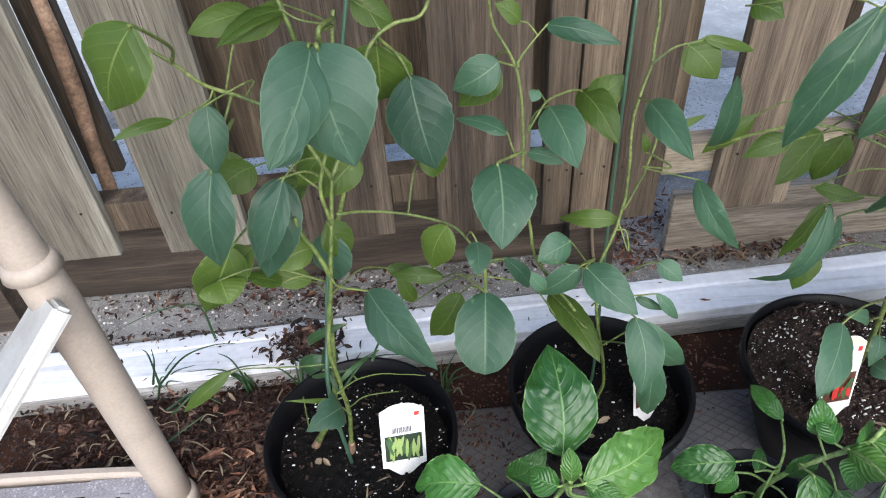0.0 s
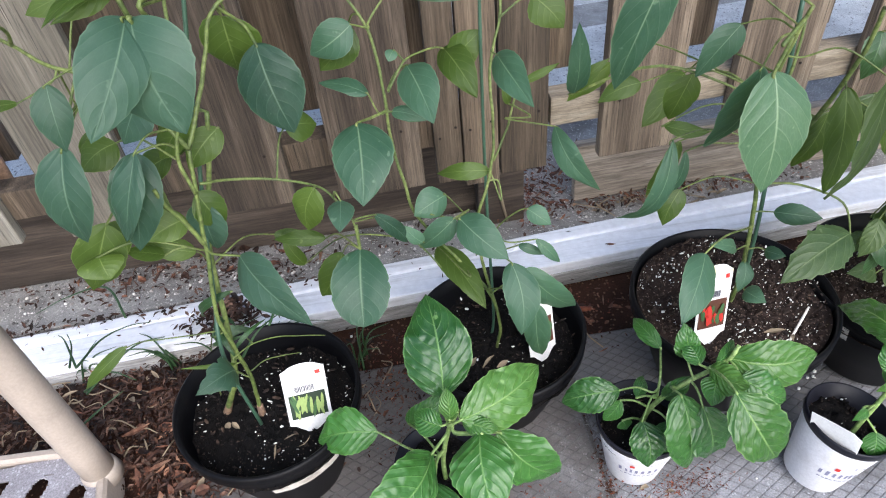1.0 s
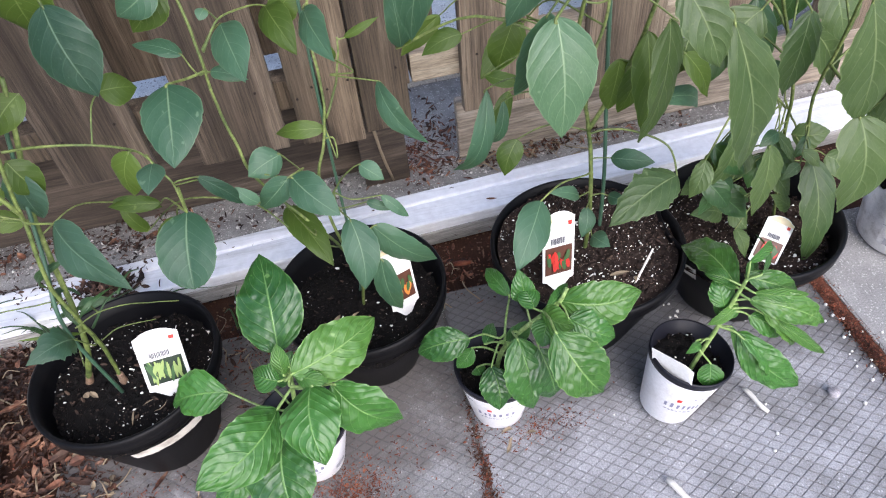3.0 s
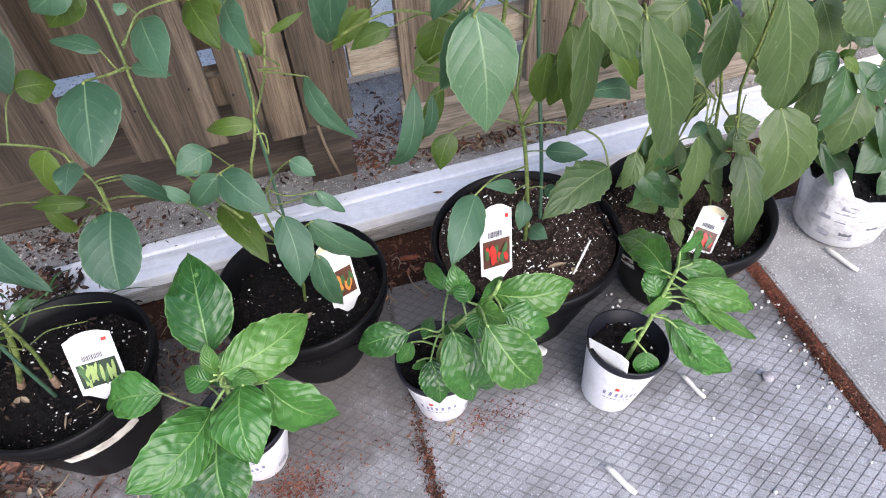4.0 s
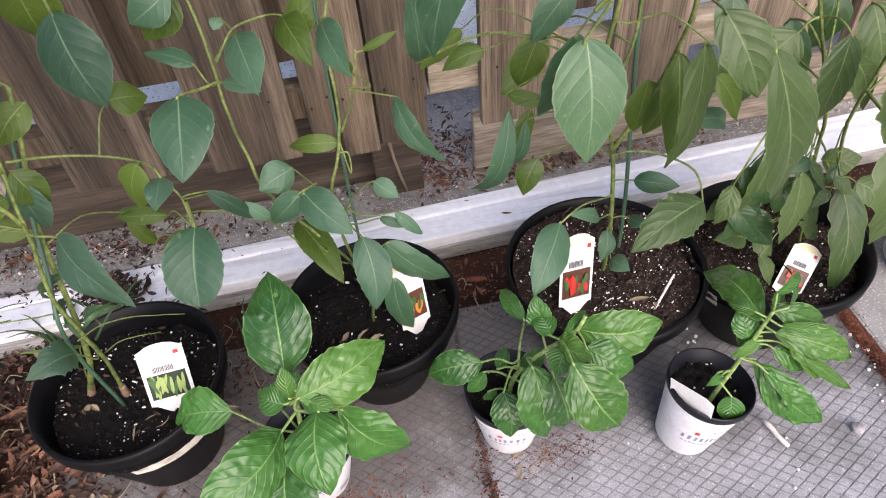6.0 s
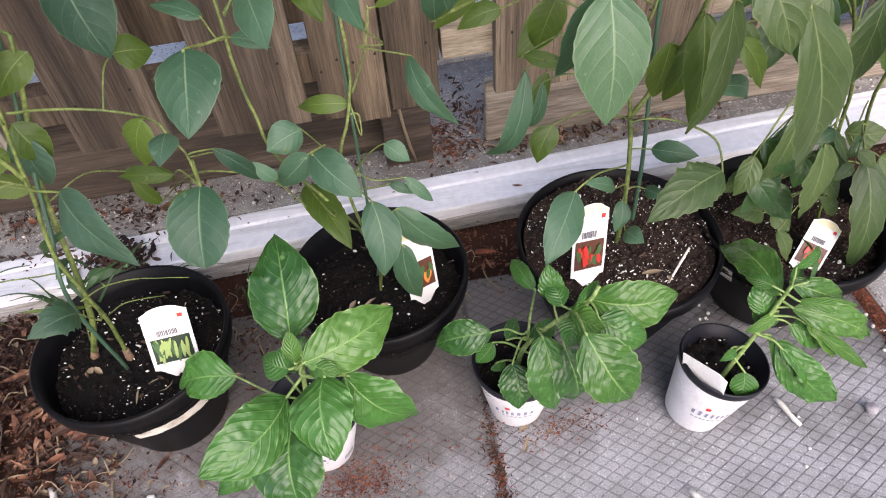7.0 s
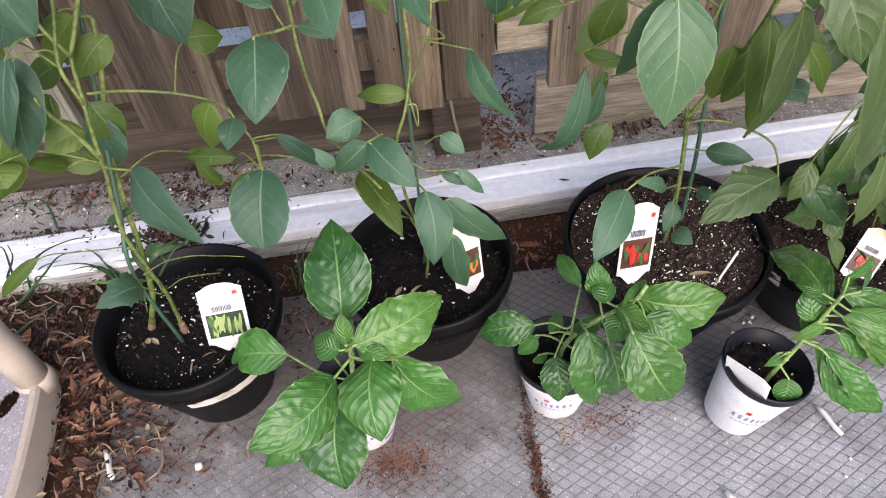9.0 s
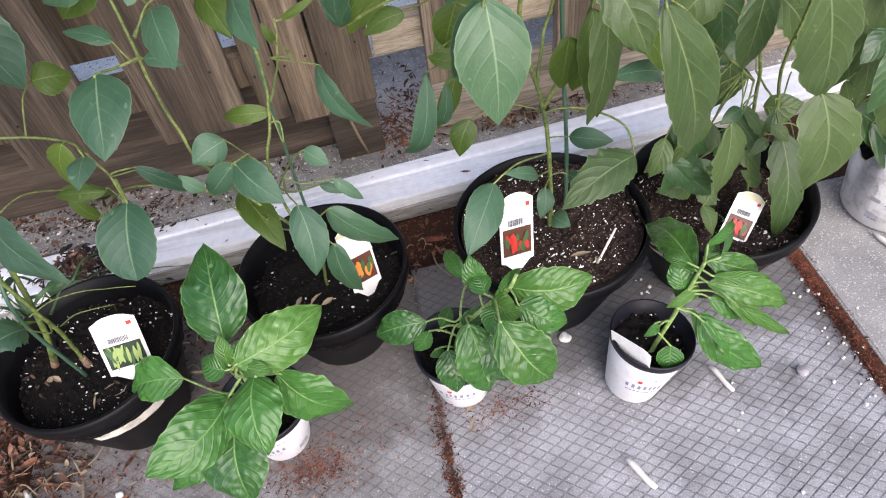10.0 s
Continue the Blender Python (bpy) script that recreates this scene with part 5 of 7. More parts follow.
leaf(plant_d, (0.823, 0.560, 0.525), (0.814, 0.550, 0.425), 0.045, material=BLADE_OLIVE, roll=0, bow=0.1, cup=0.18)
leaf(plant_d, (0.782, 0.560, 0.394), (0.763, 0.560, 0.279), 0.044, material=BLADE_OLIVE, roll=-20, bow=0.1, cup=0.18)
leaf(plant_d, (0.786, 0.580, 0.344), (0.748, 0.580, 0.277), 0.038, material=BLADE_OLIVE, roll=0, bow=0.1, cup=0.18)
leaf(plant_d, (0.793, 0.600, 0.512), (0.746, 0.600, 0.457), 0.053, material=BLADE_OLIVE, roll=0, bow=0.1, cup=0.18)
leaf(plant_d, (0.820, 0.600, 0.189), (0.760, 0.580, 0.222), 0.033, material=BLADE_OLIVE, roll=0, bow=0.1, cup=0.18)
leaf(plant_d, (0.833, 0.600, 0.191), (0.855, 0.580, 0.166), 0.034, material=BLADE_OLIVE, roll=0, bow=0.1, cup=0.18)
leaf(plant_d, (0.883, 0.600, 0.254), (0.907, 0.580, 0.220), 0.033, material=BLADE_OLIVE, roll=0, bow=0.1, cup=0.18)
leaf(plant_d, (0.828, 0.600, 0.309), (0.799, 0.580, 0.272), 0.044, material=BLADE_OLIVE, roll=10, bow=0.1, cup=0.18)
leaf(plant_d, (0.980, 0.620, 0.244), (1.028, 0.600, 0.203), 0.043, material=BLADE_OLIVE, roll=0, bow=0.1, cup=0.18)
leaf(plant_d, (0.723, 0.620, 0.481), (0.715, 0.620, 0.429), 0.048, material=BLADE_OLIVE, roll=0, bow=0.1, cup=0.18)
leaf(plant_d, (0.914, 0.660, 0.437), (0.977, 0.660, 0.338), 0.062, material=BLADE_OLIVE, roll=0, bow=0.1, cup=0.18)
leaf(plant_d, (0.981, 0.620, 0.428), (0.983, 0.600, 0.337), 0.053, material=BLADE_OLIVE, roll=0, bow=0.1, cup=0.18)
leaf(plant_d, (0.872, 0.660, 0.352), (0.866, 0.660, 0.276), 0.049, material=BLADE_OLIVE, roll=0, bow=0.1, cup=0.18)
leaf(plant_d, (0.930, 0.660, 0.238), (0.945, 0.660, 0.178), 0.053, material=BLADE_OLIVE, roll=0, bow=0.1, cup=0.18)
leaf(plant_d, (0.914, 0.580, 0.195), (0.878, 0.580, 0.228), 0.025, material=BLADE_OLIVE, roll=0, bow=0.1, cup=0.18)
leaf(plant_d, (0.820, 0.560, 0.196), (0.829, 0.530, 0.163), 0.028, material=BLADE_OLIVE, roll=-20, bow=0.1, cup=0.18)
leaf(plant_d, (0.895, 0.575, 0.307), (0.918, 0.560, 0.285), 0.018, material=BLADE_OLIVE, roll=2.89474, bow=0.1, cup=0.18)
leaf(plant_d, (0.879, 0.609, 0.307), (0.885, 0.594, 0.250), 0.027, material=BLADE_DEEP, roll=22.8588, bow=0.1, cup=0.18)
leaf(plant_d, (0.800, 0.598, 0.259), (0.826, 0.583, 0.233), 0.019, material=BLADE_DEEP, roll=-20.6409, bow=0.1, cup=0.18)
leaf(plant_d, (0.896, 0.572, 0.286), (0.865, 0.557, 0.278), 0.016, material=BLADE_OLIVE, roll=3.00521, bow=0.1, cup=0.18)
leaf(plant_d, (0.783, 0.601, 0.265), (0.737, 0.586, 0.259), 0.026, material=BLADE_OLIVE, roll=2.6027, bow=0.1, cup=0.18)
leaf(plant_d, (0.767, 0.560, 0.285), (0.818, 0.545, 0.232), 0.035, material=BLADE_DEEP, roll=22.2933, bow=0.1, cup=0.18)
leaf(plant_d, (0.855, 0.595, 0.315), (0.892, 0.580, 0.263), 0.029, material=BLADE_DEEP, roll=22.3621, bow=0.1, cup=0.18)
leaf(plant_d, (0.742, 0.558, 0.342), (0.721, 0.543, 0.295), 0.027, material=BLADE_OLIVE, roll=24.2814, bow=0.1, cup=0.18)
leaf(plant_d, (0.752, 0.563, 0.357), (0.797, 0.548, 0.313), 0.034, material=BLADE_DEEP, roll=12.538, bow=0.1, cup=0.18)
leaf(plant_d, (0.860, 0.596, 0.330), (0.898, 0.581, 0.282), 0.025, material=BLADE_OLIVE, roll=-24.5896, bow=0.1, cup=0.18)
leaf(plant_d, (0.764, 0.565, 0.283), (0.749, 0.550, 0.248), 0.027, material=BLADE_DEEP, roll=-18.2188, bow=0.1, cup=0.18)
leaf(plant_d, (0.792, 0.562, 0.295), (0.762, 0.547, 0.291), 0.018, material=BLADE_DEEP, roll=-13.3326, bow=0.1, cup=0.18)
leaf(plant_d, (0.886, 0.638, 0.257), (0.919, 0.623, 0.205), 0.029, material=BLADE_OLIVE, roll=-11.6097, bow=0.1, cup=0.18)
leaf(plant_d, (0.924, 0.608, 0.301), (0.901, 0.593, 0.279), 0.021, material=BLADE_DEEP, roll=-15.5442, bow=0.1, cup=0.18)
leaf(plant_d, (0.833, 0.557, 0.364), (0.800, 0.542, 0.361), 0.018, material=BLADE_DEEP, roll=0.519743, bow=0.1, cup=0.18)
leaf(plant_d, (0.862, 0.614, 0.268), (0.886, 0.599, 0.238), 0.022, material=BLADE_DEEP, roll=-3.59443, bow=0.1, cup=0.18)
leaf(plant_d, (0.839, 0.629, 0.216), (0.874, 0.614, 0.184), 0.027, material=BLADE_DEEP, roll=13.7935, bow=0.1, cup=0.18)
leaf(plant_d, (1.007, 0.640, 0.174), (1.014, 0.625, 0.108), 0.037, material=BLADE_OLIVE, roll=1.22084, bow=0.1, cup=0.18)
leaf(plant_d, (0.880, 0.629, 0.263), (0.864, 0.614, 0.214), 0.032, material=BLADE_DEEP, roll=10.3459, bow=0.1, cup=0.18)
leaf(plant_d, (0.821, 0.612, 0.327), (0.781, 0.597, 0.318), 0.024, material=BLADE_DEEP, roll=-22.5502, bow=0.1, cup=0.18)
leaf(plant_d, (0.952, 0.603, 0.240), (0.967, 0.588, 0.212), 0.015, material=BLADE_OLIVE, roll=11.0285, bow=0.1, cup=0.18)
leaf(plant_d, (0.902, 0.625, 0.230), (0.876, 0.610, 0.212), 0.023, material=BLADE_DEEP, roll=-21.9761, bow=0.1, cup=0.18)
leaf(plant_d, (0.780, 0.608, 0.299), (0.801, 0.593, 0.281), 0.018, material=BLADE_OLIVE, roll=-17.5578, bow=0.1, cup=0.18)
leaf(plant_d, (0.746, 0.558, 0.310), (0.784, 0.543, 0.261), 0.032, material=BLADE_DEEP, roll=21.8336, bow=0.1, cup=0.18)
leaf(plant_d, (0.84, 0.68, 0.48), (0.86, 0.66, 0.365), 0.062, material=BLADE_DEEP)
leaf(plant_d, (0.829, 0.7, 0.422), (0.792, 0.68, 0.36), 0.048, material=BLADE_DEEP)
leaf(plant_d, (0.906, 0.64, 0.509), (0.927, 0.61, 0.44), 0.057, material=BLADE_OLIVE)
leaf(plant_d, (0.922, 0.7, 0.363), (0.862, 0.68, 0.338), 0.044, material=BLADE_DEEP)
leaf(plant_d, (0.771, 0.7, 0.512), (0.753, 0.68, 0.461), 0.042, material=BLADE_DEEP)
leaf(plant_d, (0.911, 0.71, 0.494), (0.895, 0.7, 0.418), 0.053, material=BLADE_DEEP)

# bushy plant in the tall white pot

plant_h = base("pepper_plant", (1.217, 0.632, 0.14), "bushy dark green pepper plant in a torn white pot", "plant", "pepper plants")
stem(plant_h, "stem", [(1.217, 0.632, 0.14), (1.144, 0.646, 0.265), (1.05, 0.6, 0.389)], 0.006, 0.0035, STEM)
stem(plant_h, "branch", [(1.144, 0.646, 0.265), (1.068, 0.67, 0.38), (1.026, 0.65, 0.451)], 0.004, 0.0028, STEM)
stem(plant_h, "branch", [(1.144, 0.646, 0.265), (1.194, 0.65, 0.28), (1.146, 0.64, 0.421)], 0.004, 0.0028, STEM)
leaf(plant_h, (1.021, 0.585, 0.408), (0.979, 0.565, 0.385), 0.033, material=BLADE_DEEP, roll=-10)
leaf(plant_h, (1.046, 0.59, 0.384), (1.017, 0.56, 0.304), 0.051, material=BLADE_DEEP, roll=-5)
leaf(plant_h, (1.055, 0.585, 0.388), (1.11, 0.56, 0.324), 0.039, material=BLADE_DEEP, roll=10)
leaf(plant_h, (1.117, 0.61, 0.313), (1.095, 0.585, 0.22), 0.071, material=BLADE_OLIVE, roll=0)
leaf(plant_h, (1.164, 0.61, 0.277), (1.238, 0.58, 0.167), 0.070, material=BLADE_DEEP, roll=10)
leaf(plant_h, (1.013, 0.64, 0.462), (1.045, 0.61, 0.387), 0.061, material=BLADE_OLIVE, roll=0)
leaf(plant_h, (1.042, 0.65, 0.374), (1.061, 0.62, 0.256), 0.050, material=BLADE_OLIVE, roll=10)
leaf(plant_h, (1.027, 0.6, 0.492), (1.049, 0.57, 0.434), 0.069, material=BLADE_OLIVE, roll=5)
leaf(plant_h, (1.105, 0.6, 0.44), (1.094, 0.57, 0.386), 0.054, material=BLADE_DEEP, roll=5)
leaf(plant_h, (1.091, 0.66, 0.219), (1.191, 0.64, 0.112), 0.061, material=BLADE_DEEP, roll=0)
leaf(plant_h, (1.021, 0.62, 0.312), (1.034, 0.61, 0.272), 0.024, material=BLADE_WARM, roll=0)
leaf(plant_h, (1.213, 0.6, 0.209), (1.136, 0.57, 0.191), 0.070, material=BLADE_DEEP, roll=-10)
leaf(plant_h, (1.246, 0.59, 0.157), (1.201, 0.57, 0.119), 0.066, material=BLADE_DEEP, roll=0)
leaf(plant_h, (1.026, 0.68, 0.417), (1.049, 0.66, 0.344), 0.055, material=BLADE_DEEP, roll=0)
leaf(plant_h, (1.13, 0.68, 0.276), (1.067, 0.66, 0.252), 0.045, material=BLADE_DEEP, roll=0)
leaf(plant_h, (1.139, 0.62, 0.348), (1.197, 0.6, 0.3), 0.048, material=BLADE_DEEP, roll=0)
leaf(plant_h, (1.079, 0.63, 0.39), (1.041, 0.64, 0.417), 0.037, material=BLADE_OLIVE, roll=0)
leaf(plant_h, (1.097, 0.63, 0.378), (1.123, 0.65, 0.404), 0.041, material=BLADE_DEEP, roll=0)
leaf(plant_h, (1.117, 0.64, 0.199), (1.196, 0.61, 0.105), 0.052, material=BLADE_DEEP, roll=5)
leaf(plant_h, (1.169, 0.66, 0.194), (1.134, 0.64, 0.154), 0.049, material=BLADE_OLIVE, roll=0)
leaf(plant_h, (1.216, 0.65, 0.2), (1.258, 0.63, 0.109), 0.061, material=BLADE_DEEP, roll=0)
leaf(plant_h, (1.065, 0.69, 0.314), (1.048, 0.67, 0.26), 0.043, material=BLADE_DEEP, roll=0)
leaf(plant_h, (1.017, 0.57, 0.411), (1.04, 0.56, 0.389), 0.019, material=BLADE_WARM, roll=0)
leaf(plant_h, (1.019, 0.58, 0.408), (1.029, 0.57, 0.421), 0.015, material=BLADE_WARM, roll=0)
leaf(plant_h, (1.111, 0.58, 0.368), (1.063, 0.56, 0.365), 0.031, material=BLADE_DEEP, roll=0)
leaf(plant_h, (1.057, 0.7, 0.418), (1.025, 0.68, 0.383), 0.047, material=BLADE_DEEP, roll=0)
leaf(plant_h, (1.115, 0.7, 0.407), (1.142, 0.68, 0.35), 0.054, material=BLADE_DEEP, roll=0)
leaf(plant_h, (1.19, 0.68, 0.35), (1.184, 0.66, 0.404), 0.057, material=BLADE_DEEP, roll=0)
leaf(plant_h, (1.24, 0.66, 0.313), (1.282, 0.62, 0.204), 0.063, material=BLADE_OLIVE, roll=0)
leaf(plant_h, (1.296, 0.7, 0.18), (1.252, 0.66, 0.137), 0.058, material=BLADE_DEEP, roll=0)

# seedling in the first small pot

plant_g = base("pepper_seedling", (0.172, 0.452, 0.095), "glossy bright green pepper seedling with puckered leaves", "seedling", "pepper plants")
stem(plant_g, "stem", [(0.175, 0.452, 0.09), (0.176, 0.447, 0.15), (0.185, 0.437, 0.22), (0.194, 0.424, 0.27), (0.200, 0.415, 0.30)], 0.0036, 0.0024, STEM_YOUNG)
leaf(plant_g, (0.187, 0.440, 0.292), (0.184, 0.534, 0.36), 0.076, stalk=[(0.187, 0.430, 0.263)], material=BLADE_YOUNG, roll=-5, bow=0.14, cup=0.2)
leaf(plant_g, (0.200, 0.405, 0.296), (0.300, 0.461, 0.293), 0.062, stalk=[(0.187, 0.420, 0.266)], material=BLADE_LIME, roll=10, bow=0.14, cup=0.2)
leaf(plant_g, (0.219, 0.392, 0.288), (0.220, 0.313, 0.259), 0.066, stalk=[(0.193, 0.410, 0.268)], material=BLADE_YOUNG, roll=5, bow=0.14, cup=0.2)
leaf(plant_g, (0.164, 0.420, 0.214), (0.079, 0.335, 0.224), 0.071, stalk=[(0.182, 0.430, 0.229)], material=BLADE_YOUNG, roll=-15, bow=0.14, cup=0.2)
leaf(plant_g, (0.103, 0.465, 0.206), (0.024, 0.482, 0.182), 0.056, stalk=[(0.134, 0.450, 0.187), (0.152, 0.450, 0.168)], material=BLADE_YOUNG, roll=10, bow=0.14, cup=0.2)
leaf(plant_g, (0.238, 0.400, 0.270), (0.307, 0.378, 0.191), 0.067, stalk=[(0.197, 0.420, 0.246)], material=BLADE_YOUNG, roll=15, bow=0.14, cup=0.2)
leaf(plant_g, (0.162, 0.400, 0.183), (0.161, 0.320, 0.129), 0.085, stalk=[(0.169, 0.430, 0.182)], material=BLADE_YOUNG, roll=5, bow=0.14, cup=0.2)
leaf(plant_g, (0.190, 0.415, 0.284), (0.190, 0.430, 0.321), 0.021, material=BLADE_LIME, roll=-10, bow=0.14, cup=0.2)
leaf(plant_g, (0.203, 0.410, 0.288), (0.238, 0.390, 0.291), 0.023, material=BLADE_LIME, roll=0, bow=0.14, cup=0.2)
leaf(plant_g, (0.181, 0.420, 0.268), (0.151, 0.440, 0.271), 0.032, material=BLADE_YOUNG, roll=0, bow=0.14, cup=0.2)
leaf(plant_g, (0.123, 0.400, 0.155), (0.064, 0.360, 0.126), 0.041, stalk=[(0.158, 0.430, 0.172)], material=BLADE_YOUNG, roll=0, bow=0.14, cup=0.2)
leaf(plant_g, (0.138, 0.500, 0.160), (0.184, 0.500, 0.210), 0.036, material=BLADE_YOUNG, roll=0, bow=0.14, cup=0.2)

# seedling in the second small pot

plant_e = base("pepper_seedling", (0.442, 0.468, 0.095), "glossy pepper seedling leaning over with crinkled leaves", "seedling", "pepper plants")
stem(plant_e, "stem", [(0.440, 0.468, 0.09), (0.446, 0.470, 0.14), (0.458, 0.462, 0.185), (0.482, 0.452, 0.228), (0.512, 0.442, 0.268), (0.525, 0.446, 0.29)], 0.0038, 0.0024, STEM_YOUNG)
stem(plant_e, "branch", [(0.454, 0.468, 0.175), (0.459, 0.480, 0.206), (0.475, 0.520, 0.201)], 0.0018, 0.0014, STEM_YOUNG)
leaf(plant_e, (0.412, 0.486, 0.178), (0.340, 0.499, 0.151), 0.046, stalk=[(0.430, 0.478, 0.191), (0.446, 0.468, 0.190)], material=BLADE_YOUNG, roll=5, bow=0.14, cup=0.2)
leaf(plant_e, (0.516, 0.442, 0.274), (0.611, 0.428, 0.276), 0.060, stalk=[(0.496, 0.445, 0.258)], material=BLADE_LIME, roll=10, bow=0.14, cup=0.2)
leaf(plant_e, (0.489, 0.384, 0.300), (0.539, 0.342, 0.214), 0.062, stalk=[(0.492, 0.410, 0.287), (0.496, 0.440, 0.264)], material=BLADE_LIME, roll=5, bow=0.14, cup=0.2)
leaf(plant_e, (0.460, 0.430, 0.235), (0.473, 0.390, 0.126), 0.057, stalk=[(0.461, 0.455, 0.215)], material=BLADE_YOUNG, roll=0, bow=0.14, cup=0.2)
leaf(plant_e, (0.431, 0.450, 0.157), (0.431, 0.410, 0.111), 0.045, stalk=[(0.445, 0.465, 0.182)], material=BLADE_YOUNG, roll=0, bow=0.14, cup=0.2)
leaf(plant_e, (0.483, 0.472, 0.244), (0.478, 0.487, 0.293), 0.030, stalk=[(0.482, 0.450, 0.238)], material=BLADE_YOUNG, roll=-10, bow=0.14, cup=0.2)
leaf(plant_e, (0.475, 0.520, 0.206), (0.456, 0.573, 0.209), 0.024, material=BLADE_YOUNG, roll=-20, bow=0.14, cup=0.2)
leaf(plant_e, (0.493, 0.440, 0.265), (0.519, 0.400, 0.277), 0.038, material=BLADE_LIME, roll=20, bow=0.14, cup=0.2)
leaf(plant_e, (0.499, 0.440, 0.268), (0.537, 0.470, 0.269), 0.015, material=BLADE_YOUNG, roll=0, bow=0.14, cup=0.2)
leaf(plant_e, (0.458, 0.460, 0.185), (0.487, 0.460, 0.224), 0.025, material=BLADE_YOUNG, roll=0, bow=0.14, cup=0.2)
leaf(plant_e, (0.415, 0.470, 0.132), (0.418, 0.460, 0.126), 0.020, material=BLADE_YOUNG, roll=0, bow=0.14, cup=0.2)
leaf(plant_e, (0.484, 0.420, 0.221), (0.503, 0.400, 0.132), 0.055, material=BLADE_YOUNG, roll=-10, bow=0.14, cup=0.2)
leaf(plant_e, (0.497, 0.430, 0.260), (0.481, 0.400, 0.251), 0.032, material=BLADE_YOUNG, roll=0, bow=0.14, cup=0.2)
leaf(plant_e, (0.413, 0.480, 0.164), (0.388, 0.470, 0.140), 0.022, material=BLADE_YOUNG, roll=0, bow=0.14, cup=0.2)
leaf(plant_e, (0.428, 0.470, 0.180), (0.448, 0.500, 0.183), 0.019, material=BLADE_YOUNG, roll=0, bow=0.14, cup=0.2)
leaf(plant_e, (0.519, 0.420, 0.267), (0.574, 0.400, 0.234), 0.045, material=BLADE_YOUNG, roll=0, bow=0.14, cup=0.2)
leaf(plant_e, (0.487, 0.450, 0.259), (0.479, 0.480, 0.268), 0.027, material=BLADE_YOUNG, roll=0, bow=0.14, cup=0.2)
leaf(plant_e, (0.466, 0.450, 0.146), (0.452, 0.420, 0.116), 0.037, material=BLADE_YOUNG, roll=0, bow=0.14, cup=0.2)

# seedling in the third small pot

plant_f = base("pepper_seedling", (0.685, 0.410, 0.095), "leaning pepper seedling with narrow bright green leaves", "seedling", "pepper plants")
stem(plant_f, "stem", [(0.693, 0.410, 0.09), (0.705, 0.415, 0.12), (0.722, 0.421, 0.16), (0.740, 0.428, 0.21), (0.752, 0.432, 0.25)], 0.0038, 0.0024, STEM_YOUNG)
leaf(plant_f, (0.744, 0.434, 0.235), (0.730, 0.550, 0.202), 0.047, material=BLADE_LIME, roll=-10, bow=0.14, cup=0.2)
leaf(plant_f, (0.752, 0.417, 0.229), (0.860, 0.392, 0.171), 0.038, material=BLADE_LIME, roll=15, bow=0.14, cup=0.2)
leaf(plant_f, (0.749, 0.410, 0.168), (0.831, 0.364, 0.084), 0.050, stalk=[(0.726, 0.420, 0.179)], material=BLADE_YOUNG, roll=20, bow=0.14, cup=0.2)
leaf(plant_f, (0.712, 0.396, 0.134), (0.703, 0.375, 0.110), 0.036, stalk=[(0.691, 0.410, 0.169)], material=BLADE_YOUNG, roll=0, bow=0.14, cup=0.2)
leaf(plant_f, (0.753, 0.437, 0.250), (0.829, 0.430, 0.208), 0.033, material=BLADE_LIME, roll=10, bow=0.14, cup=0.2)
leaf(plant_f, (0.755, 0.440, 0.248), (0.788, 0.460, 0.238), 0.022, material=BLADE_YOUNG, roll=0, bow=0.14, cup=0.2)
leaf(plant_f, (0.736, 0.430, 0.199), (0.733, 0.460, 0.235), 0.032, material=BLADE_YOUNG, roll=-15, bow=0.14, cup=0.2)
leaf(plant_f, (0.765, 0.420, 0.188), (0.820, 0.410, 0.141), 0.033, material=BLADE_YOUNG, roll=0, bow=0.14, cup=0.2)
leaf(plant_f, (0.730, 0.430, 0.183), (0.753, 0.450, 0.204), 0.037, material=BLADE_YOUNG, roll=0, bow=0.14, cup=0.2)
leaf(plant_f, (0.768, 0.430, 0.255), (0.804, 0.500, 0.247), 0.019, material=BLADE_YOUNG, roll=30, bow=0.14, cup=0.2)
leaf(plant_f, (0.750, 0.400, 0.170), (0.805, 0.380, 0.095), 0.030, material=BLADE_YOUNG, roll=-30, bow=0.14, cup=0.2)
leaf(plant_f, (0.758, 0.420, 0.236), (0.831, 0.410, 0.221), 0.018, material=BLADE_LIME, roll=0, bow=0.14, cup=0.2)
leaf(plant_f, (0.750, 0.430, 0.205), (0.709, 0.420, 0.186), 0.016, material=BLADE_LIME, roll=0, bow=0.14, cup=0.2)
leaf(plant_f, (0.772, 0.420, 0.209), (0.846, 0.400, 0.118), 0.021, material=BLADE_LIME, roll=0, bow=0.14, cup=0.2)
leaf(plant_f, (0.744, 0.420, 0.172), (0.768, 0.390, 0.097), 0.018, material=BLADE_LIME, roll=0, bow=0.14, cup=0.2)
leaf(plant_f, (0.755, 0.440, 0.270), (0.816, 0.480, 0.251), 0.015, material=BLADE_YOUNG, roll=0, bow=0.14, cup=0.2)
leaf(plant_f, (0.736, 0.440, 0.244), (0.712, 0.460, 0.242), 0.018, material=BLADE_LIME, roll=0, bow=0.14, cup=0.2)
leaf(plant_f, (0.782, 0.410, 0.193), (0.878, 0.390, 0.104), 0.017, material=BLADE_LIME, roll=0, bow=0.14, cup=0.2)
leaf(plant_f, (0.699, 0.410, 0.166), (0.675, 0.400, 0.164), 0.012, material=BLADE_YOUNG, roll=0, bow=0.14, cup=0.2)


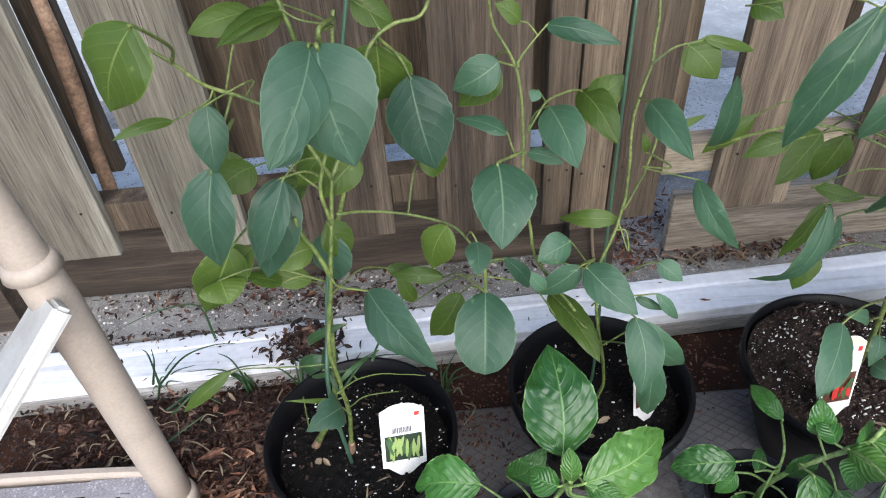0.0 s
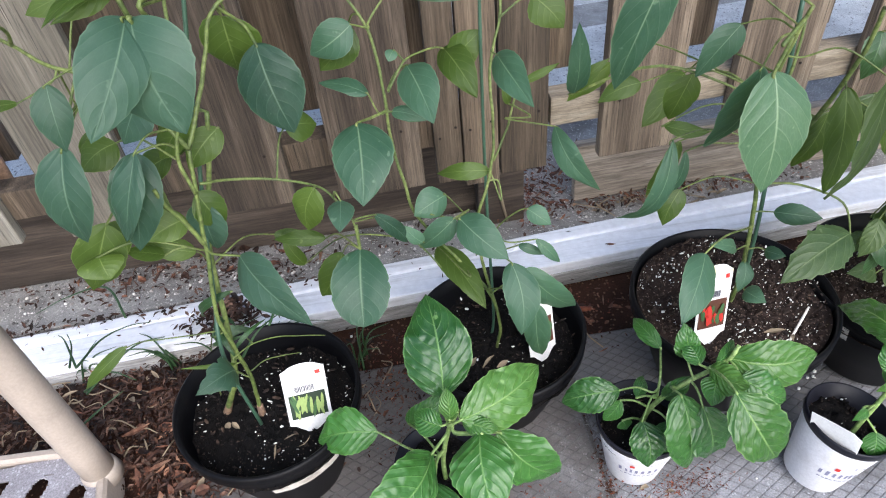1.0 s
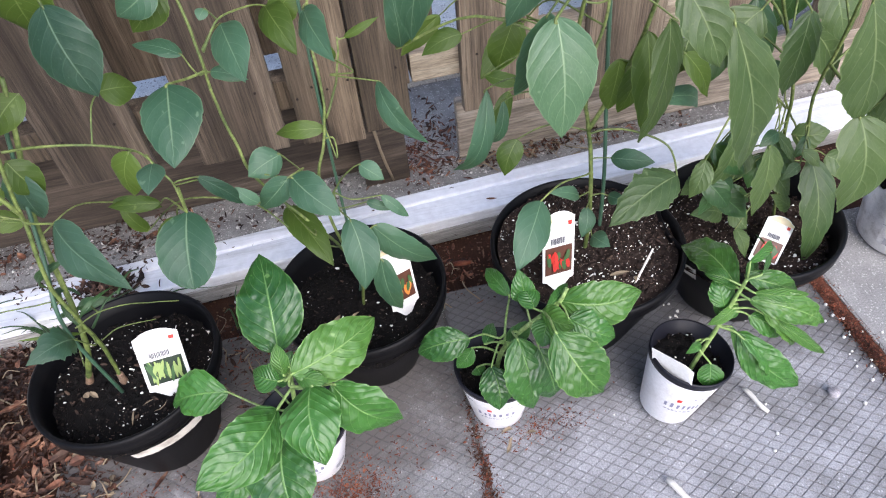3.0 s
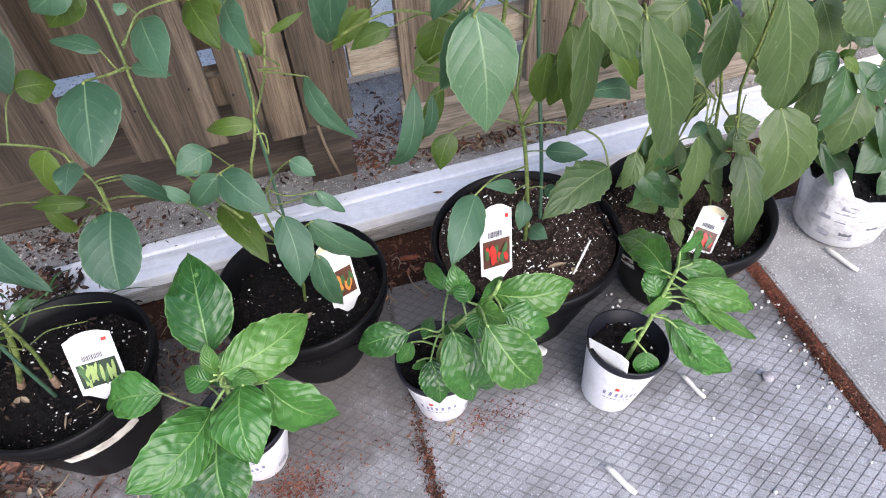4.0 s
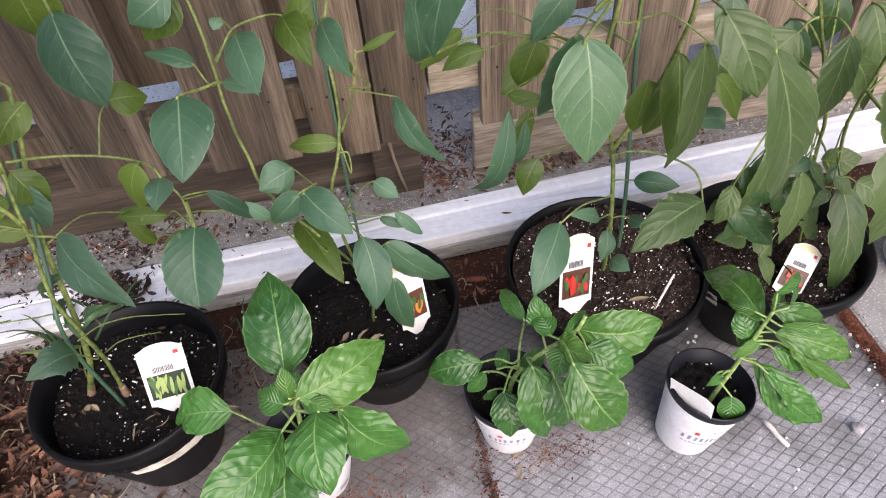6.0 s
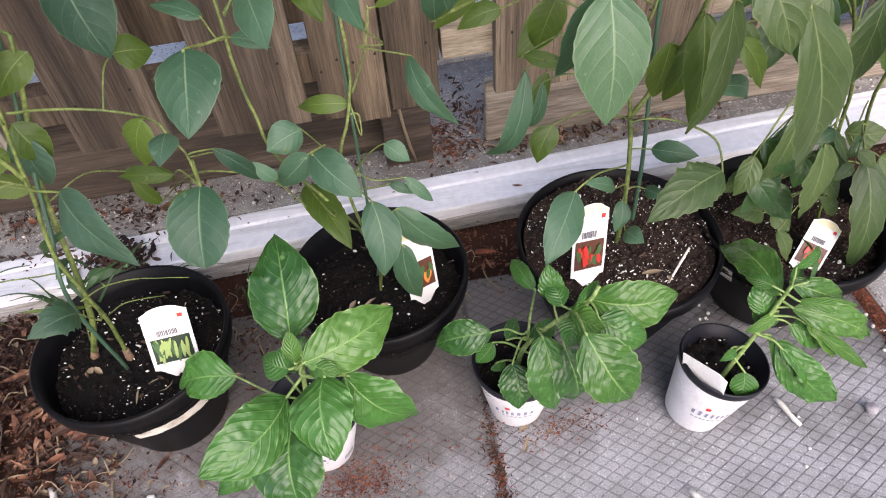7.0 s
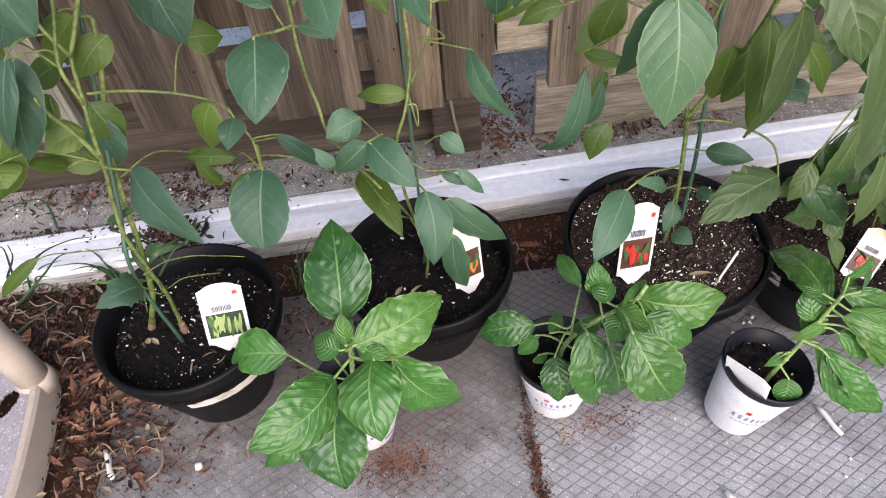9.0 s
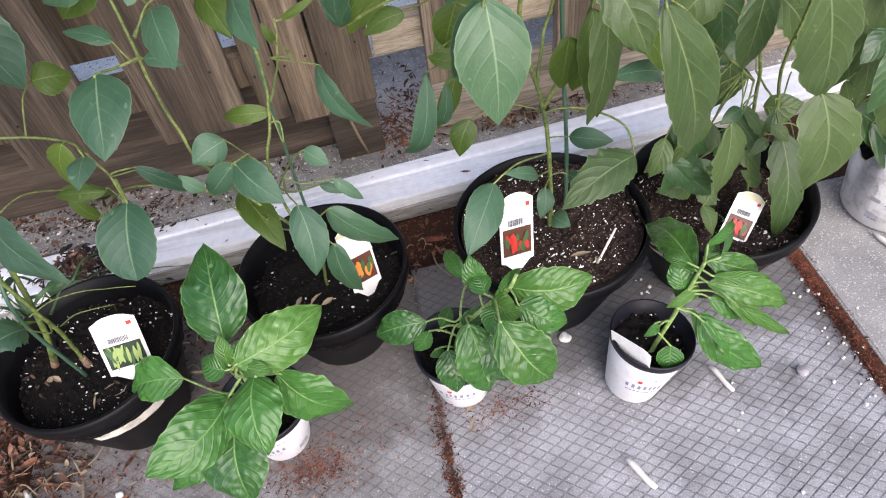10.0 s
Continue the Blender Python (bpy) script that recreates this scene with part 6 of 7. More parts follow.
# ---- labels stuck in the soil ----
def plant_label(foot, head, across, width, picture, fruit, label, torn=False):
    """A plastic plant label: card with an arched cream head, bars of print, and a picture with a few fruits."""
    foot, head, across = Vector(foot), Vector(head), Vector(across).normalized()
    up = (head - foot)
    tall = up.length
    up.normalize()
    across = (across - up * across.dot(up)).normalized()
    out = across.cross(up)
    if out.y > 0:
        out = -out
    card = base("plant_label", foot, label, "plant label", "plant labels in the large pots")
    m = Matrix((across, out, up)).transposed()

    def sheet(pts, lift, material, name, text="", depth=0.0007, holder=None):
        bm = bmesh.new()
        a = [bm.verts.new(m @ Vector((x, lift, z))) for x, z in pts]
        b = [bm.verts.new(m @ Vector((x, lift - depth, z))) for x, z in pts]
        bm.faces.new(a)
        bm.faces.new(list(reversed(b)))
        for k in range(len(a)):
            bm.faces.new((a[k], b[k], b[(k + 1) % len(a)], a[(k + 1) % len(a)]))
        ob = part(name, bm, material, holder or card, text)
        ob.matrix_parent_inverse = Matrix.Identity(4)
        return ob
    w, h = width / 2, tall
    arch = [(w * math.cos(a), h * 0.9 + h * 0.1 * math.sin(a)) for a in np.linspace(0.0, math.pi, 9)]
    arch = [(x if abs(x) > w * 0.99 else x * 0.8, z) for x, z in arch]
    sheet([(-w, 0.0), (-w * 0.75, -0.02 * h), (-w * 0.2, -0.16 * h), (w * 0.2, -0.16 * h), (w * 0.75, -0.02 * h), (w, 0.0)] + arch, 0.0, CARD, "card")
    head_pts = [(w * 0.97, h * 0.86)] + [(x * 0.97, z - 0.001) for x, z in arch] + [(-w * 0.97, h * 0.86)]
    sheet(head_pts, 0.0008, CARD_CREAM, "head", "cream printed head")
    photo = sheet([(-w * 0.84, h * 0.1), (w * 0.84, h * 0.1), (w * 0.84, h * 0.5), (-w * 0.84, h * 0.5)], 0.0008, picture, "picture", "printed picture of peppers")
    rnd = random.Random(int(1000 * foot.x))
    for k in range(18 if fruit is LIME_INK else 22):
        cx, cz, a = rnd.uniform(-0.68, 0.68) * w, h * rnd.uniform(0.22, 0.38), rnd.uniform(-0.35, 0.35)
        pts = []
        for q in np.linspace(0, 2 * math.pi, 10, endpoint=False):
            x, z = (0.075 if fruit is LIME_INK else 0.13) * w * math.cos(q), (0.15 if fruit is LIME_INK else 0.075) * h * math.sin(q)
            pts.append((cx + x * math.cos(a) - z * math.sin(a), cz + x * math.sin(a) + z * math.cos(a)))
        sheet(pts, 0.0013 + 0.00012 * k, fruit if k % 3 else GREEN_INK, "printed_pepper", depth=0.0002, holder=photo)
    x = -w * 0.5
    while x < w * 0.35 and not torn:
        step = rnd.uniform(0.0012, 0.0026)
        sheet([(x, h * 0.54), (x + step * 0.65, h * 0.54), (x + step * 0.65, h * 0.63), (x, h * 0.63)], 0.0009, INK, "printed_bar", depth=0.0002)
        x += step
    sheet([(w * 0.55, h * 0.79), (w * 0.78, h * 0.79), (w * 0.78, h * 0.85), (w * 0.55, h * 0.85)], 0.0012, RED_INK, "red_mark", depth=0.0002)
    return card


plant_label((0.012, 0.528, 0.158), (0.014, 0.5625, 0.238), (0.05, 0.008, -0.008), 0.056, NIGHT_INK, LIME_INK, "white plant label with a picture of long green peppers")
plant_label((0.550, 0.540, 0.193), (0.557, 0.570, 0.292), (0.05, 0.012, 0.005), 0.048, DARK_INK, RED_INK, "white plant label with a picture of red peppers")
plant_label((0.340, 0.594, 0.142), (0.335, 0.625, 0.245), (0.04, 0.02, 0.0), 0.046, DARK_INK, ORANGE_INK, "torn white plant label with an orange-red picture", True)
plant_label((0.859, 0.532, 0.139), (0.898, 0.565, 0.193), (0.03, -0.025, -0.02), 0.04, DARK_INK, RED_INK, "tilted white plant label with a red picture")

# blank white card in the third small pot
bm = bmesh.new()
bm.faces.new([bm.verts.new(p) for p in ((0.643, 0.428, 0.150), (0.646, 0.424, 0.122), (0.676, 0.374, 0.124), (0.675, 0.376, 0.154), (0.668, 0.386, 0.159))])
ext = bmesh.ops.extrude_face_region(bm, geom=list(bm.faces))
for v in ext["geom"]:
    if isinstance(v, bmesh.types.BMVert):
        v.co += Vector((0.0009, 0.0006, 0.0))
thing("blank_label", bm, CARD, "blank white plastic card stuck into a small pot", "plant label")

# ---- tall white pot at the end of the row ----
GRIMY_POT = plain("grimy_white_pot", (0.62, 0.61, 0.62), 0.5, soil=(0.2, 0.18, 0.17), amount=0.75)
tall = base("plant_pot", (1.217, 0.632, 0.0), "torn white printed pot with a bushy plant", "plant pot")
bm = bmesh.new()
loops = lathe(bm, [(0.0, 0.004), (0.072, 0.003), (0.078, 0.01), (0.095, 0.15), (0.092, 0.15), (0.087, 0.1), (0.08, 0.03)], 48)
for k in range(48):
    cut = 0.014 * noise.noise(Vector((k * 0.45, 3, 0))) + (0.034 - 0.012 * abs(k - 27) if 24 < k < 30 else -0.012)
    for ring in (3, 4):
        loops[ring][k].co.z += cut
tall_wall = part("wall", bm, GRIMY_POT, tall, smooth=True)
rnd = random.Random(4)
for k in range(34):
    a, z = radians(rnd.uniform(-165, -20)), 0.03 + 0.0105 * rnd.randrange(9)
    r = 0.078 + 0.019 * (z - 0.01) / 0.155 + 0.0012
    w, h = rnd.uniform(0.05, 0.34), rnd.choice((0.0012, 0.0016, 0.002, 0.008, 0.014))
    bm = bmesh.new()
    vs = [bm.verts.new((r * math.cos(a + q), r * math.sin(a + q), zz)) for zz in (z, z + h) for q in (0, w / 2, w)]
    bm.faces.new((vs[0], vs[1], vs[4], vs[3])), bm.faces.new((vs[1], vs[2], vs[5], vs[4]))
    part("printed_bar", bm, rnd.choice((INK, PALE_INK, PALE_INK)), tall_wall)
fill = uneven_disc(0.087, 0.132, 31, SOIL, "potting_soil", "dark soil in the white pot", 60)
fill.location = (1.217, 0.632, 0)
tall.scale = fill.scale = (0.92, 0.92, 0.94)

# ---- beige resin stool at the left end ----
stool = base("step_stool", (0.0, 0.0, 0.0), "beige plastic step stool with a slotted foot tray, scuffed", "stool")
POSTS = [((-0.327, 0.581, 0.03), (-0.322, 0.562, 0.53), (-0.34, 0.53, 0.95))]
for pts in POSTS:
    bm = bmesh.new()
    line = smooth_line([Vector(p) for p in pts], 6)
    tube(bm, line, [0.0235 if p.z < 0.5 else 0.0205 for p in line], 24)
    part("post", bm, RESIN, stool, smooth=True)
    for z, r, h in ((0.05, 0.0265, 0.02), (0.505, 0.0255, 0.012)):
        a = Vector(pts[0]).lerp(Vector(pts[1]), (z - 0.03) / 0.5)
        bm = bmesh.new()
        tube(bm, [a + Vector((0, 0, -h)), a + Vector((0, 0, 0.0)), a + Vector((0, 0, 0.004))], [r + 0.003, r, r - 0.003], 24)
        part("collar", bm, RESIN, stool, smooth=True)
bm = bmesh.new()
a, b = Vector((-0.307, 0.550, 0.463)), Vector((-0.387, 0.440, 0.376))
d = (b - a).normalized()
n = Vector((-0.75, -0.45, 0.5))
n = (n - d * n.dot(d)).normalized()
s = d.cross(n)
for k, (p, q) in enumerate(((a, 0.04), (b, 0.046))):
    for x, y in ((-1, -1), (1, -1), (1, 1), (-1, 1)):
        bm.verts.new(p + s * q * x + n * 0.009 * y)
bm.verts.ensure_lookup_table()
v = bm.verts
for f in ((0, 1, 2, 3), (7, 6, 5, 4), (0, 4, 5, 1), (1, 5, 6, 2), (2, 6, 7, 3), (3, 7, 4, 0)):
    bm.faces.new([v[k] for k in f])
bmesh.ops.bevel(bm, geom=list(bm.edges), offset=0.004, segments=2, affect="EDGES")
part("brace", bm, RESIN_GREY, stool, "pale grey flat brace")

# foot tray: a deck with long slots inside a raised rim
bm = bmesh.new()
CELL, X0, Y0, NX, NY = 0.0024, -0.64, 0.29, 141, 138
SLOTS = [(-0.355 - 0.06 * c + 0.0165 * k, 0.54 + 0.02 * c + 0.047 * k) for c in range(5) for k in range(-6, 2)]


def tray_has(x, y):
    edge = -0.318 + 0.02 * math.sin((0.6 - y) * 7.0)
    if x > edge or y > 0.612 - 0.05 * (x + 0.3) * -1 * 0.2:
        return False
    if x > edge - 0.03 and y > 0.585 and (x - edge + 0.03) ** 2 + (y - 0.585) ** 2 > 0.03 ** 2:
        return False
    for sx, sy in SLOTS:
        u, w = (x - sx) * 0.331 + (y - sy) * 0.944, (x - sx) * 0.944 - (y - sy) * 0.331
        if y < 0.588 and w * w + max(0.0, abs(u) - 0.0105) ** 2 < 0.0128 ** 2:
            return False
    return True


top = {}


def tray_vert(i, j, z):
    if (i, j, z) not in top:
        top[(i, j, z)] = bm.verts.new((X0 + i * CELL, Y0 + j * CELL, z))
    return top[(i, j, z)]


cells = {(i, j) for i in range(NX) for j in range(NY) if tray_has(X0 + (i + 0.5) * CELL, Y0 + (j + 0.5) * CELL)}
for i, j in cells:
    for z in (0.046, 0.043):
        bm.faces.new([tray_vert(i + a, j + b, z) for a, b in ((0, 0), (1, 0), (1, 1), (0, 1))])
    for (di, dj), (p, q) in (((-1, 0), ((0, 0), (0, 1))), ((1, 0), ((1, 0), (1, 1))), ((0, -1), ((0, 0), (1, 0))), ((0, 1), ((0, 1), (1, 1)))):
        if (i + di, j + dj) not in cells:
            bm.faces.new((tray_vert(i + p[0], j + p[1], 0.046), tray_vert(i + q[0], j + q[1], 0.046), tray_vert(i + q[0], j + q[1], 0.043), tray_vert(i + p[0], j + p[1], 0.043)))
bmesh.ops.recalc_face_normals(bm, faces=list(bm.faces))
part("tray", bm, RESIN_PALE, stool, "pale stained foot tray with oblong slots")
bm = bmesh.new()
line = [Vector((-0.64, 0.625, 0.03)), Vector((-0.46, 0.622, 0.03)), Vector((-0.36, 0.615, 0.03)), Vector((-0.328, 0.595, 0.03)), Vector((-0.316, 0.555, 0.03)), Vector((-0.305, 0.48, 0.03)), Vector((-0.298, 0.4, 0.03)), Vector((-0.3, 0.3, 0.03))]
soft = smooth_line(line, 6)
prev = None
for k, p in enumerate(soft):
    t = (soft[min(k + 1, len(soft) - 1)] - soft[max(k - 1, 0)]).normalized()
    o = Vector((t.y, -t.x, 0)) * -1
    ring = [bm.verts.new(p + o * x + Vector((0, 0, z))) for x, z in ((0.012, -0.03), (0.008, 0.02), (0.004, 0.025), (-0.004, 0.025), (-0.008, 0.02), (-0.008, -0.03))]
    if prev:
        for q in range(6):
            bm.faces.new((prev[q], prev[(q + 1) % 6], ring[(q + 1) % 6], ring[q]))
    prev = ring
part("rim", bm, RESIN, stool, smooth=False)

# ---- litter, stones and stalks ----
def flakes(name, label, material, spots, seed, size, category="leaf litter", curl=0.5):
    """Dry scraps strewn over patches of (x, y, spread x, spread y, z, how many)."""
    rnd = random.Random(seed)
    bm = bmesh.new()
    for x, y, sx, sy, z, many in spots:
        for k in range(many):
            c = Vector((x + rnd.gauss(0, sx), y + rnd.gauss(0, sy), z + rnd.random() ** 2 * 0.012 + 0.001))
            l, w = size * rnd.uniform(0.5, 1.6), size * rnd.uniform(0.06, 0.3)
            m = Euler((rnd.uniform(-curl, curl), rnd.uniform(-curl, curl), rnd.uniform(0, 6.3))).to_matrix()
            bend = rnd.uniform(-0.5, 0.5) * l
            rows = []
            for s in (0.0, 0.35, 0.7, 1.0):
                h = w * (0.25, 1.0, 0.8, 0.1)[int(s * 3 + 0.01)]
                rows.append([bm.verts.new(c + m @ Vector(((s - 0.5) * l, q * h, bend * (s - 0.5) ** 2 * 2 + abs(q) * h * 0.4))) for q in (-1, 0, 1)])
            for a, b in zip(rows, rows[1:]):
                for q in range(2):
                    bm.faces.new((a[q], b[q], b[q + 1], a[q + 1]))
    return thing(name, bm, material, label, category, kind="stuff")


flakes("dry_leaves", "brown dry leaf scraps heaped on the earth", LITTER, [(-0.35, 0.72, 0.2, 0.06, 0.0, 2600), (-0.22, 0.62, 0.05, 0.09, 0.0, 1000), (-0.23, 0.47, 0.03, 0.05, 0.002, 110), (-0.62, 0.68, 0.1, 0.1, 0.0, 500), (-0.1, 0.48, 0.06, 0.03, 0.002, 14)], 11, 0.0115)
flakes("dry_leaves", "pale curled leaf scraps on the earth", STRAW, [(-0.33, 0.7, 0.2, 0.07, 0.006, 70), (-0.2, 0.46, 0.04, 0.04, 0.002, 26), (0.0, 0.45, 0.05, 0.02, 0.002, 5), (0.7, 1.0, 0.08, 0.012, 0.037, 22), (0.46, 0.42, 0.02, 0.02, 0.002, 4)], 12, 0.017)
flakes("rusty_litter", "rust-red crumbs of bark and petals between the pots", RUSTY, [(-0.2, 0.6, 0.05, 0.07, 0.0, 330), (0.1, 0.68, 0.05, 0.05, -0.002, 330), (0.43, 0.78, 0.05, 0.03, -0.004, 200), (0.42, 1.07, 0.025, 0.05, 0.037, 320), (0.72, 1.02, 0.13, 0.012, 0.037, 260), (0.21, 0.4, 0.035, 0.02, 0.0, 420), (0.5, 0.43, 0.04, 0.015, 0.0, 140),
        (1.02, 0.52, 0.008, 0.06, 0.0, 500), (1.018, 0.38, 0.005, 0.07, -0.001, 350), (0.4, 0.36, 0.007, 0.07, -0.001, 420), (0.398, 0.25, 0.009, 0.03, 0.0, 260), (-0.12, 0.46, 0.06, 0.03, 0.0, 160), (0.28, 0.43, 0.05, 0.03, 0.0, 120)], 13, 0.0045, "litter")
flakes("dry_leaves", "tan dry leaf scraps lying on the potting soil", STRAW, [(-0.035, 0.492, 0.025, 0.012, 0.156, 3), (-0.09, 0.53, 0.02, 0.02, 0.155, 2), (0.255, 0.585, 0.02, 0.02, 0.136, 4), (0.6, 0.52, 0.04, 0.015, 0.184, 5)], 21, 0.017, "leaf litter", 0.6)
flakes("rust_dust", "fine rust-red dust and crumbs lying on the pavers", RUSTY, [(0.21, 0.4, 0.03, 0.018, -0.001, 900), (0.5, 0.43, 0.035, 0.012, -0.001, 260), (-0.1, 0.45, 0.05, 0.02, -0.001, 400), (0.14, 0.6, 0.03, 0.08, -0.001, 500), (1.02, 0.45, 0.008, 0.08, -0.001, 700)], 20, 0.0026, "litter", 0.3)
flakes("ledge_litter", "brown scraps of leaf caught on the concrete ledge", LITTER, [(-0.3, 1.0, 0.18, 0.03, 0.037, 210), (-0.12, 0.96, 0.06, 0.015, 0.037, 120), (0.1, 1.0, 0.1, 0.03, 0.037, 60), (0.62, 1.0, 0.08, 0.015, 0.037, 60), (-0.42, 0.888, 0.16, 0.008, 0.046, 120), (-0.12, 0.905, 0.08, 0.006, 0.046, 30)], 14, 0.011)
flakes("timber_litter", "dark crumbs of earth lying on the white timber", EARTH, [(-0.35, 0.87, 0.15, 0.03, 0.045, 50), (0.0, 0.9, 0.2, 0.03, 0.046, 30)], 15, 0.006, "litter")
flakes("leaf_clump", "clump of rotting brown leaves on the edging timber", LITTER, [(-0.17, 0.84, 0.03, 0.02, 0.046, 200), (-0.165, 0.845, 0.022, 0.015, 0.06, 110), (-0.16, 0.85, 0.014, 0.01, 0.074, 40)], 16, 0.016)

flakes("fallen_leaves", "curled brown and tan fallen leaves on the earth", LEAF_TAN, [(-0.3, 0.66, 0.14, 0.07, 0.004, 80), (-0.22, 0.52, 0.04, 0.06, 0.004, 46), (-0.13, 0.45, 0.05, 0.025, 0.003, 7), (-0.3, 1.0, 0.15, 0.025, 0.038, 20)], 17, 0.028, curl=0.7)
flakes("bark_crumbs", "dark crumbs of bark and earth under the dry leaves", EARTH, [(-0.3, 0.68, 0.16, 0.08, 0.0, 900), (-0.22, 0.52, 0.05, 0.07, 0.0, 400), (-0.12, 0.44, 0.06, 0.025, 0.0, 70), (0.1, 0.68, 0.05, 0.06, 0.0, 200), (0.43, 0.76, 0.06, 0.04, 0.0, 200), (0.4, 0.3, 0.006, 0.1, -0.001, 420), (1.018, 0.4, 0.008, 0.1, -0.001, 400)], 18, 0.006)

flakes("rusty_litter", "red-brown shreds of bark on the ledge under the fence", LEAF_TAN, [(0.42, 1.05, 0.03, 0.045, 0.037, 130), (0.7, 1.015, 0.14, 0.012, 0.037, 190), (0.48, 1.1, 0.04, 0.08, 0.037, 260), (-0.22, 0.6, 0.06, 0.08, 0.003, 120), (0.1, 0.66, 0.04, 0.05, 0.0, 60), (0.44, 0.76, 0.05, 0.03, 0.0, 60), (-0.25, 0.985, 0.2, 0.025, 0.037, 200)], 19, 0.013, "litter", 0.7)

rnd = random.Random(23)
bm = bmesh.new()
for x, y, sx, sy, z, many in ((-0.38, 0.72, 0.16, 0.05, 0.008, 46), (-0.22, 0.55, 0.05, 0.08, 0.006, 12), (0.06, 0.66, 0.03, 0.05, 0.004, 8), (0.66, 1.0, 0.08, 0.01, 0.045, 9), (-0.19, 0.45, 0.03, 0.025, 0.004, 10), (0.43, 0.75, 0.03, 0.03, 0.006, 6)):
    for k in range(many):
        p = Vector((x + rnd.gauss(0, sx), y + rnd.gauss(0, sy), z))
        a, l = rnd.uniform(0, 6.3), rnd.uniform(0.015, 0.06)
        d, e = Vector((math.cos(a), math.sin(a), 0)), Vector((-math.sin(a), math.cos(a), 0))
        w = rnd.uniform(-0.4, 0.4) * l
        tube(bm, smooth_line([p - d * l / 2, p + e * w + Vector((0, 0, rnd.uniform(0, 0.012))), p + d * l / 2 - e * w * 0.5], 4), rnd.uniform(0.0006, 0.0022 if y < 0.5 else 0.0014), 5)
thing("dry_stalks", bm, STRAW, "pale dry stalks and roots tangled in the litter", "litter", kind="stuff")

rnd = random.Random(8)
bm = bmesh.new()
for x, y, sx, sy, many in ((1.0, 0.38, 0.015, 0.09, 34), (0.02, 0.7, 0.05, 0.05, 8), (0.85, 0.45, 0.15, 0.1, 14), (-0.25, 0.98, 0.2, 0.03, 40), (0.395, 0.27, 0.02, 0.03, 9), (0.75, 0.57, 0.02, 0.02, 8)):
    for k in range(many):
        z = 0.037 if y > 0.9 else 0.001
        lump(bm, rnd.uniform(0.0012, 0.0032), Matrix.Translation((x + rnd.gauss(0, sx), y + rnd.gauss(0, sy), z)))
thing("white_grains", bm, PERLITE, "spilled white perlite grains on the pavers", "grit", kind="stuff")


def pebble(x, y, z, r, material, label, seed):
    bm = bmesh.new()
    bmesh.ops.create_icosphere(bm, subdivisions=3, radius=r)
    for v in bm.verts:
        v.co *= 1 + 0.3 * noise.noise(v.co / r * 1.3 + Vector((seed, 0, 0)))
        v.co.z *= 0.55
    ob = thing("stone", bm, material, label, "stone", smooth=True)
    ob.location = (x, y, z + r * 0.45)


pebble(0.922, 0.377, 0.002, 0.0085, RESIN_PALE, "small white stone lying on a paver", 1)
pebble(0.615, 0.517, 0.002, 0.009, PERLITE, "small bluish white scrap beside a pot", 2)
pebble(-0.068, 0.43, 0.002, 0.006, PERLITE, "small white chip on a paver", 3)
pebble(0.765, 0.64, 0.145, 0.0065, PERLITE, "white chip between two pots", 4)


def stick(a, b, r, material, label, bendy=0.004):
    a, b = Vector(a), Vector(b)
    bm = bmesh.new()
    pts = [a.lerp(b, k / 5) + Vector((bendy * math.sin(k * 1.3), 0, abs(bendy) * 0.2)) for k in range(6)]
    tube(bm, pts, [r * 0.8, r, r * 1.05, r * 0.9, r, r * 0.75], 8)
    return thing("stick", bm, material, label, "stick", "loose sticks on the ground", smooth=True)


stick((0.802, 0.416, 0.006), (0.816, 0.371, 0.006), 0.0036, STICK, "short bleached stick lying on a paver", 0.001)
stick((0.635, 0.313, 0.006), (0.658, 0.267, 0.006), 0.0046, STICK, "short bleached stick lying on a paver", 0.001)
stick((1.159, 0.577, 0.006), (1.178, 0.517, 0.006), 0.0042, STICK, "short bleached stick lying on a rough slab", 0.001)
stick((-0.209, 0.469, 0.006), (-0.188, 0.425, 0.006), 0.0045, STICK, "short bleached stick beside the stool", 0.001)
stick((0.69, 0.549, 0.204), (0.655, 0.52, 0.172), 0.0018, STICK, "thin white plastic stake leaning in the brown soil", 0.0)
stick((0.335, 0.97, 0.26), (0.37, 1.0, 0.04), 0.003, STRAW, "thin dry stalk leaning behind the fence boards", 0.002)
stick((-0.396, 0.910, 0.659), (-0.411, 0.902, 0.292), 0.011, WOODY, "tan wooden stake leaning behind the fence boards", 0.003)
stick((0.44, 0.77, 0.012), (0.47, 0.765, 0.014), 0.005, RUSTY, "curled dry orange leaf between two pots", 0.003)

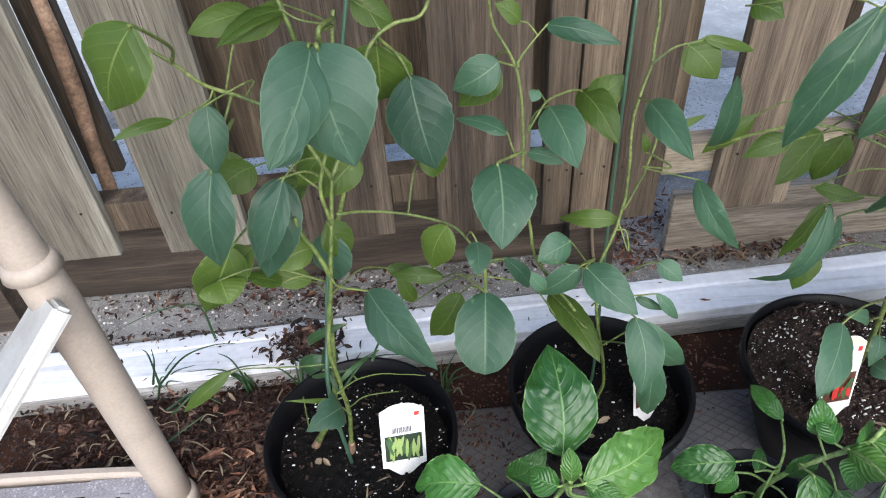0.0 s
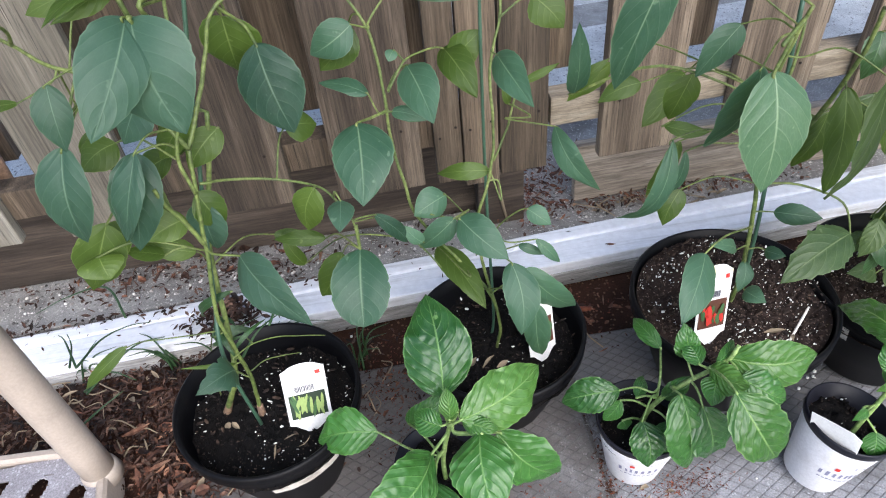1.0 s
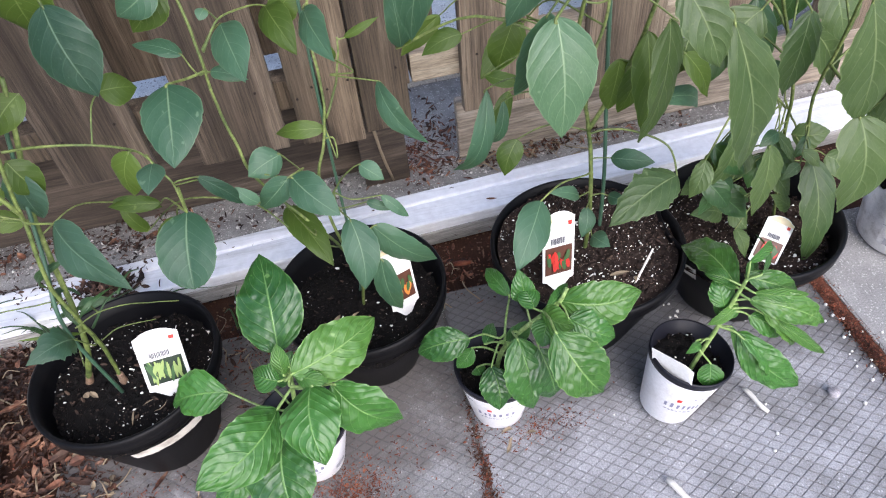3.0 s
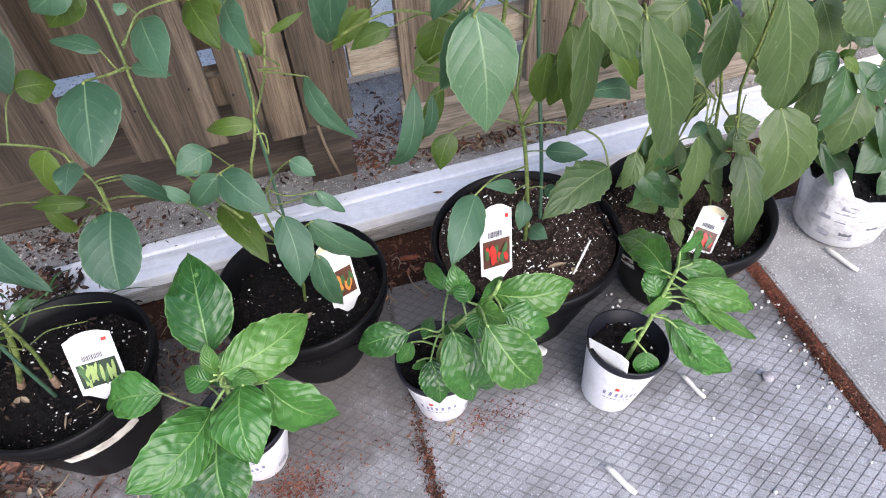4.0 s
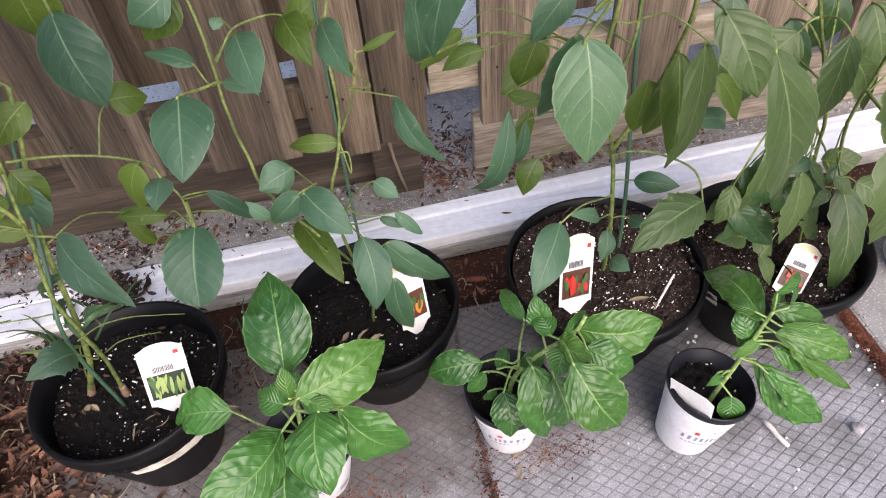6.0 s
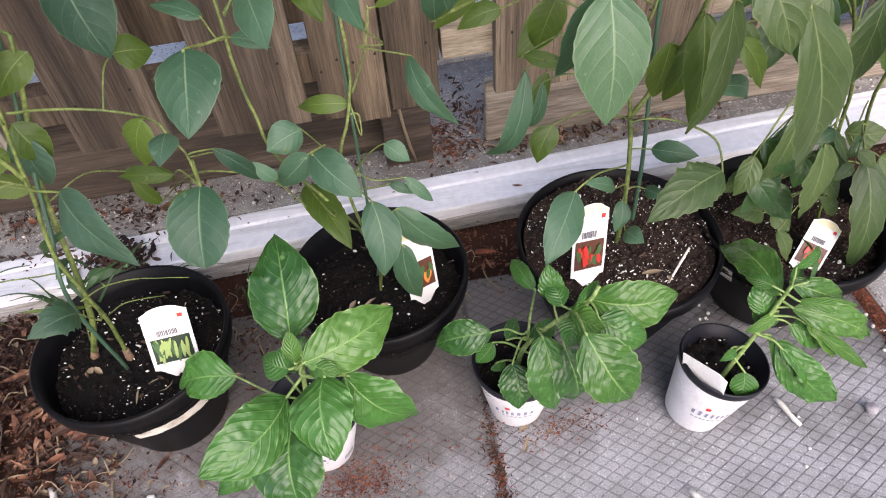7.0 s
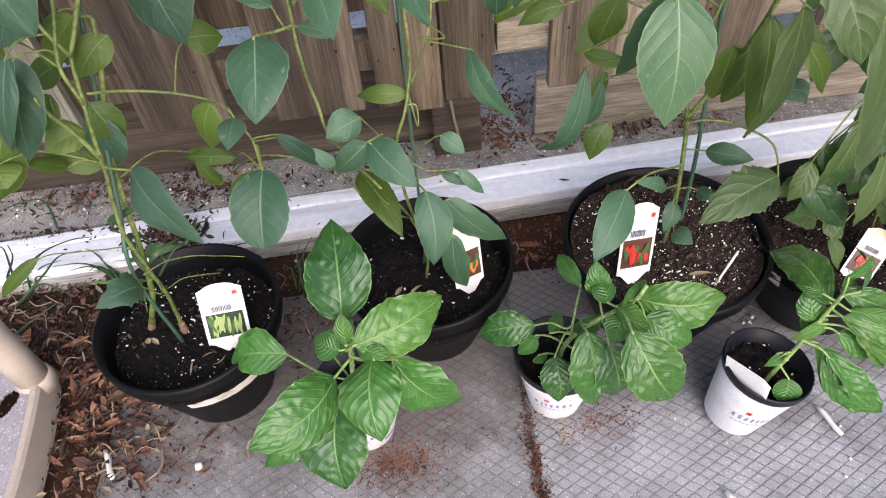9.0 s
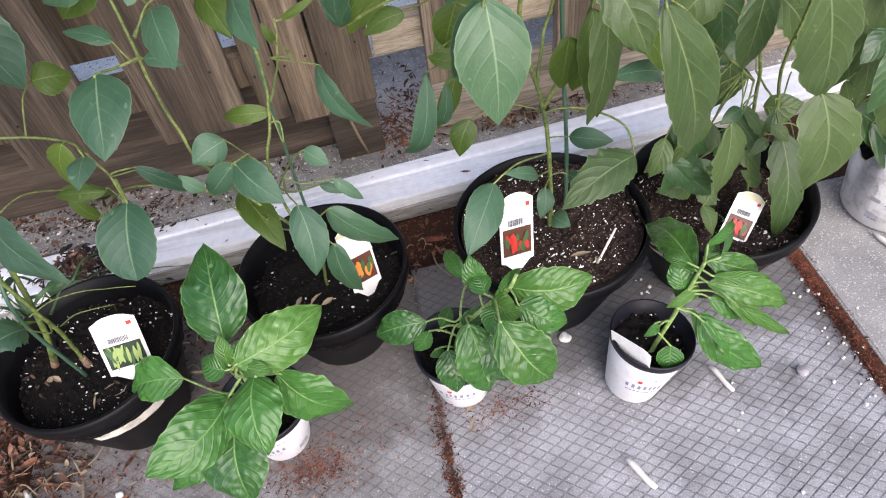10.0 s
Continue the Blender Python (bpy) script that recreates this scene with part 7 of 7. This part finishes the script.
# grass and weeds at the foot of the timber
for x, y, many, reach, lean in ((-0.17, 0.78, 9, 0.11, 0.0), (-0.27, 0.8, 7, 0.09, -0.5), (-0.42, 0.8, 6, 0.07, 0.2), (0.06, 0.74, 8, 0.08, 0.6), (-0.09, 0.79, 6, 0.1, 0.5)):
    rnd = random.Random(int(x * 1000))
    tuft = base("weed_tuft", (x, y, 0), "thin dark green grass tuft at the foot of the edging", "grass", "weeds along the edging")
    for k in range(many):
        a = rnd.uniform(0, 6.3)
        d = Vector((math.cos(a) + lean, 0.45 * math.sin(a) + 0.2, 0))
        h = reach * rnd.uniform(0.5, 1.0)
        pts = smooth_line([Vector((rnd.gauss(0, 0.008), rnd.gauss(0, 0.008), -0.01)), d * h * 0.35 + Vector((0, 0, h * 0.7)), d * h * 0.9 + Vector((0, 0, h * rnd.uniform(0.5, 1.0)))], 5)
        bm = bmesh.new()
        tube(bm, pts, [0.0024 * (1 - 0.9 * q / len(pts)) for q in range(len(pts))], 5)
        ob = part("blade", bm, GRASS, tuft, smooth=True)
for line in (
        [(-0.264, 0.740, 0.192), (-0.302, 0.800, 0.204), (-0.377, 0.820, 0.179), (-0.426, 0.800, 0.171)],
        [(-0.365, 0.720, 0.120), (-0.399, 0.780, 0.122), (-0.410, 0.790, 0.126)],
        [(-0.374, 0.720, 0.123), (-0.395, 0.780, 0.107), (-0.396, 0.790, 0.126)],
        [(-0.365, 0.720, 0.120), (-0.353, 0.790, 0.100), (-0.312, 0.810, 0.102), (-0.267, 0.800, 0.114)],
        [(-0.347, 0.680, 0.108), (-0.296, 0.680, 0.144), (-0.259, 0.670, 0.128)],
        [(-0.340, 0.620, 0.103), (-0.309, 0.640, 0.114), (-0.280, 0.660, 0.120)],
        [(-0.315, 0.640, 0.150), (-0.268, 0.660, 0.183), (-0.195, 0.620, 0.259), (-0.147, 0.600, 0.286)],
        [(-0.018, 0.600, 0.277), (-0.009, 0.630, 0.279), (-0.001, 0.650, 0.266)],
        [(-0.060, 0.580, 0.245), (-0.034, 0.600, 0.270), (-0.012, 0.630, 0.263)]):
    foot = Vector(line[0])
    blade = base("grass_blade", foot, "long thin dark grass blade arching over the edging", "grass", "weeds along the edging")
    bm = bmesh.new()
    pts = smooth_line([Vector(p) - foot for p in line], 6)
    tube(bm, pts, [0.0021 * (1 - 0.75 * q / len(pts)) for q in range(len(pts))], 5)
    part("blade", bm, GRASS, blade, smooth=True)
